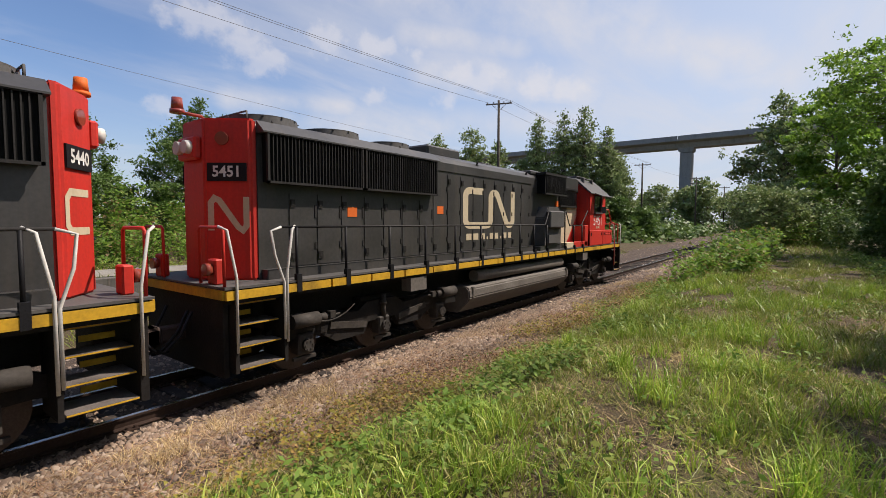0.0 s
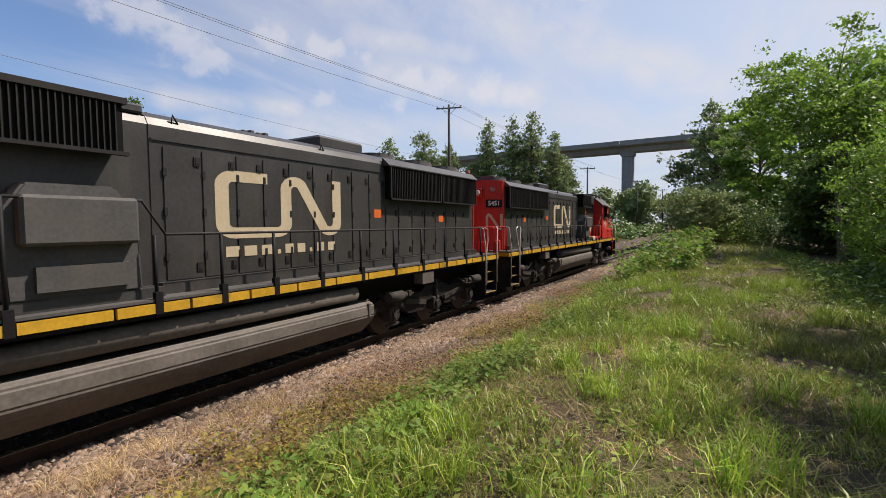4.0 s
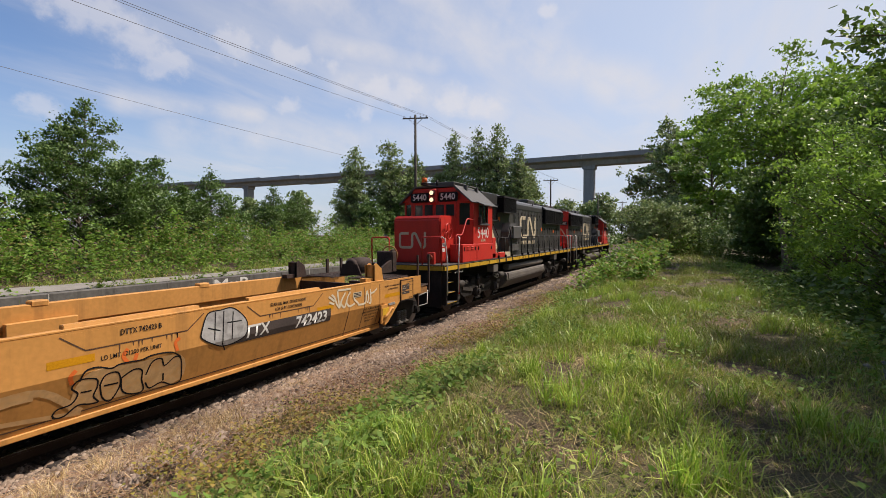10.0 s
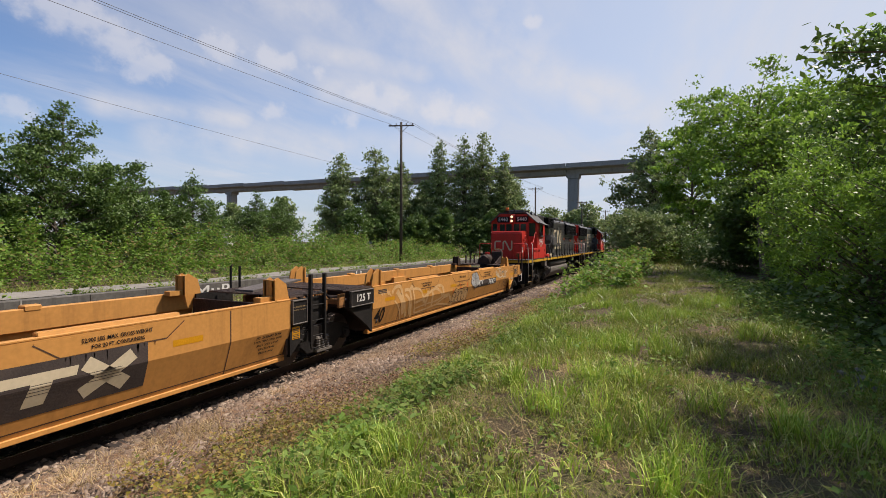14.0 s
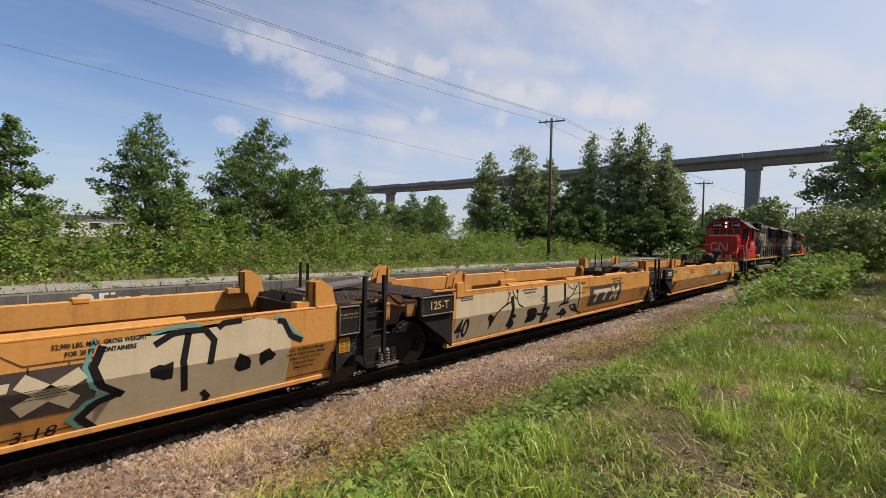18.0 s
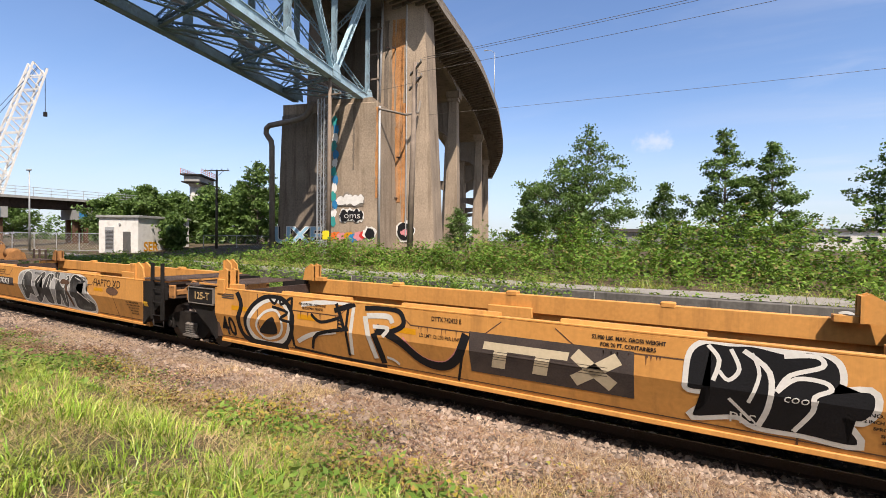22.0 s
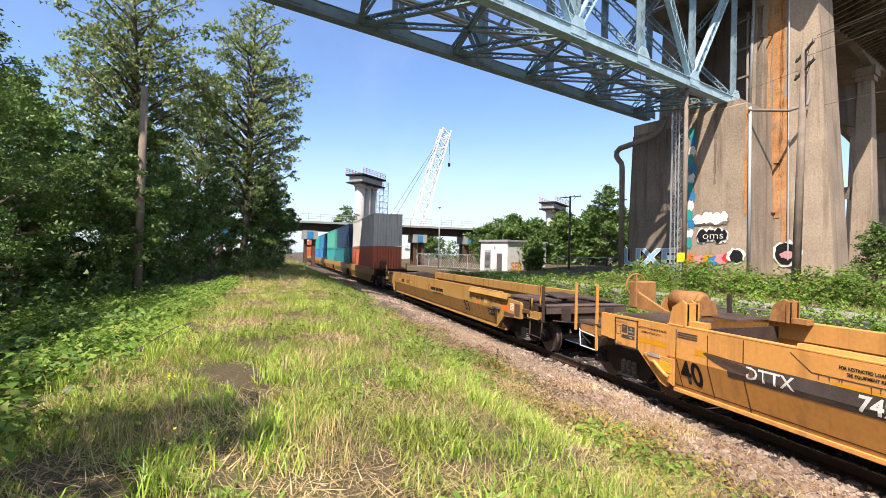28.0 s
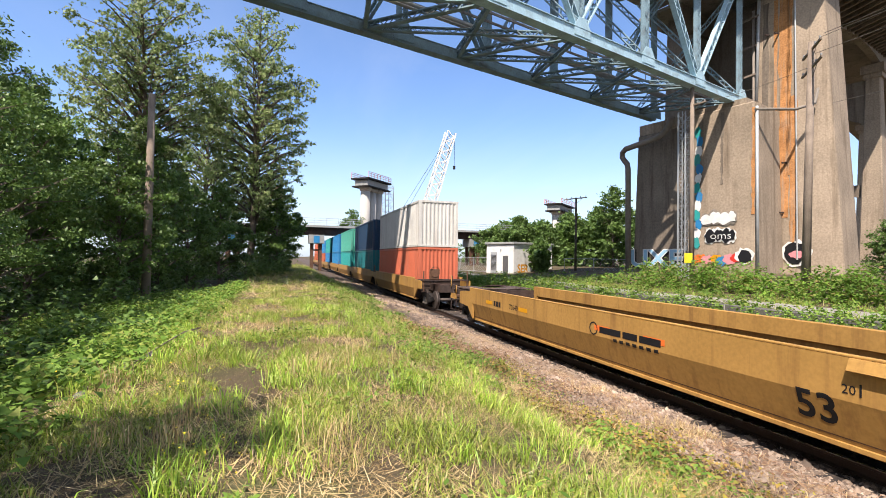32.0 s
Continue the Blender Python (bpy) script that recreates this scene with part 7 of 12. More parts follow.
lettered("black_scrawl", "3.18", 0.2, x0 + 8.2, 0.46, M_INK, t, 0.012, wide=1.2, lean=0.2)
lettered("white_scrawl", "NO VGR. runs", 0.2, x0 + 5.05, 1.42, M_WHITE, t, 0.018, lean=0.2)
bm = bmesh.new()
stroke(bm, [(x0 + 6.8, 1.15), (x0 + 7.1, 1.22), (x0 + 6.95, 1.05), (x0 + 7.3, 1.2), (x0 + 7.5, 0.98), (x0 + 7.4, 1.25), (x0 + 7.8, 1.1)], 0.03)
sprayed("black_scrawl", bm, M_INK, t, 0.016)

# fourth platform: black letters and a black figure
t, x0, x1, a, b = intermediate_unit("E", JE, JD, "yellow well car with black and silver graffiti letters")
car_truck(t, b)
sprayline(t, x0, "graffiti_outline", M_WHITE, 0.006, 0.16, ((1.07, 0.84), (1.39, 1.25), (1.84, 1.47), (2.29, 1.4), (2.48, 1.07), (2.25, 0.64), (1.79, 0.44), (1.26, 0.51)))
sprayline(t, x0, "graffiti_outline", M_INK, 0.009, 0.1, ((1.0, 0.83), (1.32, 1.28), (1.83, 1.51), (2.32, 1.44), (2.54, 1.07), (2.26, 0.58), (1.77, 0.38), (1.18, 0.45)))
sprayline(t, x0, "graffiti_line", M_WHITE, 0.009, 0.06, ((1.36, 0.81), (1.65, 1.14), (2.03, 1.23), (2.21, 0.99), (2.04, 0.7), (1.58, 0.58)))
sprayline(t, x0, "graffiti_mark", M_INK, 0.012, 0, ((1.43, 0.71), (1.93, 1.09), (1.99, 0.73)))
sprayline(t, x0, "graffiti_line", M_INK, 0.01, -0.13, ((0.78, 1.53), (0.93, 1.25), (0.79, 0.83), (1.01, 0.47), (2.23, 0.45)))
sprayline(t, x0, "graffiti_line", M_INK, 0.01, -0.06, ((1.8, 1.51), (2.0, 1.37), (2.14, 1.54), (2.2, 1.37), (2.49, 1.53)))
sprayline(t, x0, "graffiti_line", M_INK, 0.011, -0.06, ((1.93, 1.3), (2.38, 1.22), (2.17, 1.07), (2.5, 1.03)))
sprayline(t, x0, "graffiti_line", M_WHITE, 0.008, -0.1, ((2.78, 1.42), (3.66, 1.54), (4.15, 1.51)))
sprayline(t, x0, "graffiti_line", M_WHITE, 0.008, -0.09, ((2.57, 0.63), (3.01, 0.83), (3.69, 0.97)))
sprayline(t, x0, "graffiti_line", M_WHITE, 0.009, -0.08, ((4.14, 1.48), (4.07, 1.04), (4.0, 0.55)))
sprayline(t, x0, "graffiti_line", M_INK, 0.011, -0.07, ((2.52, 1.54), (2.43, 0.51)))
sprayline(t, x0, "graffiti_line", M_INK, 0.011, -0.06, ((3.05, 1.25), (3.32, 1.12), (3.86, 1.27)))
sprayline(t, x0, "graffiti_line", M_INK, 0.011, -0.08, ((3.71, 1.51), (3.82, 1.27), (3.91, 1.03)))
sprayline(t, x0, "graffiti_line", M_INK, 0.011, -0.07, ((4.01, 1.06), (3.18, 0.86), (2.96, 0.53)))
sprayline(t, x0, "graffiti_line", M_INK, 0.011, -0.06, ((4.02, 1.5), (3.96, 1.1), (3.93, 0.52)))
sprayline(t, x0, "graffiti_line", M_INK, 0.01, -0.1, ((3.66, 1.37), (4.0, 1.48), (4.18, 1.54)))
sprayline(t, x0, "graffiti_line", M_WHITE, 0.012, -0.11, ((4.41, 1.34), (4.46, 1.09), (4.58, 0.56)))
sprayline(t, x0, "graffiti_line", M_WHITE, 0.012, -0.1, ((4.45, 1.35), (4.92, 1.38), (5.02, 1.27)))
sprayline(t, x0, "graffiti_line", M_WHITE, 0.012, -0.07, ((4.59, 1.17), (4.92, 1.17), (4.8, 1.01)))
sprayline(t, x0, "graffiti_line", M_INK, 0.011, -0.09, ((4.41, 1.48), (4.91, 1.52), (5.19, 1.47), (5.25, 1.26), (4.96, 1.11), (4.63, 1.07)))
sprayline(t, x0, "graffiti_line", M_INK, 0.011, -0.13, ((4.61, 1.05), (4.68, 0.79), (4.75, 0.49)))
sprayline(t, x0, "graffiti_line", M_INK, 0.01, -0.15, ((4.67, 1.16), (5.16, 0.97), (5.58, 0.68), (6.0, 0.63), (6.31, 0.85), (6.47, 1.24)))
sprayline(t, x0, "graffiti_line", M_PINK, 0.009, -0.03, ((5.24, 1.05), (5.59, 0.75), (6.01, 0.71), (6.27, 0.93), (6.43, 1.23)))
sprayline(t, x0, "graffiti_line", M_INK, 0.011, -0.045, ((6.48, 1.22), (6.26, 0.42)))
sprayline(t, x0, "graffiti_line", M_INK, 0.009, -0.05, ((2.43, 0.49), (3.64, 0.44), (4.79, 0.43)))
sprayline(t, x0, "graffiti_line", M_WHITE, 0.012, -0.05, ((4.83, 0.62), (4.98, 0.59), (5.09, 0.52)))
logo_panel(t, x0 + 7.75, 0.97, 2.45, 0.66)
sprayline(t, x0, "graffiti_outline", M_WHITE, 0.008, 0.13, ((9.61, 1.03), (9.65, 1.37), (9.8, 1.51), (10.04, 1.51), (10.29, 1.53), (10.62, 1.48), (10.83, 1.53), (11.04, 1.44), (11.08, 1.23), (10.99, 1.1), (11.33, 1.17), (11.37, 1.0), (11.28, 0.84), (11.11, 0.83), (11.27, 0.54), (10.79, 0.56), (10.34, 0.56), (10.13, 0.66), (9.68, 0.55), (9.78, 0.7), (9.85, 0.92), (9.63, 0.93)))
sprayline(t, x0, "graffiti_fill", M_INK, 0.011, 0, ((9.61, 1.03), (9.65, 1.37), (9.8, 1.51), (10.04, 1.51), (10.29, 1.53), (10.62, 1.48), (10.83, 1.53), (11.04, 1.44), (11.08, 1.23), (10.99, 1.1), (11.33, 1.17), (11.37, 1.0), (11.28, 0.84), (11.11, 0.83), (11.27, 0.54), (10.79, 0.56), (10.34, 0.56), (10.13, 0.66), (9.68, 0.55), (9.78, 0.7), (9.85, 0.92), (9.63, 0.93)))
sprayline(t, x0, "graffiti_line", M_WHITE, 0.014, -0.05, ((9.82, 1.5), (9.94, 1.33), (9.88, 1.07)))
sprayline(t, x0, "graffiti_line", M_WHITE, 0.014, -0.045, ((10.06, 1.48), (10.15, 1.25), (10.04, 1.1), (9.94, 1.2)))
sprayline(t, x0, "graffiti_line", M_WHITE, 0.014, -0.06, ((10.19, 1.48), (10.45, 1.25), (10.45, 0.85), (10.36, 0.56)))
sprayline(t, x0, "graffiti_line", M_WHITE, 0.014, -0.04, ((10.27, 1.46), (10.35, 1.21), (10.25, 0.85)))
sprayline(t, x0, "graffiti_line", M_WHITE, 0.014, -0.05, ((10.58, 1.46), (10.87, 1.5), (10.93, 1.39), (10.64, 1.25), (10.52, 1.04)))
sprayline(t, x0, "graffiti_line", M_WHITE, 0.014, -0.05, ((10.52, 1.04), (10.7, 1.22), (10.95, 1.22), (11.01, 1.14), (10.87, 1.04), (10.86, 0.86), (10.7, 0.57)))
sprayline(t, x0, "graffiti_line", M_WHITE, 0.014, -0.04, ((10.05, 0.87), (10.29, 0.62)))
lettered("white_tag", "PLS", 0.2, x0 + 10.2, 0.62, M_WHITE, t, 0.018)
lettered("white_tag", "coou", 0.16, x0 + 10.75, 0.98, M_WHITE, t, 0.018, lean=0.2)

# fifth platform: grey and black letters, other hand wheel
t, x0, x1, a, b = end_unit(JA, JE, False, "yellow well car with grey graffiti and brake wheel")
car_truck(t, b)
bm = bmesh.new()
rect(bm, x0 + 1.25, x0 + 4.2, 0.90, 1.18)
sprayed("number_band", bm, M_BROWN, t, 0.006)
lettered("car_number", "742423", 0.29, x0 + 3.45, 1.03, M_WHITE, t, 0.012, wide=0.95, bold=0.008, lean=0.1)
sprayline(t, x0, "rust_mark", M_RUSTDK, 0.0145, 0, ((0.84, 1.17), (1.25, 1.15), (1.60, 1.12), (1.56, 1.02), (1.2, 1.08)))
sprayline(t, x0, "rust_mark", M_RUST, 0.010, 0, ((0.80, 1.20), (1.2, 1.19), (1.62, 1.15), (1.66, 0.96), (1.3, 1.0), (0.95, 1.10)))
lettered("car_mark", "DTTX", 0.27, x0 + 1.92, 1.04, M_WHITE, t, 0.012, wide=1.0, bold=0.004)
sprayline(t, x0, "graffiti_halo", M_WHITE, 0.006, 0.1, ((4.75, 1.28), (5.51, 1.5), (6.6, 1.54), (7.29, 1.54), (7.9, 1.54), (8.53, 1.54), (8.93, 1.54), (9.56, 1.43), (9.62, 1.28), (9.58, 1.09), (9.97, 0.77), (9.84, 0.46), (9.24, 0.44), (8.48, 0.46), (7.14, 0.49), (5.27, 0.37), (4.72, 0.58)))
sprayline(t, x0, "graffiti_fill", M_SILVER, 0.008, 0, ((4.75, 1.28), (5.51, 1.5), (6.6, 1.54), (7.29, 1.54), (7.9, 1.54), (8.53, 1.54), (8.93, 1.54), (9.56, 1.43), (9.62, 1.28), (9.58, 1.09), (9.97, 0.77), (9.84, 0.46), (9.24, 0.44), (8.48, 0.46), (7.14, 0.49), (5.27, 0.37), (4.72, 0.58)))
sprayline(t, x0, "graffiti_letter", M_CHAR, 0.011, 0, ((4.87, 0.56), (4.97, 1.07), (5.36, 1.44), (5.8, 1.4), (5.69, 0.95), (5.75, 0.64), (5.41, 0.71), (5.09, 0.51)))
sprayline(t, x0, "graffiti_line", M_WHITE, 0.0095, 0.06, ((4.87, 0.56), (4.97, 1.07), (5.36, 1.44), (5.8, 1.4), (5.69, 0.95), (5.75, 0.64), (5.41, 0.71), (5.09, 0.51)))
sprayline(t, x0, "graffiti_letter", M_CHAR, 0.011, 0, ((6.02, 1.14), (6.72, 1.49), (6.84, 1.39), (6.36, 1.06), (6.63, 0.85), (6.02, 0.44), (5.81, 0.6), (6.29, 0.79)))
sprayline(t, x0, "graffiti_line", M_WHITE, 0.0095, 0.06, ((6.02, 1.14), (6.72, 1.49), (6.84, 1.39), (6.36, 1.06), (6.63, 0.85), (6.02, 0.44), (5.81, 0.6), (6.29, 0.79)))
sprayline(t, x0, "graffiti_letter", M_CHAR, 0.011, 0, ((6.79, 1.22), (7.13, 1.45), (7.46, 1.42), (7.09, 1.02), (7.15, 0.53), (6.68, 0.5), (6.54, 0.8)))
sprayline(t, x0, "graffiti_line", M_WHITE, 0.0095, 0.06, ((6.79, 1.22), (7.13, 1.45), (7.46, 1.42), (7.09, 1.02), (7.15, 0.53), (6.68, 0.5), (6.54, 0.8)))
sprayline(t, x0, "graffiti_letter", M_CHAR, 0.011, 0, ((7.56, 1.51), (7.9, 1.53), (7.81, 1.31), (8.1, 1.07), (8.28, 1.28), (8.36, 1.43), (8.53, 1.43), (8.32, 0.97), (8.1, 0.49), (7.82, 0.52), (7.84, 0.9), (7.58, 0.53), (7.27, 0.54), (7.62, 1.08)))
sprayline(t, x0, "graffiti_line", M_WHITE, 0.0095, 0.06, ((7.56, 1.51), (7.9, 1.53), (7.81, 1.31), (8.1, 1.07), (8.28, 1.28), (8.36, 1.43), (8.53, 1.43), (8.32, 0.97), (8.1, 0.49), (7.82, 0.52), (7.84, 0.9), (7.58, 0.53), (7.27, 0.54), (7.62, 1.08)))
sprayline(t, x0, "graffiti_letter", M_CHAR, 0.011, 0, ((8.54, 1.05), (8.61, 1.34), (8.93, 1.52), (9.48, 1.37), (9.3, 1.24), (9.08, 1.26), (8.97, 1.08), (9.34, 0.87), (9.65, 0.8), (9.9, 0.68), (9.77, 0.48), (8.95, 0.45), (8.66, 0.54), (8.8, 0.77), (8.5, 0.83)))
sprayline(t, x0, "graffiti_line", M_WHITE, 0.0095, 0.06, ((8.54, 1.05), (8.61, 1.34), (8.93, 1.52), (9.48, 1.37), (9.3, 1.24), (9.08, 1.26), (8.97, 1.08), (9.34, 0.87), (9.65, 0.8), (9.9, 0.68), (9.77, 0.48), (8.95, 0.45), (8.66, 0.54), (8.8, 0.77), (8.5, 0.83)))
sprayline(t, x0, "graffiti_line", M_WHITE, 0.0135, -0.035, ((5.15, 1.19), (5.14, 0.81)))
sprayline(t, x0, "graffiti_line", M_WHITE, 0.0135, -0.035, ((6.6, 1.4), (6.23, 1.13)))
sprayline(t, x0, "graffiti_line", M_WHITE, 0.0135, -0.035, ((7.16, 1.4), (6.91, 1.03)))
sprayline(t, x0, "graffiti_line", M_WHITE, 0.0135, -0.035, ((7.71, 1.48), (7.67, 1.17)))
sprayline(t, x0, "graffiti_line", M_WHITE, 0.0135, -0.035, ((8.19, 1.05), (8.03, 0.57)))
sprayline(t, x0, "graffiti_line", M_WHITE, 0.0135, -0.035, ((8.89, 1.45), (9.29, 1.35)))
sprayline(t, x0, "graffiti_line", M_WHITE, 0.0135, -0.035, ((9.03, 1.02), (9.64, 0.73)))
sprayline(t, x0, "graffiti_line", M_WHITE, 0.0135, -0.035, ((7.29, 1.54), (7.09, 0.49)))
sprayline(t, x0, "graffiti_line", M_WHITE, 0.0135, -0.035, ((7.46, 1.36), (8.1, 1.28), (8.45, 1.41)))
sprayline(t, x0, "rust_mark", M_RUST, 0.0145, 0, ((8.09, 1.35), (8.53, 1.29), (8.45, 1.2), (7.91, 1.2)))
sprayline(t, x0, "rust_mark", M_RUST, 0.0145, 0, ((8.32, 1.15), (8.52, 0.63), (8.41, 0.52), (8.24, 1.06)))
lettered("black_scrawl", "HAPTO XD", 0.3, x0 + 10.8, 1.36, M_INK, t, 0.013, lean=0.2)
bm = bmesh.new()
blob(bm, x0 + 11.1, 1.17, 0.34, 0.11, seed=41)
sprayed("rust_patch", bm, M_RUST, t, 0.007)


def long_well_car():
    """Stand-alone well car, weathered ochre, empty."""
    t = thing("well_car", "weathered ochre long well car, empty, with figures", "rail car", "well cars of the train")
    a, b = -10.9, 10.9
    x0, x1 = a + 2.9, b - 3.1
    well_body(t, x0, x1, M_FEC)
    for e, d in ((x1, 1), (x0, -1)):
        end = d * 10.35
        c = end - d * 1.6
        pts = [(e - d * 0.3, TOP_Z - 0.08), (e, 1.44), (end - d * 1.28, 1.37), (end - d * 1.22, 1.30), (end - d * 1.2, 0.88), (e + d * 0.2, 0.82), (e - d * 0.22, 0.45), (e - d * 0.3, 0.4)]
        for y0, y1 in ((-1.495, -1.42), (1.32, 1.40)):
            bm = bmesh.new()
            prism(bm, pts, y0, y1, "y")
            part("end_plate", bm, M_FEC, t)
        bm = bmesh.new()
        box(bm, *sorted((e, end - d * 0.05)), -0.32, 0.32, 0.82, 1.14)
        part("centre_sill", bm, M_RUSTDK, t)
        bm = bmesh.new()
        box(bm, *sorted((c - 0.2, c + 0.2)), -1.35, 1.3, 0.98, 1.2)
        part("bolster", bm, M_RUSTDK, t)
        for y in (-1.36, -0.62, 0.6, 1.28):
            bm = bmesh.new()
            box(bm, *sorted((e, end - d * 0.5)), y - 0.05, y + 0.05, 1.2, 1.42)
            part("frame_beam", bm, M_RUSTDK, t)
        for f, z in ((0.45, 1.30), (1.25, 1.3), (1.9, 1.3)):
            bm = bmesh.new()
            box(bm, *sorted((e + d * f, e + d * (f + 0.1))), -1.36, 1.28, z, z + 0.1)
            part("cross_beam", bm, M_RUSTDK, t)
        for y0, y1 in ((-1.40, -0.55), (0.62, 1.32)):
            bm = bmesh.new()
            grating(bm, *sorted((e + d * 0.1, end - d * 0.52)), y0, y1, 1.52, 0.06)
            part("end_grating", bm, M_GRATE2, t, "dark rusty open grating")
        bm = bmesh.new()
        box(bm, *sorted((e + d * 0.05, e + d * 0.75)), -0.5, 0.55, 1.49, 1.52)
        part("centre_plate", bm, M_GRATE2, t)
        bm = bmesh.new()
        box(bm, *sorted((end - d * 0.5, end - d * 0.0)), -1.36, 1.32, 1.36, 1.40)
        box(bm, *sorted((end - d * 0.05, end)), -1.36, 1.32, 1.18, 1.38)
        part("end_platform", bm, M_GRATE2, t, "plain brown steel end platform")
        for y in (-0.75, 0.7):
            bm = bmesh.new()
            box(bm, *sorted((end - d * 0.0, end + d * 0.05)), y - 0.14, y + 0.14, 0.98, 1.34)
            part("buffer_plate", bm, M_RUSTDK, t)
        bm = bmesh.new()
        prism(bm, [(e + d * 0.65, 1.60), (e + d * 1.5, 1.50), (e + d * 1.5, 1.53), (e + d * 0.65, 1.64)], -0.34, 0.4, "y")
        part("draft_cover", bm, M_RUSTDK, t, "tilted dark steel cover plate")
        bm = bmesh.new()
        tube(bm, (e + d * 0.9, -0.5, 1.30), (end - d * 0.6, -0.5, 1.30), 0.035, 6)
        part("brake_pipe", bm, M_RUST, t)
        bm = bmesh.new()
        box(bm, *sorted((end - d * 0.2, end + d * 0.8)), -0.13, 0.13, 0.78, 1.02, 0.03)
        part("coupler", bm, M_RUSTDK, t)
        bm = bmesh.new()
        pipe(bm, [(end + d * 0.05, -1.2, 1.0), (end + d * 0.22, -0.9, 0.98), (end + d * 0.25, -0.3, 0.95), (end + d * 0.2, -0.2, 1.0)], 0.02, 6)
        part("uncoupling_lever", bm, M_RUSTDK, t)
        bm = bmesh.new()
        pipe(bm, [(end + d * 0.02, -0.35, 0.95), (end + d * 0.25, -0.36, 0.6), (end + d * 0.55, -0.3, 0.42)], 0.03, 6)
        part("air_hose", bm, M_INK, t)
        # grab irons, corner post and steps
        bm = bmesh.new()
        pipe(bm, [(end - d * 0.74, -1.47, 1.2), (end - d * 0.74, -1.47, 1.56), (end - d * 0.62, -1.47, 1.56), (end - d * 0.62, -1.47, 1.2)], 0.02, 6)
        part("grab_iron", bm, M_FEC, t, "yellow grab iron")
        bm = bmesh.new()
        box(bm, end - d * 0.04 - 0.035, end - d * 0.04 + 0.035, -1.48, -1.42, 0.95, 1.95)
        po = part("corner_post", bm, M_RUSTDK, t)
        bm = bmesh.new()
        pipe(bm, [(end - d * 0.08, -1.5, 1.45), (end - d * 0.13, -1.5, 1.5), (end - d * 0.13, -1.5, 1.93), (end - d * 0.04, -1.5, 1.96)], 0.018, 6)
        part("grab_iron", bm, M_FEC, po)
        bm = bmesh.new()
        box(bm, *sorted((end - d * 0.72, end - d * 0.06)), -1.48, -1.42, 1.0, 1.2)
        part("corner_plate", bm, M_FEC, t)
        bm = bmesh.new()
        pipe(bm, [(end - d * 0.8, -1.5, 1.08), (end - d * 0.76, -1.52, 1.0), (end - d * 0.16, -1.52, 1.0), (end - d * 0.1, -1.5, 1.08)], 0.018, 6)
        part("step_rail", bm, M_FEC, t)
        bm = bmesh.new()
        pipe(bm, [(end - d * 0.72, -1.46, 1.0), (end - d * 0.7, -1.48, 0.52), (end - d * 0.08, -1.48, 0.5), (end - d * 0.06, -1.46, 1.0)], 0.02, 6)
        part("stirrup_step", bm, M_RUSTDK, t)
        bm = bmesh.new()
        p0, p1 = sorted((end - d * 1.2, end - d * 0.74))
        for k in range(-3, 8):
            for q in (-1, 1):
                z0, z1 = (1.18, 1.46) if q > 0 else (1.46, 1.18)
                u0, u1 = p0 + 0.07 * k, p0 + 0.07 * k + 0.24
                f0, f1 = max(0.0, (p0 - u0) / (u1 - u0)), min(1.0, (p1 - u0) / (u1 - u0))
                if f1 > f0:
                    tube(bm, (u0 + (u1 - u0) * f0, -1.36, z0 + (z1 - z0) * f0), (u0 + (u1 - u0) * f1, -1.36, z0 + (z1 - z0) * f1), 0.011, 4)
        tagged(part("mesh_guard", bm, M_RUSTDK, t, "dark diamond mesh guard"), kind="stuff")
        bm = bmesh.new()
        box(bm, *sorted((end - d * 1.2, end - d * 0.62)), -1.47, -1.40, 1.08, 1.20, 0.01)
        part("side_rail", bm, M_RUST, t, "rust streaked side rail")
        car_truck(t, c, r=0.42, spread=1.8)
    bm = bmesh.new()
    prism(bm, [(-1.42, 1.56), (-1.53, 1.55), (-1.60, 1.40), (-1.55, 1.38), (-1.50, 1.47), (-1.42, 1.47)], 5.15, 8.3, "x")
    part("guide_rail", bm, M_FEC, t)
    L = x1 - x0
    for f in (0.12, 0.28, 0.52, 0.62):
        bm = bmesh.new()
        rect(bm, x0 + L * f - 0.28, x0 + L * f + 0.28, 1.12, 1.24)
        sprayed("reflective_strip", bm, M_ORANGE if f > 0.4 else M_TAPE, t, 0.012)
    lettered("stencilled_marking", "53", 0.56, 4.71, 0.79, M_INK, t, 0.012, bold=0.01)
    lettered("car_number", "70649", 0.24, x0 + L * 0.24, 1.18, M_INK, t, 0.014)
    bm = bmesh.new()
    for k in range(3):
        rect(bm, x0 + L * 0.145 + 0.2 * k, x0 + L * 0.145 + 0.15 + 0.2 * k, 1.09, 1.27)
    sprayed("lettering_bar", bm, M_INK, t, 0.014)
    bm = bmesh.new()
    stroke(bm, arc(x0 + L * 0.50, 1.15, 0.14, 0, 360, 12), 0.03)
    for k, (s, w) in enumerate(((0.22, 0.72), (1.0, 0.44), (1.5, 0.58))):
        rect(bm, x0 + L * 0.50 + s, x0 + L * 0.50 + s + w, 1.08, 1.22)
    for k in range(7):
        rect(bm, x0 + L * 0.5 + 0.7 + 0.2 * k, x0 + L * 0.5 + 0.82 + 0.2 * k, 0.95, 1.02)
    sprayed("lettering_bar", bm, M_INK, t, 0.014)
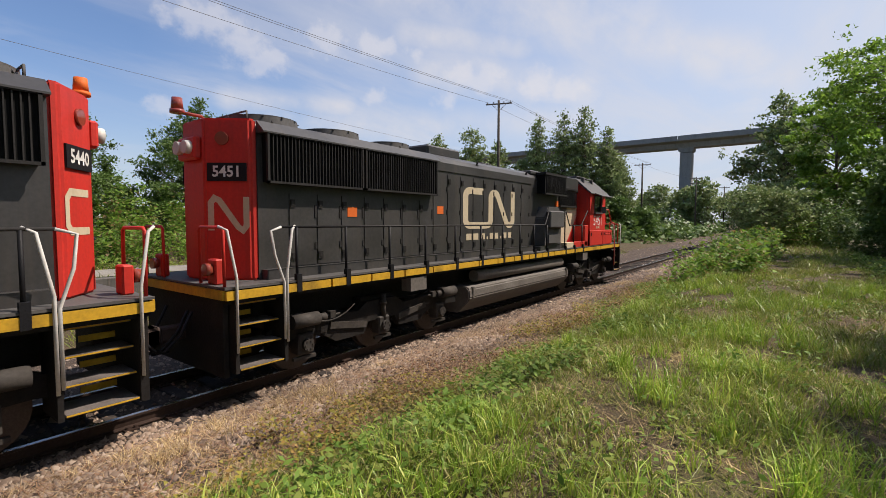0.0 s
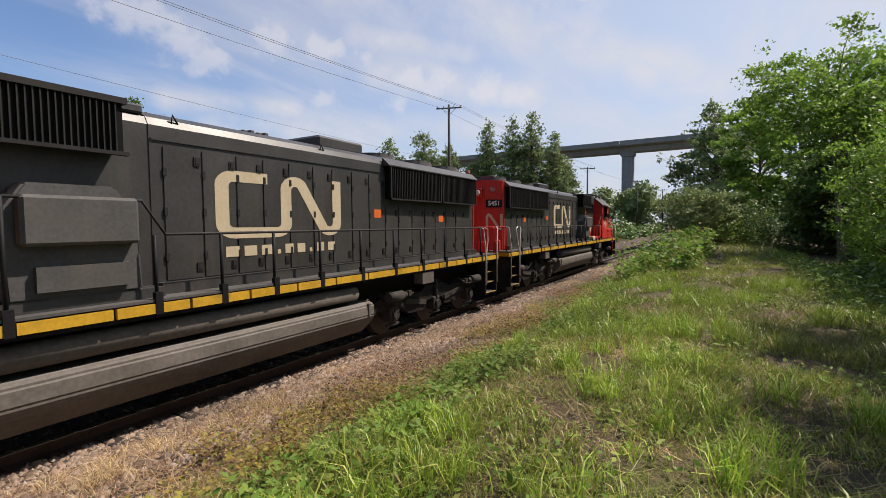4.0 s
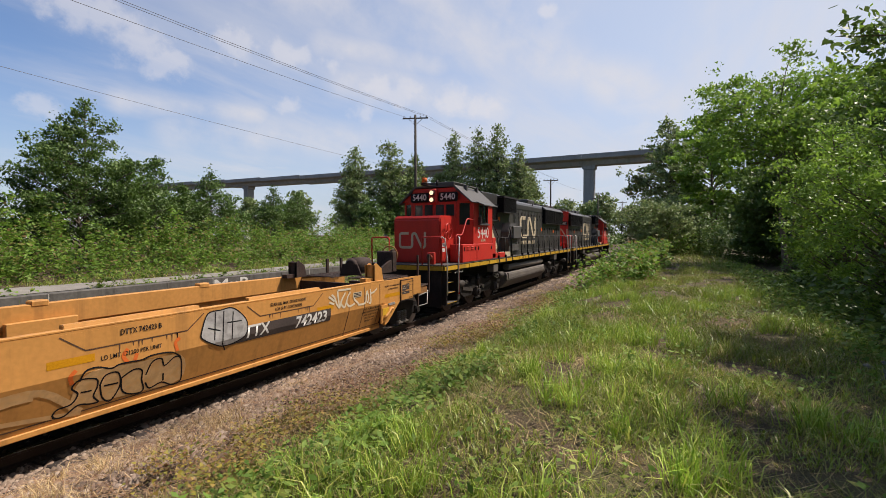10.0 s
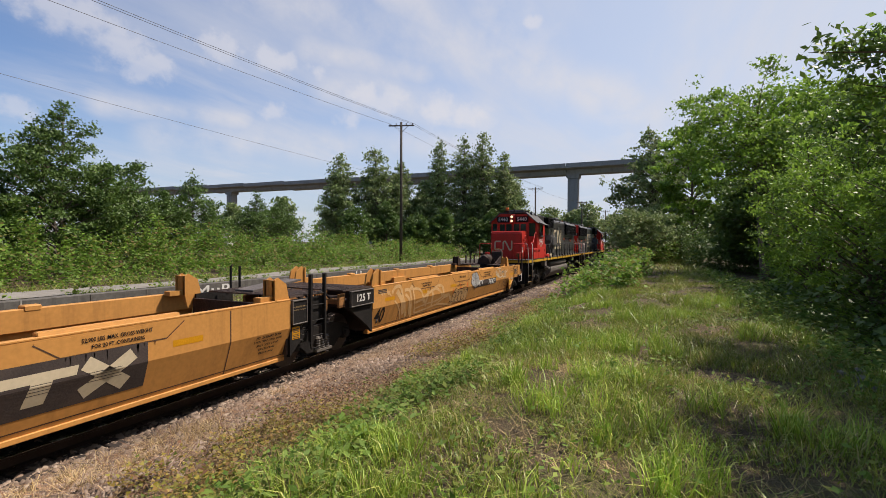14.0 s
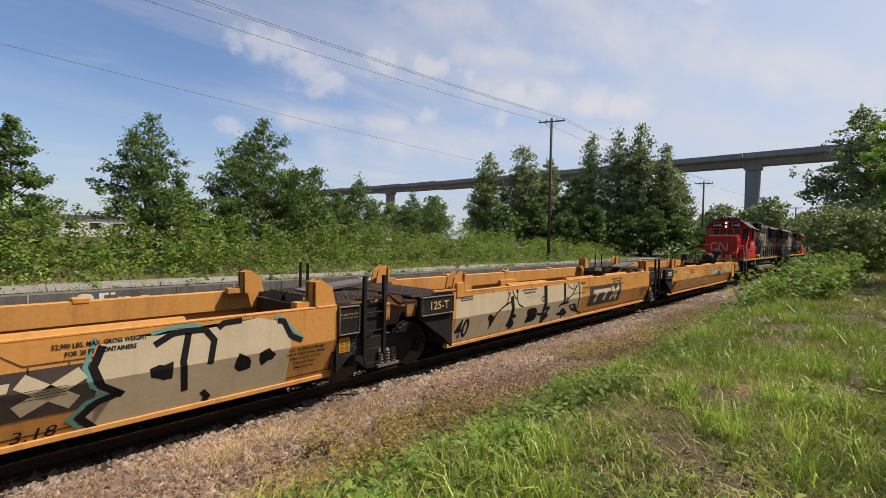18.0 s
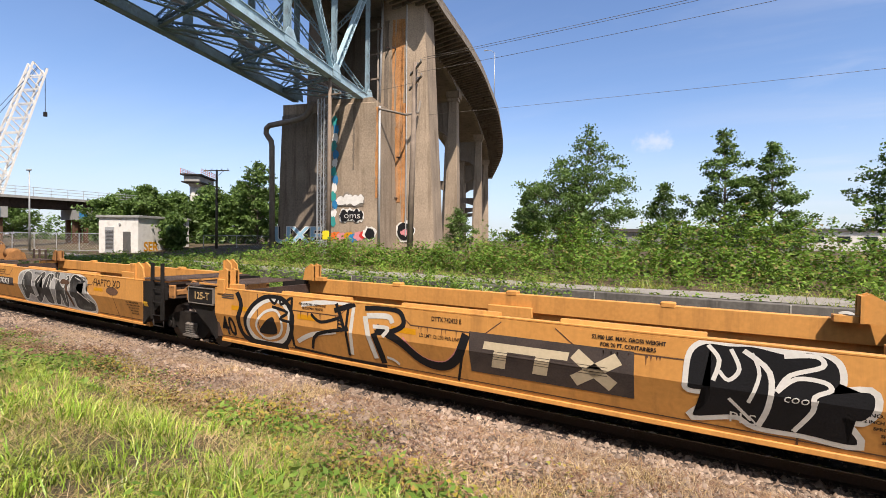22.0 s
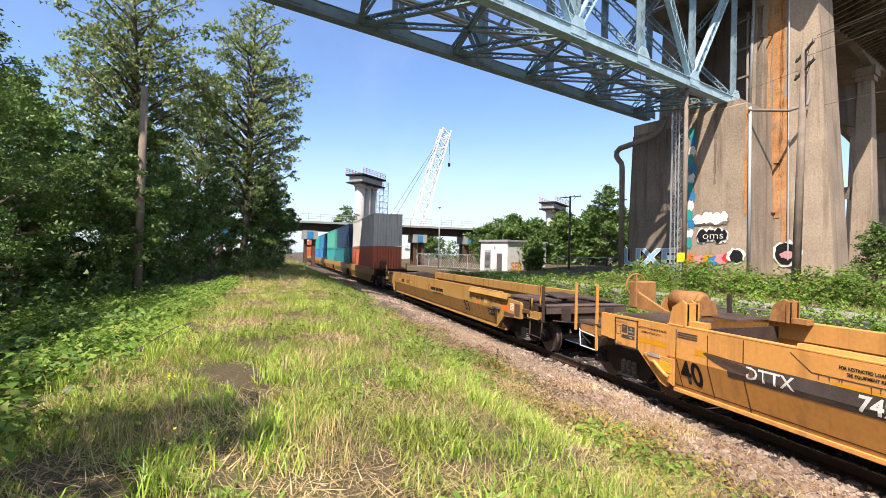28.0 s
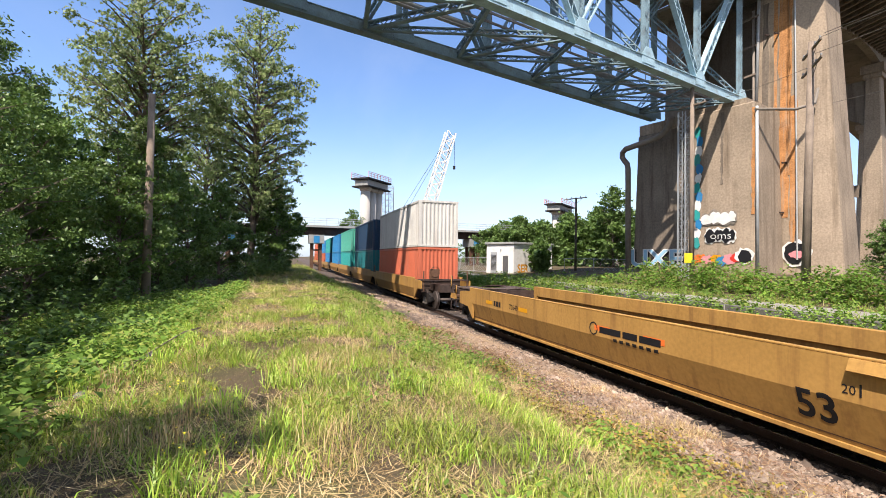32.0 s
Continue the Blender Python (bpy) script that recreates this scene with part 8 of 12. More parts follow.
    for s, c, z in (("45", 5.78, 1.19), ("48", 6.24, 1.20), ("53", 7.04, 1.19), ("20", 5.13, 1.14)):
        lettered("stencilled_marking", s, 0.17, c, z, M_INK, t, 0.014)
        bm = bmesh.new()
        rect(bm, c + 0.12, c + 0.145, z - 0.06, z + 0.10)
        sprayed("length_mark", bm, M_INK, t, 0.014)
    lettered("stencilled_marking", "L 73-", 0.12, 6.86, 0.99, M_INK, t, 0.014, wide=1.2)
    lettered("stencil", "NO. 24 BRAKE BEAMS", 0.065, 7.75, 1.28, M_INK, t, 0.014)
    lettered("stencil", "SPRG 6 OC D5 6 IC D6", 0.065, 7.6, 1.20, M_INK, t, 0.014)
    for c0, c1, z0, z1, m, nm in ((6.70, 7.22, 0.72, 0.94, M_INK, "placard"), (5.78, 6.12, 1.03, 1.10, M_ORANGE, "reflective_strip"), (6.42, 6.72, 1.08, 1.24, M_TANFIG, "faded_label")):
        bm = bmesh.new()
        rect(bm, c0, c1, z0, z1)
        sprayed(nm, bm, m, t, 0.013)
    for nm, m, c0, c1, z0, z1, y in (("orange_patch", M_ORANGE, 7.86, 8.35, 1.02, 1.19, -1.4975), ("white_notice", M_WHITE, 8.42, 8.66, 1.07, 1.29, -1.4985), ("rust_patch", M_RUST, 8.72, 9.05, 0.92, 1.30, -1.4975), ("rust_patch", M_RUST, 8.0, 8.7, 0.86, 0.97, -1.4980)):
        bm = bmesh.new()
        rect(bm, c0, c1, z0, z1)
        for v in bm.verts:
            v.co.y = y
        ob = part(nm, bm, m, t)
        if nm == "white_notice":
            for k in range(4):
                bm = bmesh.new()
                rect(bm, c0 + 0.03, c1 - 0.03 - 0.04 * (k % 2), z0 + 0.03 + 0.045 * k, z0 + 0.05 + 0.045 * k)
                for v in bm.verts:
                    v.co.y = y - 0.002
                part("printed_line", bm, M_ORANGE, ob)
    bm = bmesh.new()
    box(bm, 7.25, 7.74, -1.57, -1.50, 1.00, 1.075, 0.012)
    box(bm, 7.30, 7.36, -1.55, -1.49, 0.95, 1.02)
    box(bm, 7.62, 7.68, -1.55, -1.49, 0.95, 1.02)
    part("lever_bracket", bm, M_GRATE2, t, "dull steel lever bracket")
    for k, (c, w) in enumerate(((6.74, 0.2), (6.74, 0.22), (6.74, 0.18), (7.0, 0.14), (7.01, 0.12))):
        bm = bmesh.new()
        rect(bm, c, c + w, 0.86 - 0.05 * (k % 3), 0.885 - 0.05 * (k % 3))
        sprayed("lettering_bar", bm, M_TANFIG, t, 0.017)
    CARS.append((t, (-97.8 - 119.6) / 2))


long_well_car()


# ---- containers and the cars below them ----
def painted(name, col):
    return mat(name, col, 0.55, vary=0.14, scale=0.8, fine=12, bump=0.05, dirt=(0.16, 0.09, 0.06), dirt_amount=0.35, streak=True)


M_BOX = {"salmon": painted("salmon_container", (0.42, 0.109, 0.0588)), "white": painted("grey_white_container", (0.47, 0.454, 0.42)), "navy": painted("navy_container", (0.0168, 0.042, 0.084)),
         "teal": painted("teal_container", (0.0252, 0.252, 0.235)), "dteal": painted("dark_teal_container", (0.0168, 0.134, 0.151)), "blue": painted("blue_container", (0.0252, 0.168, 0.353)), "sea": painted("sea_green_container", (0.0672, 0.302, 0.227)), "rust": painted("orange_red_container", (0.353, 0.084, 0.0336))}


def container_mesh(length, h=2.72, w=2.44):
    """Corrugated steel box: frame, corner posts and corrugated walls."""
    bm = bmesh.new()
    L = length / 2
    for x in (-L, L - 0.16):
        for y in (-w / 2, w / 2 - 0.16):
            box(bm, x, x + 0.16, y, y + 0.16, 0, h)
    for z in (0, h - 0.12):
        for y in (-w / 2, w / 2 - 0.08):
            box(bm, -L, L, y, y + 0.08, z, z + 0.12)
        for x in (-L, L - 0.08):
            box(bm, x, x + 0.08, -w / 2, w / 2, z, z + 0.12)
    box(bm, -L + 0.05, L - 0.05, -w / 2 + 0.06, w / 2 - 0.06, h - 0.06, h - 0.02)
    for s in (-1, 1):
        n = int(length / 0.28)
        pr = []
        for k in range(n):
            x = -L + 0.16 + (length - 0.32) * k / n
            st = (length - 0.32) / n
            pr += [(x, 0.02), (x + st * 0.28, 0.02), (x + st * 0.5, 0.055), (x + st * 0.78, 0.055)]
        pr.append((L - 0.16, 0.02))
        va = [bm.verts.new((x, s * (w / 2 - o), 0.12)) for x, o in pr]
        vb = [bm.verts.new((x, s * (w / 2 - o), h - 0.12)) for x, o in pr]
        for i in range(len(pr) - 1):
            bm.faces.new((va[i], va[i + 1], vb[i + 1], vb[i]))
        n = 9
        pr = []
        for k in range(n):
            y = -w / 2 + 0.16 + (w - 0.32) * k / n
            st = (w - 0.32) / n
            pr += [(y, 0.02), (y + st * 0.28, 0.02), (y + st * 0.5, 0.06), (y + st * 0.78, 0.06)]
        pr.append((w / 2 - 0.16, 0.02))
        va = [bm.verts.new((s * (L - o), y, 0.12)) for y, o in pr]
        vb = [bm.verts.new((s * (L - o), y, h - 0.12)) for y, o in pr]
        for i in range(len(pr) - 1):
            bm.faces.new((va[i], va[i + 1], vb[i + 1], vb[i]))
    bmesh.ops.recalc_face_normals(bm, faces=bm.faces)
    return bm


def container(colour, u, z, length, label):
    t = thing("shipping_container", label, "container", "containers on the train")
    part("box", container_mesh(length), M_BOX[colour], t)
    bm = bmesh.new()
    for x in (-length / 2, length / 2 - 0.17):
        for y in (-1.235, 1.06):
            for zz in (0, 2.6):
                box(bm, x - 0.005, x + 0.175, y, y + 0.175, zz, zz + 0.12)
    part("corner_castings", bm, M_BOX[colour], t)
    CARS.append((t, u, z))


def stack_car(u, length, lower, upper, m):
    t = thing("well_car", "ochre well car carrying two stacked containers", "rail car", "well cars of the train")
    h = length / 2 + 0.15
    well_body(t, -h, h, m)
    for e, d in ((h, 1), (-h, -1)):
        bm = bmesh.new()
        pts = [(e, 1.5), (e + d * 1.5, 1.45), (e + d * 1.5, 1.05), (e + d * 0.7, 1.0), (e, 0.4)]
        prism(bm, pts, -1.49, -1.42, "y")
        part("end_plate", bm, m, t)
        bm = bmesh.new()
        prism(bm, pts, 1.32, 1.40, "y")
        part("end_plate", bm, m, t)
        bm = bmesh.new()
        box(bm, *sorted((e, e + d * 1.9)), -0.5, 0.5, 0.85, 1.25)
        grating(bm, *sorted((e + d * 0.1, e + d * 1.5)), -1.4, 1.3, 1.5, 0.12)
        part("end_frame", bm, M_RUSTDK, t)
        bm = bmesh.new()
        for k in range(14):
            p, q = 2 * math.pi * k / 14, 2 * math.pi * (k + 1) / 14
            tube(bm, (e + d * 1.2, -0.6 + 0.28 * math.cos(p), 1.95 + 0.28 * math.sin(p)), (e + d * 1.2, -0.6 + 0.28 * math.cos(q), 1.95 + 0.28 * math.sin(q)), 0.02, 5)
        box(bm, *sorted((e + d * 0.9, e + d * 1.18)), -0.85, -0.35, 1.5, 2.1, 0.03)
        for y in (-1.35, 1.2):
            box(bm, *sorted((e + d * 1.4, e + d * 1.46)), y, y + 0.06, 0.9, 2.0)
        part("brake_gear", bm, M_RUST, t)
        car_truck(t, e + d * 1.0)
    CARS.append((t, u))
    container(lower, u, 0.62, length, lower_label[lower] + " in the well")
    container(upper, u, 3.38, length, lower_label[upper] + " stacked on another")


lower_label = {"salmon": "salmon red corrugated container", "white": "grey and white corrugated container", "navy": "dark navy corrugated container", "teal": "teal corrugated container",
               "dteal": "dark teal corrugated container", "blue": "bright blue corrugated container", "sea": "pale sea green corrugated container", "rust": "orange red corrugated container"}
for u, lo, up in ((-131.7, "salmon", "white"), (-147.2, "dteal", "navy"), (-162.7, "teal", "sea"), (-178.2, "blue", "blue"), (-193.7, "blue", "teal"), (-209.2, "rust", "blue"), (-224.7, "rust", "rust"), (-240.2, "rust", "salmon")):
    stack_car(u, 12.2, lo, up, M_FEC)

# ---- track ----
def build_track():
    t = thing("railway_track", "single railway track, rusty rails on dark sleepers", "track")
    tagged(t, kind="structure")
    X0, X1 = -170.0, 190.0
    for s in (-1, 1):
        y = TRACK_Y + s * 0.7535
        bm = bmesh.new()
        prof = [(-0.07, -0.172), (0.07, -0.172), (0.07, -0.158), (0.012, -0.14), (0.012, -0.045), (0.036, -0.035), (0.036, -0.004), (-0.036, -0.004), (-0.036, -0.035), (-0.012, -0.045), (-0.012, -0.14), (-0.07, -0.158)]
        prism(bm, [(y + a, z) for a, z in prof], X0, X1, "x")
        rl = part("rail", bm, M_RAIL, t)
        bm = bmesh.new()
        box(bm, X0, X1, y - 0.034, y + 0.034, -0.004, 0.0)
        part("rail_head", bm, M_RAILTOP, rl)
    bm = bmesh.new()
    box(bm, -0.115, 0.115, -1.32, 1.32, -0.36, -0.175, 0.015)
    me = bpy.data.meshes.new("sleeper")
    bm.to_mesh(me)
    bm.free()
    me.materials.append(M_TIE)
    bm = bmesh.new()
    for s in (-1, 1):
        box(bm, -0.09, 0.09, s * 0.7535 - 0.17, s * 0.7535 + 0.17, -0.176, -0.16)
        for a in (-0.05, 0.05):
            box(bm, a - 0.012, a + 0.012, s * 0.7535 - 0.12, s * 0.7535 - 0.08, -0.16, -0.13)
    pl = bpy.data.meshes.new("tie_plate")
    bm.to_mesh(pl)
    bm.free()
    pl.materials.append(M_RAIL)
    r = random.Random(5)
    x = -62.0
    while x < 92:
        ob = new("sleeper", me)
        ob.parent = t
        ob.location = (x + r.uniform(-0.05, 0.05), TRACK_Y + r.uniform(-0.07, 0.07), r.uniform(-0.02, 0.008))
        ob.rotation_euler = (0, 0, r.uniform(-0.04, 0.04))
        if abs(x) < 30:
            k = new("tie_plate", pl)
            k.parent = t
            k.location = (ob.location.x, TRACK_Y, 0)
        x += 0.54
    bm = bmesh.new()
    for a, b in ((X0, -62), (92, X1)):
        q = a
        while q < b:
            box(bm, q - 0.11, q + 0.11, TRACK_Y - 1.32, TRACK_Y + 1.32, -0.36, -0.175)
            q += 0.54
    far = part("far_sleepers", bm, M_TIE, t)
    tagged(far, kind="stuff")


build_track()


def quads(name, V, F, m, label, category="", parent=None, kind="stuff", smooth=False):
    """A mesh from number arrays: V (n, 3), F (k, 3 or 4)."""
    me = bpy.data.meshes.new(name)
    k, c = F.shape
    me.vertices.add(len(V))
    me.vertices.foreach_set("co", np.ascontiguousarray(V, dtype=np.float32).ravel())
    me.loops.add(k * c)
    me.loops.foreach_set("vertex_index", np.ascontiguousarray(F, dtype=np.int32).ravel())
    me.polygons.add(k)
    me.polygons.foreach_set("loop_start", np.arange(0, k * c, c, dtype=np.int32))
    me.update(calc_edges=True)
    me.materials.append(m)
    if smooth:
        me.polygons.foreach_set("use_smooth", np.ones(k, dtype=bool))
    ob = new(name, me)
    if parent is not None:
        ob.parent = parent
    return tagged(ob, label, category, kind=kind)


def gz(x, y):
    return np.array([ground_z(a, b) for a, b in zip(x, y)])


# ballast: loose stones, thick near the standpoint
def build_stones():
    rg = np.random.default_rng(3)
    # a six-sided lump: four corners below, a short ridge above
    lump = np.array([[-1, -0.8, -0.6], [1, -0.8, -0.6], [1, 0.8, -0.6], [-1, 0.8, -0.6], [-0.45, 0, 0.8], [0.45, 0, 0.8]], float)
    faces = np.array([[0, 1, 5], [0, 5, 4], [2, 3, 4], [2, 4, 5], [1, 2, 5], [3, 0, 4]])
    n = 62000
    x = np.where(rg.random(n) < 0.85, rg.normal(-1, 9, n), rg.uniform(-60, 90, n))
    y = np.concatenate([rg.uniform(4.4, 7.5, int(n * 0.82)), rg.uniform(7.5, 12.5, n - int(n * 0.82))])
    y = np.where((y < 5.2) & (rg.random(n) < 0.6), rg.uniform(5.2, 7.3, n), y)
    s = rg.gamma(3.6, 0.0058, n) + 0.009
    s = np.where(np.abs(x) > 25, s * 1.7, s)
    z = gz(x, y) + s * 0.3
    V = lump[None] * (1 + rg.uniform(-0.45, 0.3, (n, 6, 3))) * s[:, None, None] * np.stack([np.ones(n), rg.uniform(0.65, 1, n), rg.uniform(0.5, 1.0, n)], 1)[:, None, :]
    a = rg.uniform(0, 2 * np.pi, n)
    c, q = np.cos(a)[:, None], np.sin(a)[:, None]
    X = V[:, :, 0] * c - V[:, :, 1] * q + x[:, None]
    Y = V[:, :, 0] * q + V[:, :, 1] * c + y[:, None]
    Z = V[:, :, 2] + z[:, None] + V[:, :, 0] * rg.uniform(-0.4, 0.4, n)[:, None]
    V = np.stack([X, Y, Z], 2).reshape(-1, 3)
    F = (faces[None] + (np.arange(n) * 6)[:, None, None]).reshape(-1, 3)
    quads("ballast_stones", V, F, M_STONE, "loose grey and tan ballast stones beside the rails", "gravel")


M_STONE = leafy("ballast_stone", [(0.0555, 0.0396, 0.0312), (0.222, 0.168, 0.13), (0.296, 0.225, 0.175), (0.111, 0.0718, 0.0511), (0.37, 0.294, 0.232), (0.17, 0.117, 0.0839), (0.253, 0.182, 0.134), (0.0814, 0.0582, 0.0449)], 0.9, 0.0)
build_stones()

# low retaining wall and the pale lane behind it
M_WALL = mat("sooty_wall_concrete", (0.115, 0.107, 0.097), 0.92, vary=0.3, scale=0.6, fine=8, bump=0.3, dirt=(0.042, 0.0378, 0.0336), dirt_amount=0.8, dirt_scale=0.6, streak=True)
bm = bmesh.new()
box(bm, -46, 52, 18.4, 18.75, -0.3, 0.86, 0.03)
wl_ob = tagged(link_mesh("retaining_wall", bm, M_WALL), "low stained concrete retaining wall with graffiti", "wall", kind="structure")
M_CONC2W = mat("pale_joint", (0.336, 0.319, 0.286), 0.9)
for k in range(50):
    bm = bmesh.new()
    x = -46 + k * 2
    box(bm, x - 0.02, x + 0.02, 18.385, 18.41, -0.2, 0.84)
    part("wall_joint", bm, M_CONC2W if k % 3 == 0 else M_TANK, wl_ob)
for k, (x, s) in enumerate(((4.2, "2Eno"), (-9.0, "oSK"), (15.0, "MuR"), (26.0, "sU"))):
    bm = font_bm(s, 0.7, 0.01)
    for v in bm.verts:
        v.co = Vector((v.co.x * 1.5 + x, 18.39, v.co.z + 0.5))
    part("graffiti_tag", bm, M_WHITE, wl_ob)
M_LANE = mat("pale_gravel_lane", (0.227, 0.21, 0.185), 0.95, vary=0.25, scale=1.5, fine=30, bump=0.3, dirt=(0.168, 0.143, 0.0924), dirt_amount=0.6)
bm = bmesh.new()
for i in range(60):
    x, x2 = -60 + i * 2, -58 + i * 2
    y1 = 21.6 + 0.5 * math.sin(x * 0.3)
    y2 = 21.6 + 0.5 * math.sin(x2 * 0.3)
    f = bm.faces.new([bm.verts.new(c) for c in ((x, 19.5, 0.80), (x2, 19.5, 0.80), (x2, y2, 0.83), (x, y1, 0.83))])
bmesh.ops.remove_doubles(bm, verts=bm.verts, dist=0.001)
tagged(link_mesh("gravel_lane", bm, M_LANE), "pale gravel lane behind the low wall", "lane", kind="structure")

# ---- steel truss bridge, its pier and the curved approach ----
# the bridge's steel paint again, lightened for members that catch the sun
M_STEELLIT = mat("sunlit_blue_steel_paint", (0.33, 0.47, 0.54), 0.5, vary=0.2, scale=1.0, fine=10, bump=0.08, dirt=(0.101, 0.0672, 0.042), dirt_amount=0.45)
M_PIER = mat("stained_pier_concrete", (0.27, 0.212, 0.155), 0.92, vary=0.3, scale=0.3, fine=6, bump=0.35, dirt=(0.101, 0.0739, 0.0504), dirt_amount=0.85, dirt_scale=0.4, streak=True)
# pier concrete darkened for shaded parts, with stains; also serves the grime streaks
M_PIERSHADE_STAIN = mat("shaded_stained_concrete", (0.16, 0.13, 0.101), 0.92, vary=0.3, scale=0.35, fine=6, bump=0.35, dirt=(0.0588, 0.042, 0.0336), dirt_amount=0.8, dirt_scale=0.5, streak=True)
M_RUSTRUN = mat("rust_run", (0.36, 0.17, 0.065), 0.92, vary=0.45, scale=1.2, fine=8, bump=0.3, dirt=(0.302, 0.252, 0.193), dirt_amount=0.9, dirt_scale=0.8, streak=True)
M_SKY = mat("pale_blue_spray_paint", (0.252, 0.42, 0.554), 0.6, vary=0.15)
M_PIPE = mat("painted_pipe", (0.185, 0.16, 0.134), 0.6, vary=0.2, bump=0.1, dirt=(0.126, 0.0672, 0.042), dirt_amount=0.5)
M_WOOD = mat("grey_weathered_wood", (0.202, 0.16, 0.126), 0.9, vary=0.3, scale=2, fine=30, bump=0.4, dirt=(0.084, 0.0588, 0.042), dirt_amount=0.6, streak=True)
M_GALV = mat("galvanised_steel", (0.353, 0.361, 0.361), 0.5, metal=0.3, vary=0.15, bump=0.05)

E1 = Vector((0.964, 0.266, 0))     # across the bridge, towards the standpoint's right
E2 = Vector((-0.266, 0.964, 0))    # along the bridge, away
SHOE = Vector((-33.4, 40.5, 0))


def br(a, b, z):
    return SHOE + E1 * a + E2 * b + Vector((0, 0, z))


def laced(bm, p, q, w, bar=0.09, step=None):
    """An open built-up member: two flats joined by zigzag lacing."""
    p, q = Vector(p), Vector(q)
    d = q - p
    L = d.length
    d.normalize()
    up = Vector((0, 0, 1)) if abs(d.z) < 0.9 else Vector(E2)
    s = d.cross(up).normalized()
    n = s.cross(d).normalized()
    for k in (-1, 1):
        beam(bm, p + n * k * w / 2, q + n * k * w / 2, w * 0.8, bar)
    m = max(2, int(L / (step or w * 1.15)))
    for sd in (-1, 1):
        o = s * sd * w * 0.36
        for i in range(m):
            a = p + d * (L * i / m) + n * (w / 2 if i % 2 else -w / 2) + o
            b = p + d * (L * (i + 1) / m) + n * (-w / 2 if i % 2 else w / 2) + o
            beam(bm, a, b, 0.02, 0.055)


def build_truss():
    t = thing("truss_bridge", "blue grey steel truss bridge crossing over the track", "bridge")
    zb, zt = 18.0, 30.5
    pitch = 7.6
    n = 12
    # near truss coloured as sunlit, far truss and bracing left darker
    for a, off, m in ((0.0, 0.0, M_STEELLIT), (-7.5, -2.0, M_STEEL)):
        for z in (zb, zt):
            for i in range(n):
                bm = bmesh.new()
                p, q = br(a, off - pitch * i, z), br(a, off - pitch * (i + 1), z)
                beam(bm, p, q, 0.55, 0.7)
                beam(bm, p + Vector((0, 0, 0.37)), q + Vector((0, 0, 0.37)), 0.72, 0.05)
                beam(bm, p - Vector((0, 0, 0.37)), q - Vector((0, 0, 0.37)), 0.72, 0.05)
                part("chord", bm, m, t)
        for i in range(n + 1):
            bm = bmesh.new()
            laced(bm, br(a, off - pitch * i, zb + 0.3), br(a, off - pitch * i, zt - 0.3), 0.5)
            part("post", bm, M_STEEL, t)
            bm = bmesh.new()
            for k in (-1, 1):
                c = br(a + 0.31 * k, off - pitch * i, zb + 0.25)
                prism_pts = [(-0.8, -0.45), (0.8, -0.45), (0.8, 0.2), (0.35, 0.85), (-0.35, 0.85), (-0.8, 0.2)]
                vs = [bm.verts.new(c + E2 * u + Vector((0, 0, v))) for u, v in prism_pts]
                ws = [bm.verts.new(c + E2 * u + Vector((0, 0, v)) + E1 * 0.03 * k) for u, v in prism_pts]
                bm.faces.new(vs)
                bm.faces.new(ws[::-1])
                for q in range(6):
                    bm.faces.new((vs[q], vs[(q + 1) % 6], ws[(q + 1) % 6], ws[q]))
            bmesh.ops.recalc_face_normals(bm, faces=bm.faces)
            part("gusset_plate", bm, m, t)
            if i < n:
                bm = bmesh.new()
                if i % 2 == 0:
                    laced(bm, br(a, off - pitch * i, zt - 0.2), br(a, off - pitch * (i + 1), zb + 0.3), 0.55)
                else:
                    laced(bm, br(a, off - pitch * i, zb + 0.3), br(a, off - pitch * (i + 1), zt - 0.2), 0.55)
                part("diagonal", bm, m, t)
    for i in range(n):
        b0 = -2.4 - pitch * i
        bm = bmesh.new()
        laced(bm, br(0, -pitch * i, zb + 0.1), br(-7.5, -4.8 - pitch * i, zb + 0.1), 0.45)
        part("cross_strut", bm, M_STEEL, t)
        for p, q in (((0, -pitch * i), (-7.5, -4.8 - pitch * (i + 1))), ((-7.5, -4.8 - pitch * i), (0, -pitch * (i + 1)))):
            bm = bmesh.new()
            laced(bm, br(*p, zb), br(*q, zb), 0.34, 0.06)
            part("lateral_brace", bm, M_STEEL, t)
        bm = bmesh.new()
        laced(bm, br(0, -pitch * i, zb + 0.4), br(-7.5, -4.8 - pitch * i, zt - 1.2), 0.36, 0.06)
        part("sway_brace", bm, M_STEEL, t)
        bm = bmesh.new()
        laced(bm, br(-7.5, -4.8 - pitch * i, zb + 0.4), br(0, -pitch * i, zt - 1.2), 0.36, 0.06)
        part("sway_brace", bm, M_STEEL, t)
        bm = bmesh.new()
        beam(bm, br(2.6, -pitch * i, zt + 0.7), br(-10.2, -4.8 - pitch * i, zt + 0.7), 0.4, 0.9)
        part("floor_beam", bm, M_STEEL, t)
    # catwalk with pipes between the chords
    bm = bmesh.new()
    for a in (-2.6, -3.6):
        beam(bm, br(a, 0.5, zb + 1.0), br(a, -70, zb + 1.0), 0.08, 0.16)
        beam(bm, br(a, 0.5, zb + 2.0), br(a, -70, zb + 2.0), 0.05, 0.05)
        for k in range(36):
            beam(bm, br(a, 0.5 - 2 * k, zb + 1.0), br(a, 0.5 - 2 * k, zb + 2.0), 0.04, 0.04)
    part("catwalk", bm, M_PIPE, t)
    for a in (-4.4, -4.8):
        bm = bmesh.new()
        tube(bm, br(a, 1.0, zb + 0.8), br(a, -70, zb + 0.8), 0.14, 8)
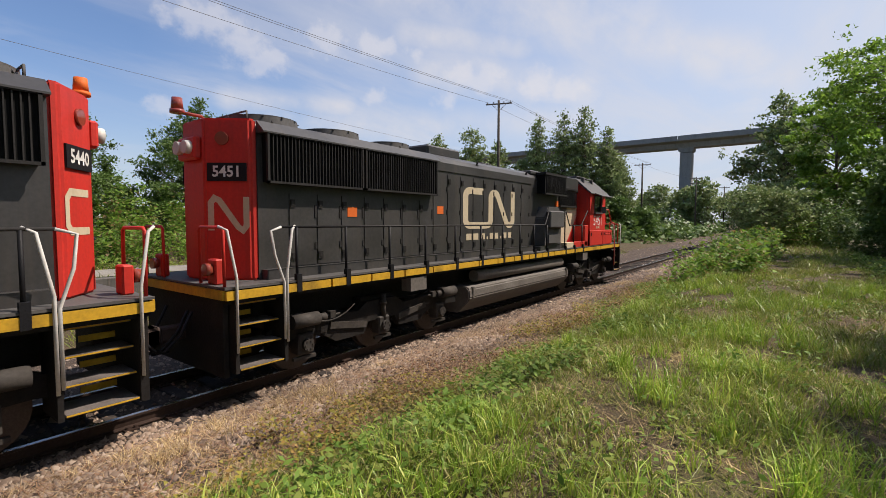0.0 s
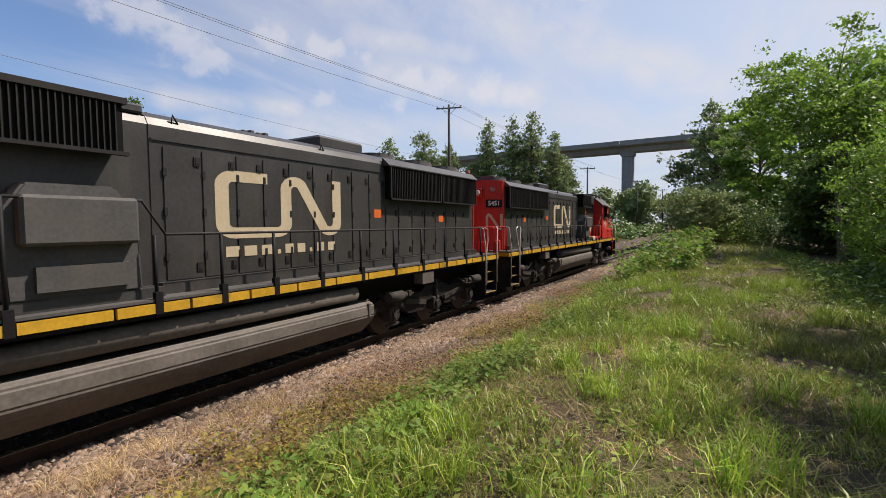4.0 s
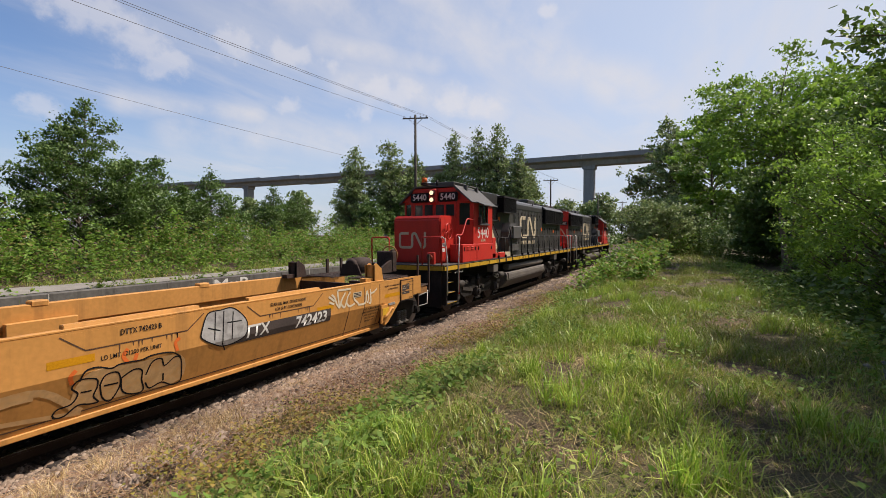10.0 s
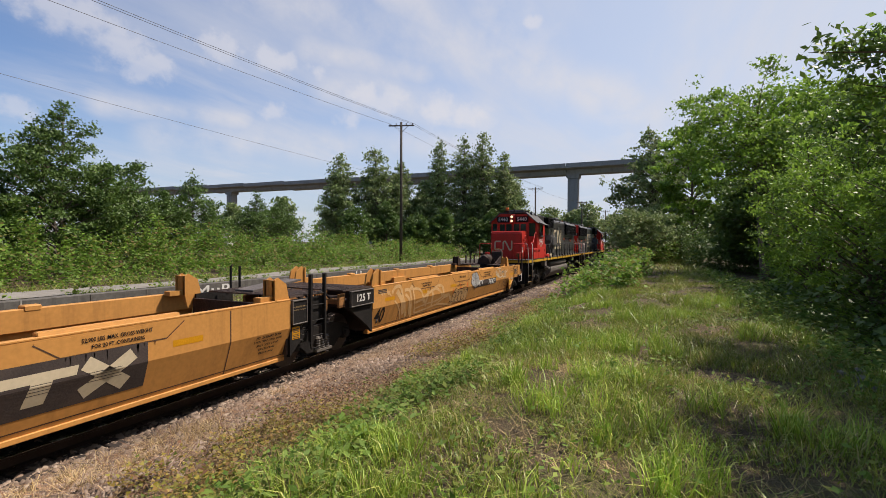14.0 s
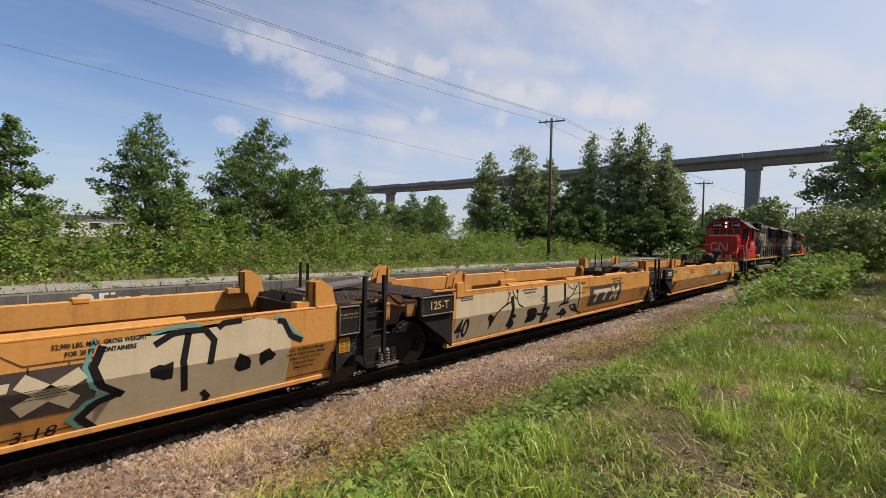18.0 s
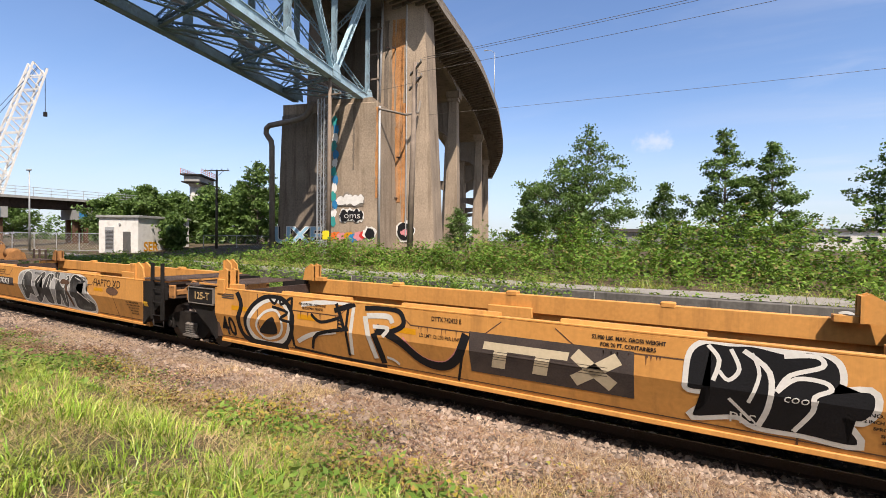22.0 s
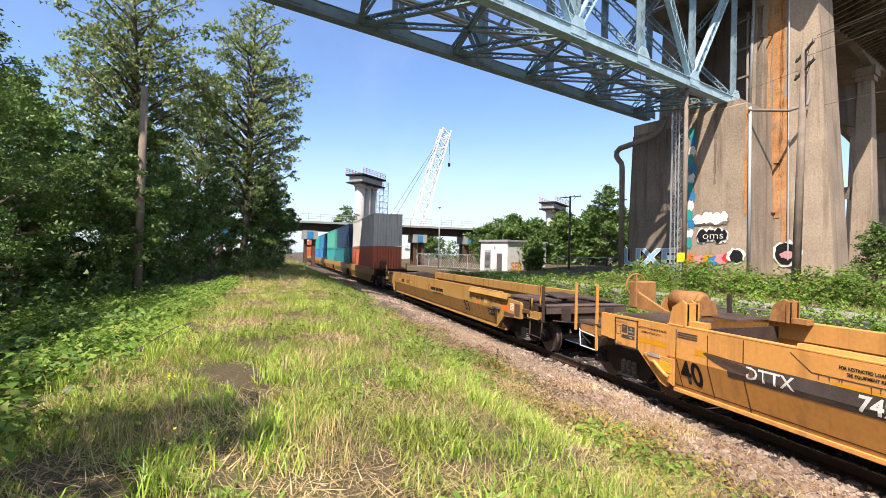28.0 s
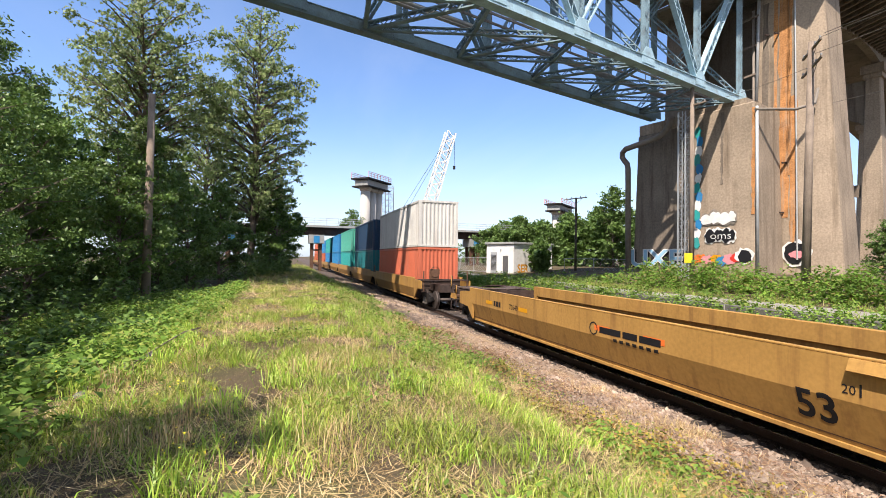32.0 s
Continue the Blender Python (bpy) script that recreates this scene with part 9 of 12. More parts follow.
        part("service_pipe", bm, M_GALV, t)
    bm = bmesh.new()
    box_at(bm, -10.4, 2.8, -100, 2, zt + 1.2, zt + 1.6)
    part("deck", bm, M_CONC, t)


def box_at(bm, a0, a1, b0, b1, z0, z1, batter=0.0):
    """A block in the bridge's own axes, narrowing upwards by batter on each side."""
    k = batter
    lo = [br(a, b, z0) for a, b in ((a0, b0), (a1, b0), (a1, b1), (a0, b1))]
    hi = [br(a, b, z1) for a, b in ((a0 + k, b0 + k), (a1 - k, b0 + k), (a1 - k, b1 - k), (a0 + k, b1 - k))]
    vl = [bm.verts.new(c) for c in lo]
    vh = [bm.verts.new(c) for c in hi]
    fs = [bm.faces.new(vl[::-1]), bm.faces.new(vh)]
    for i in range(4):
        fs.append(bm.faces.new((vl[i], vl[(i + 1) % 4], vh[(i + 1) % 4], vh[i])))
    return fs


build_truss()


def wall_tag(parent, text, a, b, z, size, m, wide=1.2, bold=0.02, name="graffiti"):
    """Letters on the pier's face towards the track."""
    bm = font_bm(text, size, bold)
    for v in bm.verts:
        v.co = br(a + v.co.x * wide, b, z + v.co.z)
    part(name, bm, m, parent)


def wall_blob(parent, a, b, z, ra, rz, m, seed):
    r = random.Random(seed)
    bm = bmesh.new()
    bm.faces.new([bm.verts.new(br(a + ra * (1 + 0.2 * r.uniform(-1, 1)) * math.cos(k * math.pi / 9), b, z + rz * (1 + 0.25 * r.uniform(-1, 1)) * math.sin(k * math.pi / 9))) for k in range(18)])
    part("graffiti_patch", bm, m, parent)


def build_pier():
    t = thing("bridge_pier", "tall stained concrete bridge pier covered with graffiti", "bridge pier")
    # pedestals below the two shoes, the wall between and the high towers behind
    # left pedestal, rear tower and cross wall carry the truss's shade in their colour
    for a0, a1, b0, b1, z0, z1, k, m, nm in ((-4.2, 2.4, -2.2, 3.6, 0.5, 17.2, 0.35, M_PIER, "pedestal"), (-9.9, -4.25, -2.0, 3.6, 0.5, 16.4, 0.35, M_PIERSHADE_STAIN, "pedestal"),
                                     (-10.0, -6.0, 3.4, 9.4, 0.5, 33.0, 0.5, M_PIERSHADE_STAIN, "tower"), (-8.0, 0.4, 7.2, 9.2, 12.0, 33.0, 0.05, M_PIERSHADE_STAIN, "cross_wall")):
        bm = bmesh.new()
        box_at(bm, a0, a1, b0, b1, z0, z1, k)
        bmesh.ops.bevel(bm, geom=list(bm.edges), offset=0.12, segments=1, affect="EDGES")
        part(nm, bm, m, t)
    # the near tower narrows upwards and has a broad chamfered corner
    bm = bmesh.new()
    foot = [bm.verts.new(br(a, b, 0.5)) for a, b in ((-0.2, 3.4), (3.5, 3.4), (6.5, 5.4), (6.5, 9.6), (-0.2, 9.6))]
    head = [bm.verts.new(br(a, b, 33.0)) for a, b in ((0.2, 3.9), (3.1, 3.9), (4.7, 5.2), (4.7, 9.2), (0.2, 9.2))]
    bm.faces.new(foot[::-1])
    bm.faces.new(head)
    for k in range(5):
        bm.faces.new((foot[k], foot[(k + 1) % 5], head[(k + 1) % 5], head[k]))
    bmesh.ops.recalc_face_normals(bm, faces=bm.faces)
    bmesh.ops.bevel(bm, geom=list(bm.edges), offset=0.1, segments=1, affect="EDGES")
    part("tower", bm, M_PIER, t)
    # white conduit up the tower, held by brackets, and iron stubs on its face
    bm = bmesh.new()
    tube(bm, br(0.1, 3.3, 16.8), br(0.25, 3.75, 33), 0.14, 8)
    cd = part("conduit", bm, M_GALV, t)
    for z in (18.5, 21.4, 24.3, 27.2):
        bm = bmesh.new()
        beam(bm, br(-1.9, 3.45 + 0.017 * (z - 16), z), br(0.25, 3.3 + 0.017 * (z - 16), z + 0.1), 0.12, 0.2)
        part("bracket", bm, M_WOOD, cd)
    bm = bmesh.new()
    tube(bm, br(3.55, 3.25, 3.0), br(3.2, 3.7, 30.0), 0.07, 6)
    part("conduit", bm, M_GALV, t)
    for a, z in ((1.1, 25.0), (1.9, 24.9), (1.0, 16.0), (1.7, 15.6), (0.9, 7.7), (2.0, 7.6), (2.4, 7.5), (2.6, 12.2)):
        bm = bmesh.new()
        beam(bm, br(a, 3.5 + 0.015 * z, z), br(a - 0.15, 2.75 + 0.015 * z, z - 0.05), 0.1, 0.14)
        part("iron_stub", bm, M_RUSTDK, t)
    bm = bmesh.new()
    box_at(bm, -4.0, 1.4, -1.7, 2.6, 17.2, 17.7)
    box_at(bm, -9.4, -5.2, -1.6, 2.6, 16.4, 17.5)
    part("bearing_shelf", bm, M_PIER, t)
    for a, b, w, z0, z1 in ((2.35, 3.33, 0.62, 7, 31.5), (3.1, 3.33, 0.3, 3, 18.5), (1.62, 3.33, 0.2, 10, 31), (0.75, 3.33, 0.34, 5, 31), (2.75, 3.33, 0.25, 11, 30), (2.1, -2.28, 0.2, 7, 16.6), (-2.6, -2.28, 0.25, 8, 16.8), (-0.6, -2.28, 0.16, 10, 16.8)):
        bm = bmesh.new()
        n = 22
        r = random.Random(int(a * 10) + 5)
        L, Rr = [], []
        k0 = 0.35 / 16.7 if b < 0 else 0.5 / 28.5
        for i in range(n + 1):
            z = z1 + (z0 - z1) * i / n
            ww = w * (1 - 0.35 * i / n) * (0.6 + 0.6 * r.random())
            bb = b + k0 * (z - 0.5) - 0.02 + (0.03 if b > 0 else 0.065)
            L.append(bm.verts.new(br(a - ww, bb, z)))
            Rr.append(bm.verts.new(br(a + ww, bb, z)))
        for i in range(n):
            bm.faces.new((L[i], L[i + 1], Rr[i + 1], Rr[i]))
        part("rust_streak", bm, M_RUSTRUN if a > 1.3 else M_PIERSHADE_STAIN, t)
    # conduits and downpipes
    for a, b, m, r in ((2.55, -2.3, M_GALV, 0.13), (0.0, 3.2, M_PIPE, 0.12), (-3.7, -2.7, M_GALV, 0.06)):
        bm = bmesh.new()
        tube(bm, br(a, b, 1.0), br(a - (0.2 if b < 0 else 0.3), b + (0.3 if b < 0 else 0.45), 16.6 if b < 0 else 28), r, 8)
        part("downpipe", bm, m, t)
    bm = bmesh.new()
    pipe(bm, [br(-5.4, -2.3, 17.4), br(-5.5, -2.5, 16.6), br(-5.9, -2.7, 15.9), br(-6.6, -2.8, 15.5), br(-7.6, -2.85, 15.3), br(-9.0, -2.85, 15.15), br(-10.3, -2.8, 15.0), br(-10.75, -2.7, 14.7), br(-10.85, -2.6, 14.2), br(-10.6, -2.5, 13.75), br(-10.35, -2.42, 13.4), br(-10.25, -2.4, 12.8), br(-10.2, -2.3, 1.0)], 0.3, 12)
    part("drain_pipe", bm, M_PIPE, t)
    bm = bmesh.new()
    pipe(bm, [br(2.3, -2.2, 16.3), br(4.2, 1.0, 16.4), br(4.9, 3.2, 17.2), br(5.0, 3.6, 18.6)], 0.13, 8)
    part("cable_duct", bm, M_PIPE, t)
    # graffiti
    wall_tag(t, "UXE", -7.1, -2.05, 2.8, 2.5, M_INK, 1.25, 0.17)
    wall_tag(t, "UXE", -7.2, -2.06, 2.9, 2.5, M_WHITE, 1.25, 0.12)
    wall_tag(t, "UXE", -7.2, -2.08, 2.9, 2.5, M_SKY, 1.25, 0.03)
    def bubbles(row, z, rim, fill, b):
        """A row of fat rounded letters on the pier's face."""
        for k, (a, ra, rz, dz) in enumerate(row):
            wall_blob(t, a, b - 0.004 * k, z + dz, ra + 0.13, rz + 0.13, rim, 120 + k)
        for k, (a, ra, rz, dz) in enumerate(row):
            wall_blob(t, a, b - 0.05 - 0.004 * k, z + dz, ra, rz, fill, 130 + k)

    bubbles(((-1.9, 0.55, 0.45, 0), (-1.1, 0.6, 0.6, 0.1), (-0.3, 0.55, 0.5, 0.0), (0.35, 0.4, 0.5, 0.1)), 6.75, M_CONC, M_WHITE, -2.16)
    bubbles(((-1.5, 0.5, 0.6, 0), (-0.75, 0.45, 0.55, 0.05), (-0.1, 0.4, 0.6, 0.0), (0.4, 0.3, 0.5, 0.0)), 5.15, M_WHITE, M_INK, -2.19)
    wall_tag(t, "oms", -0.55, -2.27, 5.15, 0.95, M_WHITE, 1.2, -0.01)
    for k, (a, ra, rz) in enumerate(((1.1, 1.1, 1.0), (3.4, 1.25, 1.15))):
        wall_blob(t, a, 3.36 - 0.01 * k, 3.6, ra, rz, M_WHITE, 140 + k)
        wall_blob(t, a, 3.31 - 0.01 * k, 3.6, ra - 0.2, rz - 0.22, M_INK, 150 + k)
        wall_blob(t, a + 0.1, 3.27 - 0.01 * k, 3.5, ra * 0.45, rz * 0.3, M_PINK if k else M_WHITE, 160 + k)
    for i, (a, z, ra, rz, m) in enumerate(((-3.2, 2.9, 0.5, 0.5, M_TAPE), (-2.5, 3.0, 0.7, 0.45, M_ORANGE), (-1.7, 2.8, 0.6, 0.55, M_PINK), (-0.9, 3.0, 0.6, 0.4, M_TAPE), (-0.4, 2.8, 0.5, 0.5, M_BOX["blue"]), (0.2, 3.0, 0.6, 0.5, M_PINK), (0.8, 3.1, 0.5, 0.4, M_RED), (1.5, 3.3, 0.8, 0.75, M_WHITE), (1.5, 3.25, 0.62, 0.58, M_INK))):
        wall_blob(t, a, -2.215 - 0.004 * i, z, ra, rz, m, i)
    for i in range(13):
        wall_blob(t, -2.85 + 0.1 * (i % 3), -2.28 + 0.0205 * (4.0 + 0.9 * i) - 0.004 * (i % 2), 4.5 + 0.9 * i, 0.34, 0.55, (M_BOX["teal"], M_WHITE, M_BOX["blue"])[i % 3], 60 + i)

build_pier()


# approach: curved deck on pairs of columns
EDGE = [Vector(c) for c in ((-21.0, 20.0, 31.0), (-25.5, 36.0, 31.0), (-28.9, 48.1, 31.0), (-32.2, 64.0, 31.0), (-36.4, 79.0, 31.0), (-44.4, 103.0, 31.0), (-60.8, 143.0, 31.0), (-88.0, 195.0, 30.6))]


def along(f):
    """A point and the heading on the deck's near edge, f counted in corners."""
    i = min(len(EDGE) - 2, int(f))
    u = f - i
    p0, p1, p2, p3 = EDGE[max(0, i - 1)], EDGE[i], EDGE[i + 1], EDGE[min(len(EDGE) - 1, i + 2)]
    p = 0.5 * ((2 * p1) + (p2 - p0) * u + (2 * p0 - 5 * p1 + 4 * p2 - p3) * u * u + (3 * p1 - p0 - 3 * p2 + p3) * u ** 3)
    d = 0.5 * ((p2 - p0) + 2 * (2 * p0 - 5 * p1 + 4 * p2 - p3) * u + 3 * (3 * p1 - p0 - 3 * p2 + p3) * u * u)
    d.z = 0
    d.normalize()
    return p, d, Vector((-d.y, d.x, 0))


def build_approach():
    t = thing("bridge_approach", "curved concrete bridge approach on tall tapered columns", "bridge")
    n = 60
    st = [along(1.6 + 5.3 * i / n) for i in range(n + 1)]

    def sweep(prof, m, name):
        bm = bmesh.new()
        rows = [[bm.verts.new(p + s * a + Vector((0, 0, z))) for a, z in prof] for p, d, s in st]
        k = len(prof)
        for i in range(n):
            for j in range(k):
                bm.faces.new((rows[i][j], rows[i][(j + 1) % k], rows[i + 1][(j + 1) % k], rows[i + 1][j]))
        bm.faces.new(rows[0])
        bm.faces.new(rows[-1])
        bmesh.ops.recalc_face_normals(bm, faces=bm.faces)
        return part(name, bm, m, t)

    sweep([(0, -0.35), (0, 0), (17.5, 0), (17.5, -0.35)], M_CONC, "deck_slab")
    sweep([(0.05, 0), (0.05, 0.35), (0.3, 0.35), (0.3, 0)], M_CONC, "kerb")
    held = [2.3, 3.64, 5.06, 5.89, 6.4, 7.1]

    def under(f):
        """Depth of the fascia beam below the deck: shallow between the columns, deep over them."""
        for a, b in zip(held, held[1:]):
            if a <= f <= b:
                return -1.5 - 1.25 * abs(2 * (f - a) / (b - a) - 1) ** 2.4
        return -2.75

    for a, b in zip(held, held[1:]):
        bm = bmesh.new()
        rows = []
        for i in range(17):
            f = a + (b - a) * i / 16
            q, d, sd = along(min(6.95, f))
            rows.append([bm.verts.new(q + sd * o + Vector((0, 0, z))) for o, z in ((4.6, -0.3), (4.6, under(f)), (5.4, under(f)), (5.4, -0.3))])
        for r0, r1 in zip(rows, rows[1:]):
            for j in range(4):
                bm.faces.new((r0[j], r0[(j + 1) % 4], r1[(j + 1) % 4], r1[j]))
        bm.faces.new(rows[0])
        bm.faces.new(rows[-1])
        bmesh.ops.recalc_face_normals(bm, faces=bm.faces)
        part("arched_girder", bm, M_CONC, t)
    bm = bmesh.new()
    for i in range(420):
        q, d, sd = along(1.6 + 5.2 * i / 420)
        beam(bm, q + sd * 0.15 + Vector((0, 0, 0.3)), q + sd * 0.15 + Vector((0, 0, 1.0)), 0.07, 0.07)
    tagged(part("balusters", bm, M_PIPE, t), kind="stuff")
    # far girder coloured dark for the shade below the deck
    sweep([(12.4, -0.35), (12.4, -2.8), (13.2, -2.8), (13.2, -0.35)], M_PIERSHADE_STAIN, "girder")
    for z in (0.7, 1.05):
        bm = bmesh.new()
        for a, b in zip(st, st[1:]):
            beam(bm, a[0] + a[2] * 0.15 + Vector((0, 0, z)), b[0] + b[2] * 0.15 + Vector((0, 0, z)), 0.06, 0.06)
        part("railing_bar", bm, M_PIPE, t)
    for i in range(72):
        p, d, s = along(1.6 + 5.2 * i / 72)
        bm = bmesh.new()
        a = [p + s * 0.2 + Vector((0, 0, -0.35)), p + s * 4.9 + Vector((0, 0, -0.35)), p + s * 4.9 + Vector((0, 0, -1.6)), p + s * 0.2 + Vector((0, 0, -0.6))]
        v0 = [bm.verts.new(c - d * 0.14) for c in a]
        v1 = [bm.verts.new(c + d * 0.14) for c in a]
        bm.faces.new(v0)
        bm.faces.new(v1[::-1])
        for k in range(4):
            bm.faces.new((v0[k], v0[(k + 1) % 4], v1[(k + 1) % 4], v1[k]))
        bmesh.ops.recalc_face_normals(bm, faces=bm.faces)
        # brackets darkened in colour, as shaded by the slab
        part("slab_bracket", bm, M_PIERSHADE_STAIN, t)
        bm = bmesh.new()
        beam(bm, p + s * 0.15 + Vector((0, 0, 0.3)), p + s * 0.15 + Vector((0, 0, 1.05)), 0.12, 0.12)
        part("railing_post", bm, M_PIPE, t)
    for f in (3.64, 5.06, 5.89, 6.4):
        p, d, s = along(f)
        for o in (5.3, 12.8):
            c = p + s * o
            bm = bmesh.new()
            lo = [Vector((c.x, c.y, 0.5)) + d * x + s * y for x, y in ((-1.75, -1.3), (1.75, -1.3), (1.75, 1.3), (-1.75, 1.3))]
            hi = [Vector((c.x, c.y, 27.4)) + d * x + s * y for x, y in ((-0.75, -0.7), (0.75, -0.7), (0.75, 0.7), (-0.75, 0.7))]
            vl, vh = [bm.verts.new(q) for q in lo], [bm.verts.new(q) for q in hi]
            bm.faces.new(vl)
            bm.faces.new(vh)
            for k in range(4):
                bm.faces.new((vl[k], vl[(k + 1) % 4], vh[(k + 1) % 4], vh[k]))
            bmesh.ops.recalc_face_normals(bm, faces=bm.faces)
            bmesh.ops.bevel(bm, geom=list(bm.edges), offset=0.12, segments=1, affect="EDGES")
            co = part("column", bm, M_PIER, t)
            bm = bmesh.new()
            for z0, z1, w in ((27.2, 28.3, 1.15), (26.6, 27.2, 0.95)):
                q = [Vector((c.x, c.y, z)) + d * x * w + s * y * w for z in (z0, z1) for x, y in ((-1, -1), (1, -1), (1, 1), (-1, 1))]
                vs = [bm.verts.new(k) for k in q]
                for fc in ((3, 2, 1, 0), (4, 5, 6, 7), (0, 1, 5, 4), (1, 2, 6, 5), (2, 3, 7, 6), (3, 0, 4, 7)):
                    bm.faces.new([vs[k] for k in fc])
            part("column_cap", bm, M_PIER, co)
            wb = bmesh.new()
            q = c - s * 1.2 + d * 0.0
            face(wb, [q - d * 1.0 + Vector((0, 0, 1.2 - q.z)), q + d * 1.0 + Vector((0, 0, 1.2 - q.z)), q + d * 0.9 + Vector((0, 0, 4.4 - q.z)), q - d * 0.9 + Vector((0, 0, 4.4 - q.z))])
            part("painted_patch", wb, M_WHITE, co)
        # struts between the columns take the same shade-darkened concrete
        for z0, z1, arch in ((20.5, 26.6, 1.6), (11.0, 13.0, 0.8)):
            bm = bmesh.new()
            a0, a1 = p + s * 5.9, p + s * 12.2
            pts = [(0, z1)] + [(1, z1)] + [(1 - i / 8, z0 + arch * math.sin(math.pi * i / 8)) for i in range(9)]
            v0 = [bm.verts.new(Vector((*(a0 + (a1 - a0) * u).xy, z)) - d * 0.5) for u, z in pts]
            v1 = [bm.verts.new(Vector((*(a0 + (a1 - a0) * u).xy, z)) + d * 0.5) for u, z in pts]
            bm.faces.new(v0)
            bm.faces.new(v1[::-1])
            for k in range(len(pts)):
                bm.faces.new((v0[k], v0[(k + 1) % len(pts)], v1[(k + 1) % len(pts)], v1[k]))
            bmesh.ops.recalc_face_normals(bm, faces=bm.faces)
            part("cross_strut", bm, M_PIERSHADE_STAIN, t)


build_approach()


def street_lamp(p, h, arm, label="slender grey street lamp"):
    t = thing("street_lamp", label, "lamp", m=Matrix.Translation(p))
    bm = bmesh.new()
    tube(bm, (0, 0, 0), (0, 0, h), 0.11, 8, r2=0.06)
    part("pole", bm, M_GALV, t)
    if arm.length > 0.01:
        bm = bmesh.new()
        pipe(bm, [(0, 0, h), tuple(arm * 0.4 + Vector((0, 0, h + 0.5))), tuple(arm + Vector((0, 0, h + 0.6)))], 0.05, 6)
        part("arm", bm, M_GALV, t)
    bm = bmesh.new()
    c = arm + Vector((0, 0, h + (0.55 if arm.length > 0.01 else 0)))
    box(bm, c.x - 0.45, c.x + 0.25, c.y - 0.15, c.y + 0.15, c.z - 0.05, c.z + 0.1, 0.03)
    part("lamp_head", bm, M_GALV, t)


p, d, s = along(4.5)
street_lamp(p + s * 0.4, 10.5, Vector((-1.6, -0.8, 0)), "grey street lamp on the bridge edge")
street_lamp(Vector((-66.0, 22.0, 0.8)), 9.0, Vector((0, 0, 0)))

# ---- far concrete viaduct beyond the track ----
def build_viaduct():
    t = thing("viaduct", "long pale concrete viaduct far behind the trees", "bridge")
    for i in range(16):
        y0 = -92 + 24 * i
        up = 0.014 * max(0.0, y0 - 110)
        bm = bmesh.new()
        prism(bm, [(154.4, 27.6 + up), (154.4, 27.0 + up), (156.6, 26.6 + up), (157.2, 25.2 + up), (161.4, 25.2 + up), (162.0, 26.6 + up), (164.2, 27.0 + up), (164.2, 27.6 + up)], y0, y0 + 23.9, "y")
        part("box_girder", bm, M_CONC2, t)
        bm = bmesh.new()
        box(bm, 154.4, 154.55, y0, y0 + 23.9, 27.6 + up, 28.5 + up)
        part("parapet", bm, M_CONC2, t)
    for y in (-53.4, 26.1, 105.6, 185.2, 264.7):
        up = 0.014 * max(0.0, y - 122)
        bm = bmesh.new()
        box(bm, 157.4, 161.2, y - 1.65, y + 1.65, 0, 24.0 + up, 0.3)
        pr = part("pier", bm, M_CONC2, t)
        bm = bmesh.new()
        prism(bm, [(y - 1.65, 23.9 + up), (y - 2.1, 24.4 + up), (y - 2.1, 25.2 + up), (y + 2.1, 25.2 + up), (y + 2.1, 24.4 + up), (y + 1.65, 23.9 + up)], 157.2, 161.4, "x")
        part("pier_head", bm, M_CONC2, pr)


M_CONC2 = mat("grey_concrete", (0.252, 0.252, 0.244), 0.9, vary=0.15, scale=0.2, fine=3, bump=0.1, dirt=(0.126, 0.126, 0.118), dirt_amount=0.5, dirt_scale=0.2, streak=True)
build_viaduct()

# ---- things around the far bridge and along the lane ----
def low_bridge():
    t = thing("girder_bridge", "low dark steel girder bridge with railings over the track", "bridge")
    for i in range(6):
        y0 = -34 + 14 * i
        bm = bmesh.new()
        box(bm, -86.6, -86.2, y0, y0 + 13.9, 6.4, 7.65)
        box(bm, -83.8, -83.4, y0, y0 + 13.9, 6.4, 7.65)
        for k in range(9):
            box(bm, -83.4, -83.28, y0 + 0.4 + 1.6 * k, y0 + 0.5 + 1.6 * k, 6.45, 7.6)
        part("girder", bm, M_RUSTDK, t)
        bm = bmesh.new()
        box(bm, -87.5, -82.6, y0, y0 + 13.9, 7.65, 8.0)
        part("deck_slab", bm, M_CONC2, t)
        bm = bmesh.new()
        for z in (8.45, 8.85, 9.25):
            tube(bm, (-82.8, y0, z), (-82.8, y0 + 13.9, z), 0.035, 5)
        for k in range(7):
            tube(bm, (-82.8, y0 + 2 * k, 7.95), (-82.8, y0 + 2 * k, 9.25), 0.035, 5)
        part("railing", bm, M_GALV, t)
    for y in (4.4, 13.5, 24.0, 34.0, -9.0):
        bm = bmesh.new()
        for dy in (-0.7, 0.7):
            box(bm, -86.4, -85.8, y + dy - 0.25, y + dy + 0.25, 0, 6.1)
            box(bm, -84.2, -83.6, y + dy - 0.25, y + dy + 0.25, 0, 6.1)
        for z in (1.3, 3.6):
            box(bm, -84.1, -83.7, y - 0.7, y + 0.7, z, z + 0.3)
        bn = part("bent", bm, M_RUST, t)
        bm = bmesh.new()
        box(bm, -87.0, -83.0, y - 1.3, y + 1.3, 4.9, 6.38)
        part("bent_cap", bm, M_CONC2, bn)
        bm = bmesh.new()
        box(bm, -82.99, -82.95, y - 0.5, y + 0.5, 5.0, 6.2)
        part("blue_mark", bm, M_BOX["blue"], bn)


low_bridge()


M_PALEC = mat("new_concrete", (0.353, 0.336, 0.311), 0.85, vary=0.12, scale=0.3, fine=4, bump=0.05)


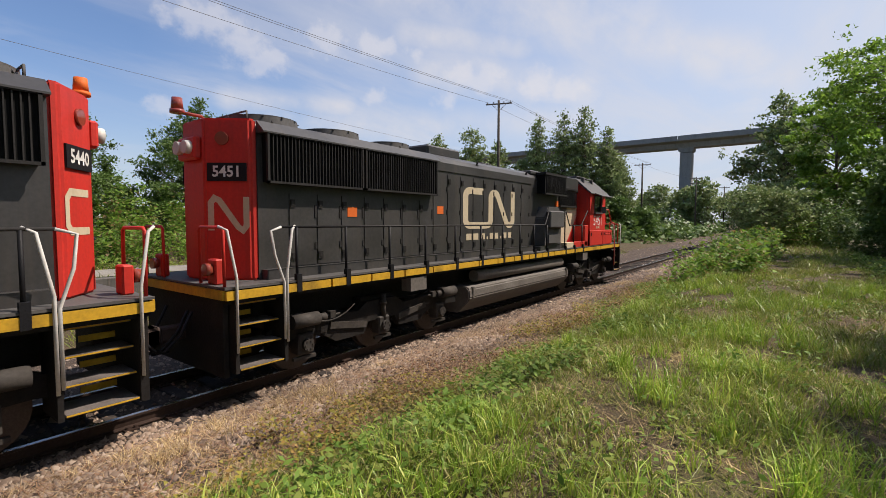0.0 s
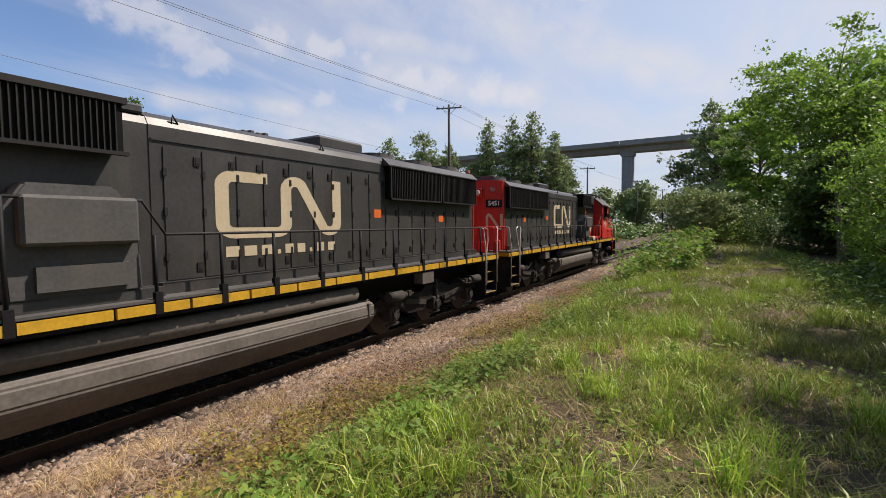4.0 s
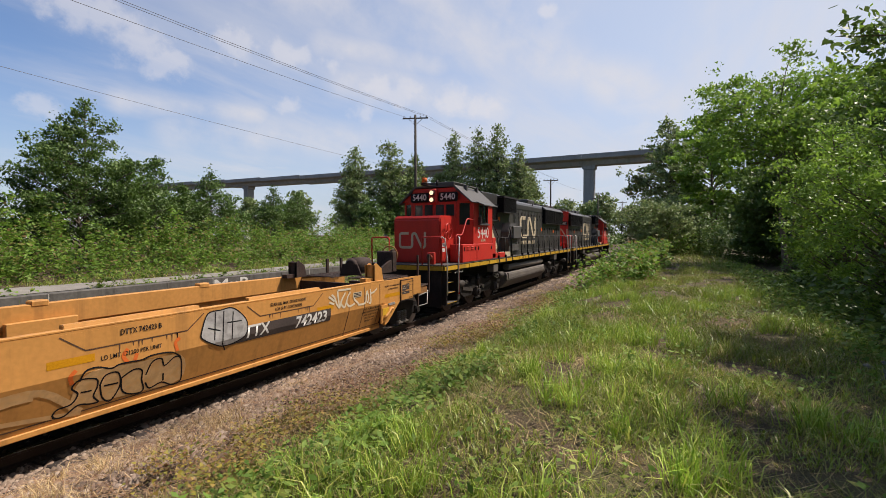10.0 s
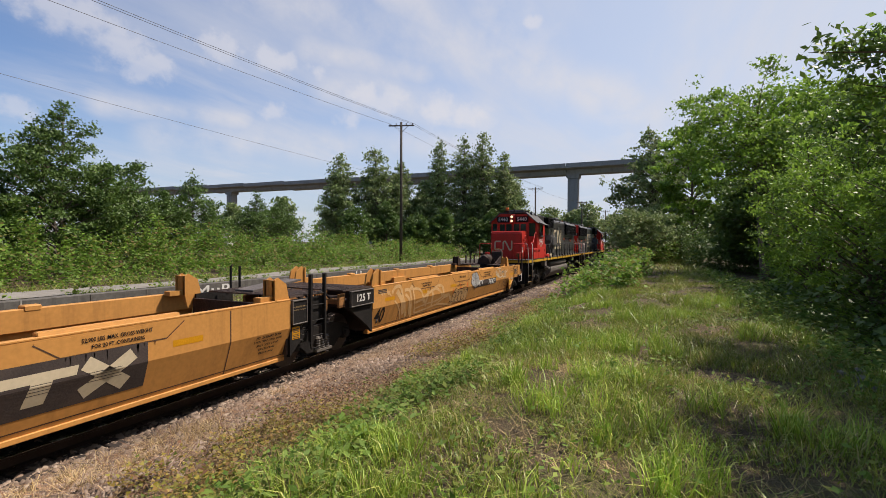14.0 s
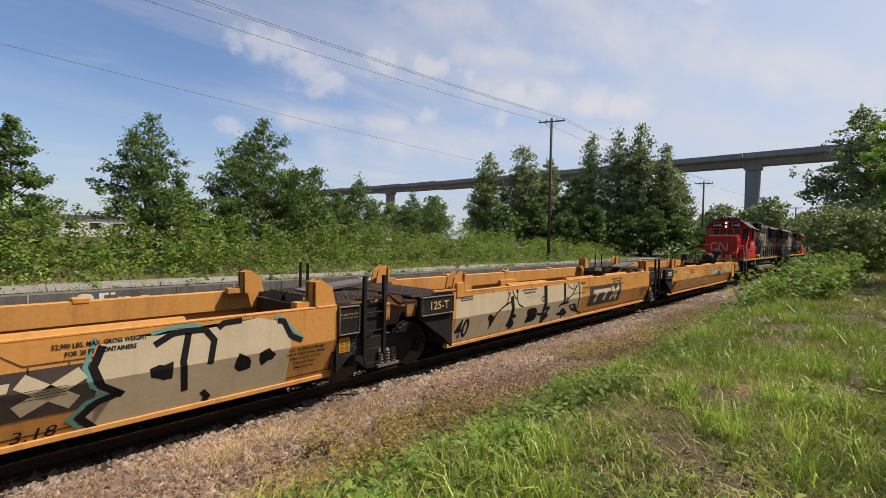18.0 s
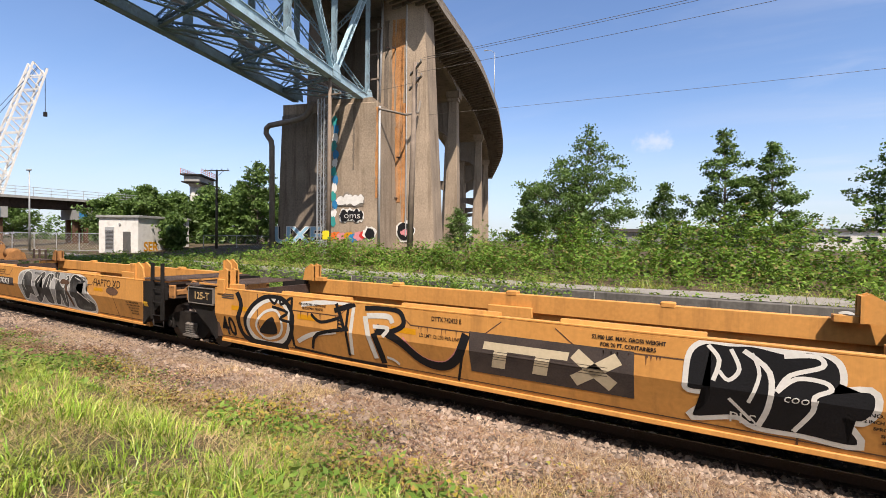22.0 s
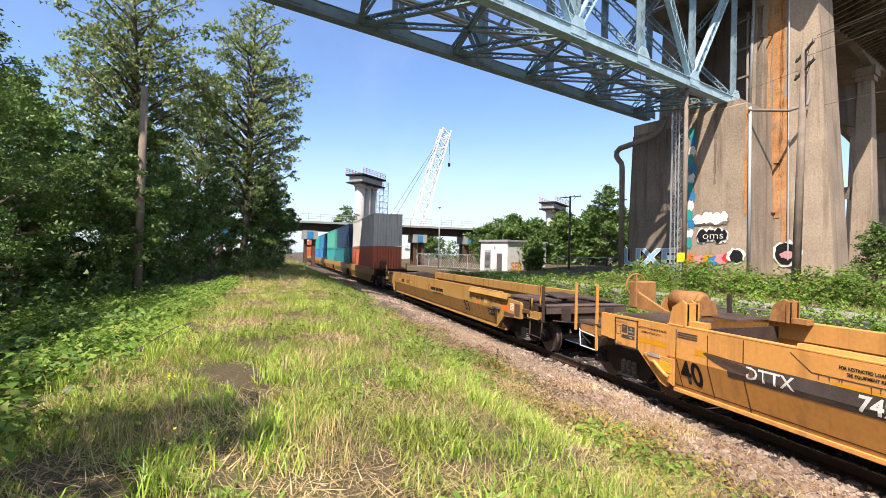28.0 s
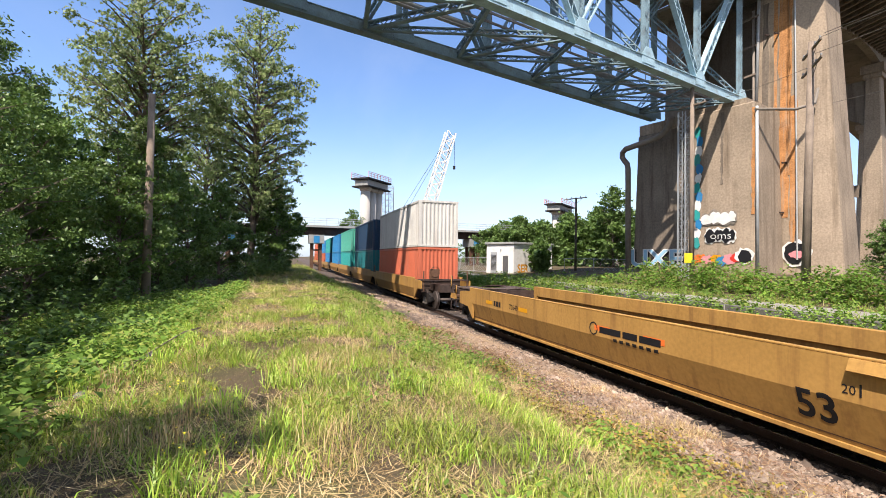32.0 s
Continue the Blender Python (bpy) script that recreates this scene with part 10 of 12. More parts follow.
def new_pier(px, py, h, w, turn, label):
    t = thing("new_pier", label, "bridge pier", m=pose(px, py, 0, 0, 0, turn))
    x = y = 0.0
    for k in (-1, 0, 1):
        bm = bmesh.new()
        tube(bm, (x, y + k * w * 0.3, 0), (x, y + k * w * 0.3, h - 5), 1.5, 20)
        tube(bm, (x, y + k * w * 0.3, h - 5), (x, y + k * w * 0.3, h - 3.6), 1.5, 20, r2=2.3)
        part("column", bm, M_PALEC, t)
    bm = bmesh.new()
    box(bm, x - 2.4, x + 2.4, y - w / 2, y + w / 2, h - 3.6, h - 1.6, 0.15)
    part("cap_beam", bm, M_CONC2, t)
    bm = bmesh.new()
    box(bm, x - 3.2, x + 3.2, y - w / 2 - 0.8, y + w / 2 + 0.8, h - 1.6, h - 1.1)
    box(bm, x - 3.0, x + 3.0, y - w / 2 - 0.6, y + w / 2 + 0.6, h - 3.9, h - 3.5)
    part("formwork", bm, M_FRAME, t)
    bm = bmesh.new()
    for z in (h - 0.5, h + 0.1, h + 0.6):
        for xx in (x - 3.1, x + 3.1):
            beam(bm, (xx, y - w / 2 - 0.7, z), (xx, y + w / 2 + 0.7, z), 0.1, 0.1)
    for k in range(9):
        yy = y - w / 2 - 0.7 + (w + 1.4) * k / 8
        for xx in (x - 3.1, x + 3.1):
            beam(bm, (xx, yy, h - 1.1), (xx, yy, h + 0.6), 0.1, 0.1)
    part("guard_rail", bm, M_ORANGE, t)
    bm = bmesh.new()
    y0 = y + w / 2 + 2.0
    for dx in (-1.6, 1.6):
        for dy in (0, 3.2):
            beam(bm, (x + dx, y0 + dy, 0), (x + dx, y0 + dy, h - 1), 0.16, 0.16)
    n = int(h / 2)
    for k in range(n):
        z = 2 * k
        for dy in (0, 3.2):
            beam(bm, (x - 1.6, y0 + dy, z), (x + 1.6, y0 + dy, z), 0.1, 0.1)
            beam(bm, (x - 1.6, y0 + dy, z), (x + 1.6, y0 + dy, z + 2), 0.08, 0.08)
        for dx in (-1.6, 1.6):
            beam(bm, (x + dx, y0, z), (x + dx, y0 + 3.2, z), 0.1, 0.1)
            beam(bm, (x + dx, y0, z + 2 * (k % 2)), (x + dx, y0 + 3.2, z + 2 - 2 * (k % 2)), 0.08, 0.08)
    part("scaffold_stair", bm, M_GALV, t)


new_pier(-148, 24.5, 28.0, 12.0, 48, "unfinished concrete pier with formwork and scaffold stair")
new_pier(-152, 96.0, 24.0, 15.0, 40, "second unfinished concrete pier with dark formwork")


def crane():
    t = thing("lattice_crane", "white lattice boom crane with hoist cables", "crane")
    base, tip = Vector((-134, 35.4, 4)), Vector((-132.5, 45.5, 40.5))
    bm = bmesh.new()
    d = (tip - base)
    L = d.length
    d.normalize()
    s = d.cross(Vector((1, 0, 0))).normalized()
    n = Vector((1, 0, 0))
    for i in (-1, 1):
        for j in (-1, 1):
            beam(bm, base + s * i * 1.8 + n * j * 1.8, tip + s * i * 1.3 + n * j * 1.3, 0.36, 0.36)
    m = 22
    for k in range(m):
        a, b = k / m, (k + 1) / m
        wa, wb = 1.8 - 0.5 * a, 1.8 - 0.5 * b
        f = 1 if k % 2 else -1
        for j in (-1, 1):
            beam(bm, base + d * L * a + s * wa * f + n * j * wa, base + d * L * b - s * wb * f + n * j * wb, 0.24, 0.24)
            beam(bm, base + d * L * a + n * wa * f + s * j * wa, base + d * L * b - n * wb * f + s * j * wb, 0.14, 0.14)
    part("boom", bm, M_WHITE, t)
    bm = bmesh.new()
    box(bm, -135.5, -132.5, 31, 39, 1.0, 4.5, 0.2)
    box(bm, -137, -131, 32, 40, 0, 1.0)
    part("crane_house", bm, M_WHITE, t)
    for k in (0, 1):
        bm = bmesh.new()
        tube(bm, tip + Vector((0, 0.2 * k, 0)), (-134, 27 + 2 * k, 10), 0.05, 5)
        part("pendant_cable", bm, M_FRAME, t)
    bm = bmesh.new()
    tube(bm, tip + Vector((0, 1.3, 0)), tip + Vector((0, 1.3, -10)), 0.06, 5)
    box(bm, tip.x - 0.3, tip.x + 0.3, tip.y + 1.0, tip.y + 1.6, tip.z - 11, tip.z - 10)
    part("hoist_line", bm, M_FRAME, t)
    bm = bmesh.new()
    for k in (-1, 1):
        beam(bm, (-134 + k, 30, 4), (-134 + k, 27, 11), 0.3, 0.3)
        beam(bm, (-134 + k, 36, 4), (-134 + k, 27, 11), 0.2, 0.2)
    part("mast", bm, M_WHITE, t)


crane()


def hut():
    t = thing("utility_hut", "small white utility building with doors and yellow graffiti", "building")
    M = Matrix.Translation((-57.5, 30.0, 0.6)) @ Matrix.Rotation(radians(22), 4, "Z")

    def put(bm):
        bmesh.ops.transform(bm, matrix=M, verts=bm.verts)
        return bm
    bm = bmesh.new()
    box(bm, -2.4, 2.4, -4.0, 4.0, 0, 4.0)
    part("wall", put(bm), M_WHITE, t)
    bm = bmesh.new()
    box(bm, -2.6, 2.6, -4.2, 4.2, 4.0, 4.28, 0.03)
    part("roof", put(bm), M_CONC2, t)
    bm = bmesh.new()
    box(bm, -1.6, -0.5, -4.05, -3.99, 0.1, 3.0)
    dr = part("door", put(bm), M_GALV, t)
    bm = bmesh.new()
    for k in range(14):
        box(bm, -1.5, -0.6, -4.09, -4.05, 0.6 + 0.15 * k, 0.66 + 0.15 * k)
    part("louvre", put(bm), M_ROOF, dr)
    bm = bmesh.new()
    box(bm, 0.6, 1.5, -4.05, -3.99, 0.1, 2.5)
    part("door", put(bm), M_ROOF, t)
    bm = font_bm("SER", 1.5, 0.05)
    for v in bm.verts:
        v.co = Vector((2.41, v.co.x * 0.9 - 2.2, v.co.z + 0.8))
    part("graffiti", put(bm), M_TAPE, t)
    bm = font_bm("ocr", 1.2, 0.0)
    for v in bm.verts:
        v.co = Vector((2.415, v.co.x + 0.6, v.co.z + 0.8))
    part("graffiti", put(bm), M_INK, t)
    bm = bmesh.new()
    tube(bm, (0.2, -4.1, 3.3), (0.2, -3.95, 3.3), 0.12, 8)
    part("wall_lamp", put(bm), M_GALV, t)


hut()


def fence(x0, y0, x1, y1, label):
    t = thing("chain_fence", label, "fence")
    a, b = Vector((x0, y0, 0)), Vector((x1, y1, 0))
    n = max(2, int((b - a).length / 3))
    for i in range(n + 1):
        p = a + (b - a) * i / n
        bm = bmesh.new()
        tube(bm, (p.x, p.y, 0.6), (p.x, p.y, 2.9), 0.05, 6)
        part("post", bm, M_GALV, t)
    bm = bmesh.new()
    for z in (0.9, 2.85):
        tube(bm, (x0, y0, z), (x1, y1, z), 0.035, 5)
    part("rail", bm, M_GALV, t)
    bm = bmesh.new()
    L = (b - a).length
    m = int(L / 0.45)
    for i in range(m):
        p, q = a + (b - a) * i / m, a + (b - a) * min(1, (i + 5) / m)
        tube(bm, (p.x, p.y, 0.9), (q.x, q.y, 2.85), 0.008, 3, caps=False)
        tube(bm, (p.x, p.y, 2.85), (q.x, q.y, 0.9), 0.008, 3, caps=False)
    w = part("wire_mesh", bm, M_GALV, t)
    tagged(w, kind="stuff")


fence(-74, 21, -60, 26.5, "galvanised chain link fence before the small building")
fence(-52, 33.5, -44, 36.5, "dark chain link fence near the pier")


def utility_pole(x, y, z0, z1, arms, label, lean=(0, 0), m=None, r=0.16):
    t = thing("utility_pole", label, "utility pole", "poles along the track")
    top = Vector((x + lean[0], y + lean[1], z1))
    bm = bmesh.new()
    tube(bm, (x, y, z0 - 0.5), top, r, 10, r2=r * 0.7)
    part("pole", bm, m or M_WOOD, t)
    for dz, w, ax in arms:
        d = Vector(ax).normalized()
        bm = bmesh.new()
        c = top - Vector((0, 0, dz))
        beam(bm, c - d * w / 2, c + d * w / 2, 0.1, 0.12)
        beam(bm, c - d * w * 0.3, c - Vector((0, 0, 0.7)), 0.03, 0.03)
        beam(bm, c + d * w * 0.3, c - Vector((0, 0, 0.7)), 0.03, 0.03)
        ar = part("crossarm", bm, M_WOOD, t)
        for k in (-0.45, -0.2, 0.2, 0.45):
            bm = bmesh.new()
            q = c + d * w * k
            tube(bm, q, q + Vector((0, 0, 0.22)), 0.04, 6, r2=0.055)
            part("insulator", bm, M_CONC2, ar)
    return top


M_WOODDK = mat("dark_pole_wood", (0.0756, 0.063, 0.0504), 0.9, vary=0.3, scale=2, fine=30, bump=0.3)
utility_pole(41.5, 24.0, 1.0, 14.9, [(0.35, 2.6, (0.35, -1, 0))], "dark wooden utility pole with crossarm among weeds", m=M_WOODDK)
utility_pole(77.7, 19.0, 0.8, 12.0, [(0.3, 2.4, (0.35, -1, 0))], "wooden utility pole beside the far track", m=M_WOODDK)
utility_pole(109.0, 16.0, 0.8, 12.1, [(0.3, 2.4, (0.35, -1, 0)), (1.3, 2.4, (0.35, -1, 0))], "far wooden utility pole with two crossarms", m=M_WOODDK)
utility_pole(140.0, 14.0, 0.8, 12.0, [(0.3, 2.4, (0.35, -1, 0))], "far wooden utility pole by the track", m=M_WOODDK)
utility_pole(-19.3, 28.4, 0.8, 15.6, [(0.45, 3.0, (0.75, -0.65, 0)), (1.5, 3.4, (0.75, -0.65, 0))], "pale leaning wooden pole with crossarms before the pier", lean=(0.15, 0.3), r=0.24)
utility_pole(-31.3, 32.6, 0.8, 17.6, [(1.5, 2.4, (1, 0.2, 0))], "tall pale wooden pole beside the lattice mast", r=0.22)
utility_pole(-49.7, 33.6, 0.8, 10.4, [(0.1, 3.0, (0.9, 0.4, 0))], "dark pole with a short crossarm near the building", m=M_WOODDK)
utility_pole(-24.3, -6.0, 0.3, 9.9, [], "bare old wooden pole standing in the weeds", lean=(0.15, 0.1), r=0.2)


def mast():
    t = thing("lattice_mast", "slim lattice steel mast with ladder against the pier", "mast")
    c = Vector((-32.8, 33.4, 0))
    bm = bmesh.new()
    for i, j in ((-1, -1), (1, -1), (1, 1), (-1, 1)):
        beam(bm, c + Vector((0.42 * i, 0.42 * j, 0.6)), c + Vector((0.42 * i, 0.42 * j, 16)), 0.06, 0.06)
    part("leg_frame", bm, M_GALV, t)
    for k in range(20):
        z = 0.9 + 0.75 * k
        bm = bmesh.new()
        for (i, j), (p, q) in (((-1, -1), (1, -1)), ((1, -1), (1, 1)), ((1, 1), (-1, 1)), ((-1, 1), (-1, -1))):
            beam(bm, c + Vector((0.42 * i, 0.42 * j, z)), c + Vector((0.42 * p, 0.42 * q, z + 0.75)), 0.035, 0.035)
            beam(bm, c + Vector((0.42 * i, 0.42 * j, z)), c + Vector((0.42 * p, 0.42 * q, z)), 0.035, 0.035)
        part("brace_ring", bm, M_GALV, t)
    bm = bmesh.new()
    for k in (-0.2, 0.2):
        beam(bm, c + Vector((k, -0.55, 0.6)), c + Vector((k, -0.55, 16)), 0.05, 0.05)
    for k in range(50):
        beam(bm, c + Vector((-0.2, -0.55, 0.8 + 0.3 * k)), c + Vector((0.2, -0.55, 0.8 + 0.3 * k)), 0.025, 0.025)
    part("ladder", bm, M_GALV, t)


mast()
t = thing("warning_sign", "small yellow warning sign on a post", "sign")
bm = bmesh.new()
box(bm, -30.9, -30.1, 31.4, 31.44, 2.6, 3.4, 0.01)
part("sign_board", bm, mat("yellow_sign", (0.75, 0.62, 0.03), 0.5, vary=0.05), t)
bm = bmesh.new()
tube(bm, (-30.5, 31.47, 0.5), (-30.5, 31.47, 3.4), 0.04, 6)
part("post", bm, M_GALV, t)


def wires():
    def span(a, b, sag, name_m=M_TANK, r=0.013):
        a, b = Vector(a), Vector(b)
        t = thing("overhead_wire", "thin black overhead wire between poles", "wire", "overhead wires")
        bm = bmesh.new()
        n = 24
        pts = []
        for i in range(n + 1):
            f = i / n
            p = a + (b - a) * f
            p.z -= sag * 4 * f * (1 - f)
            pts.append(p)
        pipe(bm, pts, r, 5)
        part("cable", bm, name_m, t)
    for k, dz in ((-1.1, 0.0), (0.9, 0.0), (1.2, 0.0)):
        a = Vector((41.5 + 0.35 * k, 24 - k, 14.75))
        b = Vector((-19.1 + 1.1 * k, 28.7 - 0.95 * k, 15.3))
        span(a, b, 0.55)
        span(a, Vector((77.7 + 0.35 * k, 19 - k, 11.9)), 0.4)
    span((-31.0, 47.0, 17.5), (118.0, 52.0, 17.0), 1.2, r=0.017)
    span((-19.1, 28.7, 14.2), (-31.3, 32.6, 16.2), 0.3)
    span((77.7, 19, 11.9), (109, 16, 12.0), 0.5)


wires()


def low_buildings():
    for x, y, w, d, h, c, lab in ((38, 118, 60, 12, 5.5, M_WHITE, "long low white building far behind the trees"), (-2, 80, 26, 10, 4.4, M_CONC2, "low grey building behind the thicket"), (92, 100, 14, 10, 5.0, M_WHITE, "pale shed behind the poplars")):
        t = thing("low_building", lab, "building")
        bm = bmesh.new()
        box(bm, x - w / 2, x + w / 2, y, y + d, 0, h)
        part("wall", bm, c, t)
        bm = bmesh.new()
        box(bm, x - w / 2 - 0.4, x + w / 2 + 0.4, y - 0.4, y + d, h, h + 0.5)
        part("roof", bm, M_ROOF, t)
        for k in range(int(w / 4)):
            bm = bmesh.new()
            box(bm, x - w / 2 + 1 + 4 * k, x - w / 2 + 3 + 4 * k, y - 0.05, y + 0.02, h - 2.2, h - 1.0)
            part("window", bm, M_GLASS, t)


low_buildings()

# ---- plants ----
L_TREE = leafy("tree_leaf", [(0.062, 0.111, 0.0231), (0.0969, 0.161, 0.0346), (0.138, 0.214, 0.0504), (0.069, 0.128, 0.0256), (0.114, 0.185, 0.0413)], 0.5, 0.30, 0.35)
L_POPLAR = leafy("poplar_leaf", [(0.128, 0.183, 0.0635), (0.193, 0.261, 0.0895), (0.295, 0.37, 0.138), (0.14, 0.195, 0.0635), (0.364, 0.38, 0.193)], 0.55, 0.28, 0.3)
L_LOCUST = leafy("bright_leaf", [(0.127, 0.229, 0.0268), (0.188, 0.315, 0.0396), (0.268, 0.416, 0.0602), (0.134, 0.235, 0.0289), (0.215, 0.342, 0.0472)], 0.45, 0.46, 0.4)
L_BRAMBLE = leafy("bramble_leaf", [(0.0926, 0.182, 0.0245), (0.148, 0.259, 0.0336), (0.214, 0.337, 0.0482), (0.102, 0.192, 0.0269), (0.158, 0.278, 0.0381), (0.111, 0.202, 0.029), (0.26, 0.174, 0.0772), (0.175, 0.289, 0.0381)], 0.6, 0.42, 0.25)
L_GRASS = leafy("grass_blade", [(0.152, 0.217, 0.0235), (0.238, 0.31, 0.0378), (0.335, 0.393, 0.063), (0.184, 0.249, 0.0269), (0.497, 0.404, 0.171), (0.0866, 0.119, 0.0168), (0.21, 0.295, 0.042), (0.324, 0.259, 0.094)], 0.4, 0.27, 0.35)
L_LUSH = leafy("lush_grass_blade", [(0.144, 0.254, 0.0231), (0.25, 0.388, 0.037), (0.371, 0.496, 0.0739), (0.478, 0.484, 0.111)], 0.4, 0.27, 0.35)
L_DRY = leafy("dry_grass", [(0.403, 0.286, 0.134), (0.521, 0.395, 0.202), (0.286, 0.185, 0.084), (0.588, 0.47, 0.269)], 0.7, 0.15)
L_STRAW = leafy("pale_straw", [(0.427, 0.303, 0.179), (0.523, 0.399, 0.255), (0.276, 0.179, 0.103), (0.579, 0.468, 0.317)], 0.7, 0.3)
L_THATCH = leafy("thatch", [(0.259, 0.191, 0.09), (0.158, 0.113, 0.0486), (0.33, 0.261, 0.124), (0.202, 0.191, 0.0555), (0.101, 0.0707, 0.0347)], 0.8, 0.15)
L_WEED = leafy("weed_leaf", [(0.086, 0.163, 0.022), (0.133, 0.227, 0.034), (0.181, 0.284, 0.047), (0.249, 0.268, 0.06)], 0.6, 0.38, 0.22)
L_YELLOWED = leafy("yellowed_leaf", [(0.353, 0.286, 0.042), (0.218, 0.21, 0.042), (0.37, 0.252, 0.0672), (0.218, 0.109, 0.0588), (0.134, 0.185, 0.0336)], 0.55, 0.3)
L_STALK = leafy("dead_stalk", [(0.302, 0.185, 0.101), (0.168, 0.084, 0.0504), (0.42, 0.294, 0.16), (0.101, 0.0546, 0.0378), (0.235, 0.126, 0.0756)], 0.8, 0.1)
L_FLOWER = leafy("yellow_flower", [(0.63, 0.521, 0.0252), (0.714, 0.588, 0.0504)], 0.6, 0.2)
M_BARK = mat("grey_brown_bark", (0.126, 0.101, 0.0798), 0.95, vary=0.4, scale=4, fine=25, bump=0.6)


def leaf_quads(P, size, rg, up=0.55, aspect=0.62, plain=False):
    """A rhombus leaf (a plain pointed one far off) at each point of P (n, 3), tilted at random."""
    n = len(P)
    nrm = rg.normal(size=(n, 3))
    nrm[:, 2] = np.abs(nrm[:, 2]) + up
    nrm /= np.linalg.norm(nrm, axis=1)[:, None]
    d = rg.normal(size=(n, 3))
    d -= nrm * (d * nrm).sum(1)[:, None]
    d /= np.linalg.norm(d, axis=1)[:, None]
    e = np.cross(nrm, d)
    s = size * rg.uniform(0.55, 1.35, n)
    a, b = d * s[:, None], e * (s * aspect)[:, None]
    m = P - a * 0.15
    if plain:
        V = np.stack([P - a * 0.55 + b * 0.85, P + a * 0.95, P - a * 0.55 - b * 0.85], 1).reshape(-1, 3)
        return V, np.arange(3 * n).reshape(-1, 3)
    V = np.stack([P - a, m + b * 0.5, P + a, m - b * 0.5], 1).reshape(-1, 3)
    F = np.arange(4 * n).reshape(-1, 4)
    return V, F


def in_clumps(C, rad, n, rg, shell=0.55):
    """n points in the balls about C, gathered towards their outsides."""
    k = rg.integers(0, len(C), n)
    d = rg.normal(size=(n, 3))
    d /= np.linalg.norm(d, axis=1)[:, None]
    r = rg.random(n) ** shell
    return C[k] + d * (r * rad[k])[:, None] * np.array([1, 1, 0.8])


def tree(x, y, h, w, n, size, m, seed, label, bare=0.1, point=0.8, wide=0.22, rise=0.55, droop=0.0, name="tree", category="tree", lean=0.0, twin=1, airy=0.16, tilt=0.1):
    """Tapered trunk, limbs that rise outwards, twigs along them and leaves about the twigs.
    point: how sharply the crown narrows to its top; wide: height (share) of its widest place."""
    rg = np.random.default_rng(seed)
    z0 = ground_z(x, y) - 0.1
    t = thing(name, label, category, "trees by the railway")
    bm = bmesh.new()
    T, W = [], []
    for s in range(twin):
        ang = s * 2.6 + rg.uniform(0, 1)
        hh = h * (1 if s == 0 else rg.uniform(0.75, 0.92))
        off = w * 0.13 if twin > 1 else 0
        seg = 7
        pts = [Vector((x, y, z0))]
        bx, by = rg.normal(0, 0.012, 2) * h
        for i in range(1, seg + 1):
            f = i / seg
            pts.append(Vector((x + math.cos(ang) * off * f + bx * math.sin(3 * f) + lean * h * f * f, y + math.sin(ang) * off * f + by * math.sin(2.2 * f + 1), z0 + hh * 0.93 * f)))
        r0 = 0.011 * hh + 0.025
        for i in range(seg):
            tube(bm, pts[i], pts[i + 1], r0 * (1 - 0.88 * i / seg), 8, r2=r0 * (1 - 0.88 * (i + 1) / seg), caps=False)
        nl = int(30 + 2.2 * hh)
        for k in range(nl):
            f = bare + (0.99 - bare) * ((k + rg.random()) / nl)
            i = min(seg - 1, int(f * seg))
            p = pts[i].lerp(pts[i + 1], f * seg - i)
            g = (f - bare) / (1 - bare)
            prof = ((1 - g) / (1 - wide)) ** point if g > wide else 0.55 + 0.45 * (g / wide)
            reach = max(0.25, w / 2 * min(1.0, prof) * rg.choice([1.0, 0.85, 1.12, 0.7, 0.95]) * rg.uniform(0.85, 1.1))
            a = k * 2.4 + rg.uniform(-0.6, 0.6)
            q = p + Vector((math.cos(a) * reach, math.sin(a) * reach, reach * rise * rg.uniform(0.5, 1.3) - droop * reach * rg.uniform(0, 1)))
            mid = p.lerp(q, 0.55) + Vector((0, 0, reach * (0.08 + 0.3 * droop)))
            rb = 0.0055 * h * (1 - 0.7 * f) + 0.008
            tube(bm, p, mid, rb, 4, r2=rb * 0.6, caps=False)
            tube(bm, mid, q, rb * 0.6, 3, r2=0.006, caps=False)
            nt = max(3, int(2 + reach * 3.0))
            u = rg.uniform(0.22, 1.04, nt) ** 0.75
            sp = np.clip(1.15 - u, 0.2, 1)[:, None] * rg.normal(0, 1, (nt, 3)) * np.array([0.26, 0.26, 0.16]) * reach
            P = np.where(u[:, None] < 0.55, np.array(p) + (np.array(mid) - np.array(p)) * (u / 0.55)[:, None], np.array(mid) + (np.array(q) - np.array(mid)) * ((u - 0.55) / 0.45)[:, None])
            T.append(P + sp)
            W.append(np.full(nt, reach ** 0.35))
        T.append(np.array(pts[-1]) + rg.normal(0, 1, (5, 3)) * np.array([0.12, 0.12, 0.25]) * (0.4 + 0.03 * h))
        W.append(np.full(5, 0.7))
    part("trunk", bm, M_BARK, t)
    T, W = np.concatenate(T), np.concatenate(W)
    n = int(n * 1.42)
    k = rg.choice(len(T), n, p=W / W.sum())
    sg = airy * (0.6 + 0.045 * w) * rg.uniform(0.6, 1.5, len(T))[k]
    P = T[k] + rg.normal(0, 1, (n, 3)) * sg[:, None] * np.array([1.25, 1.25, 0.75])
    V, F = leaf_quads(P, size * 0.88, rg, tilt, 0.85, math.hypot(x, y) > 22)
    quads("crown", V, F, m, "", "", t, "")
    return t


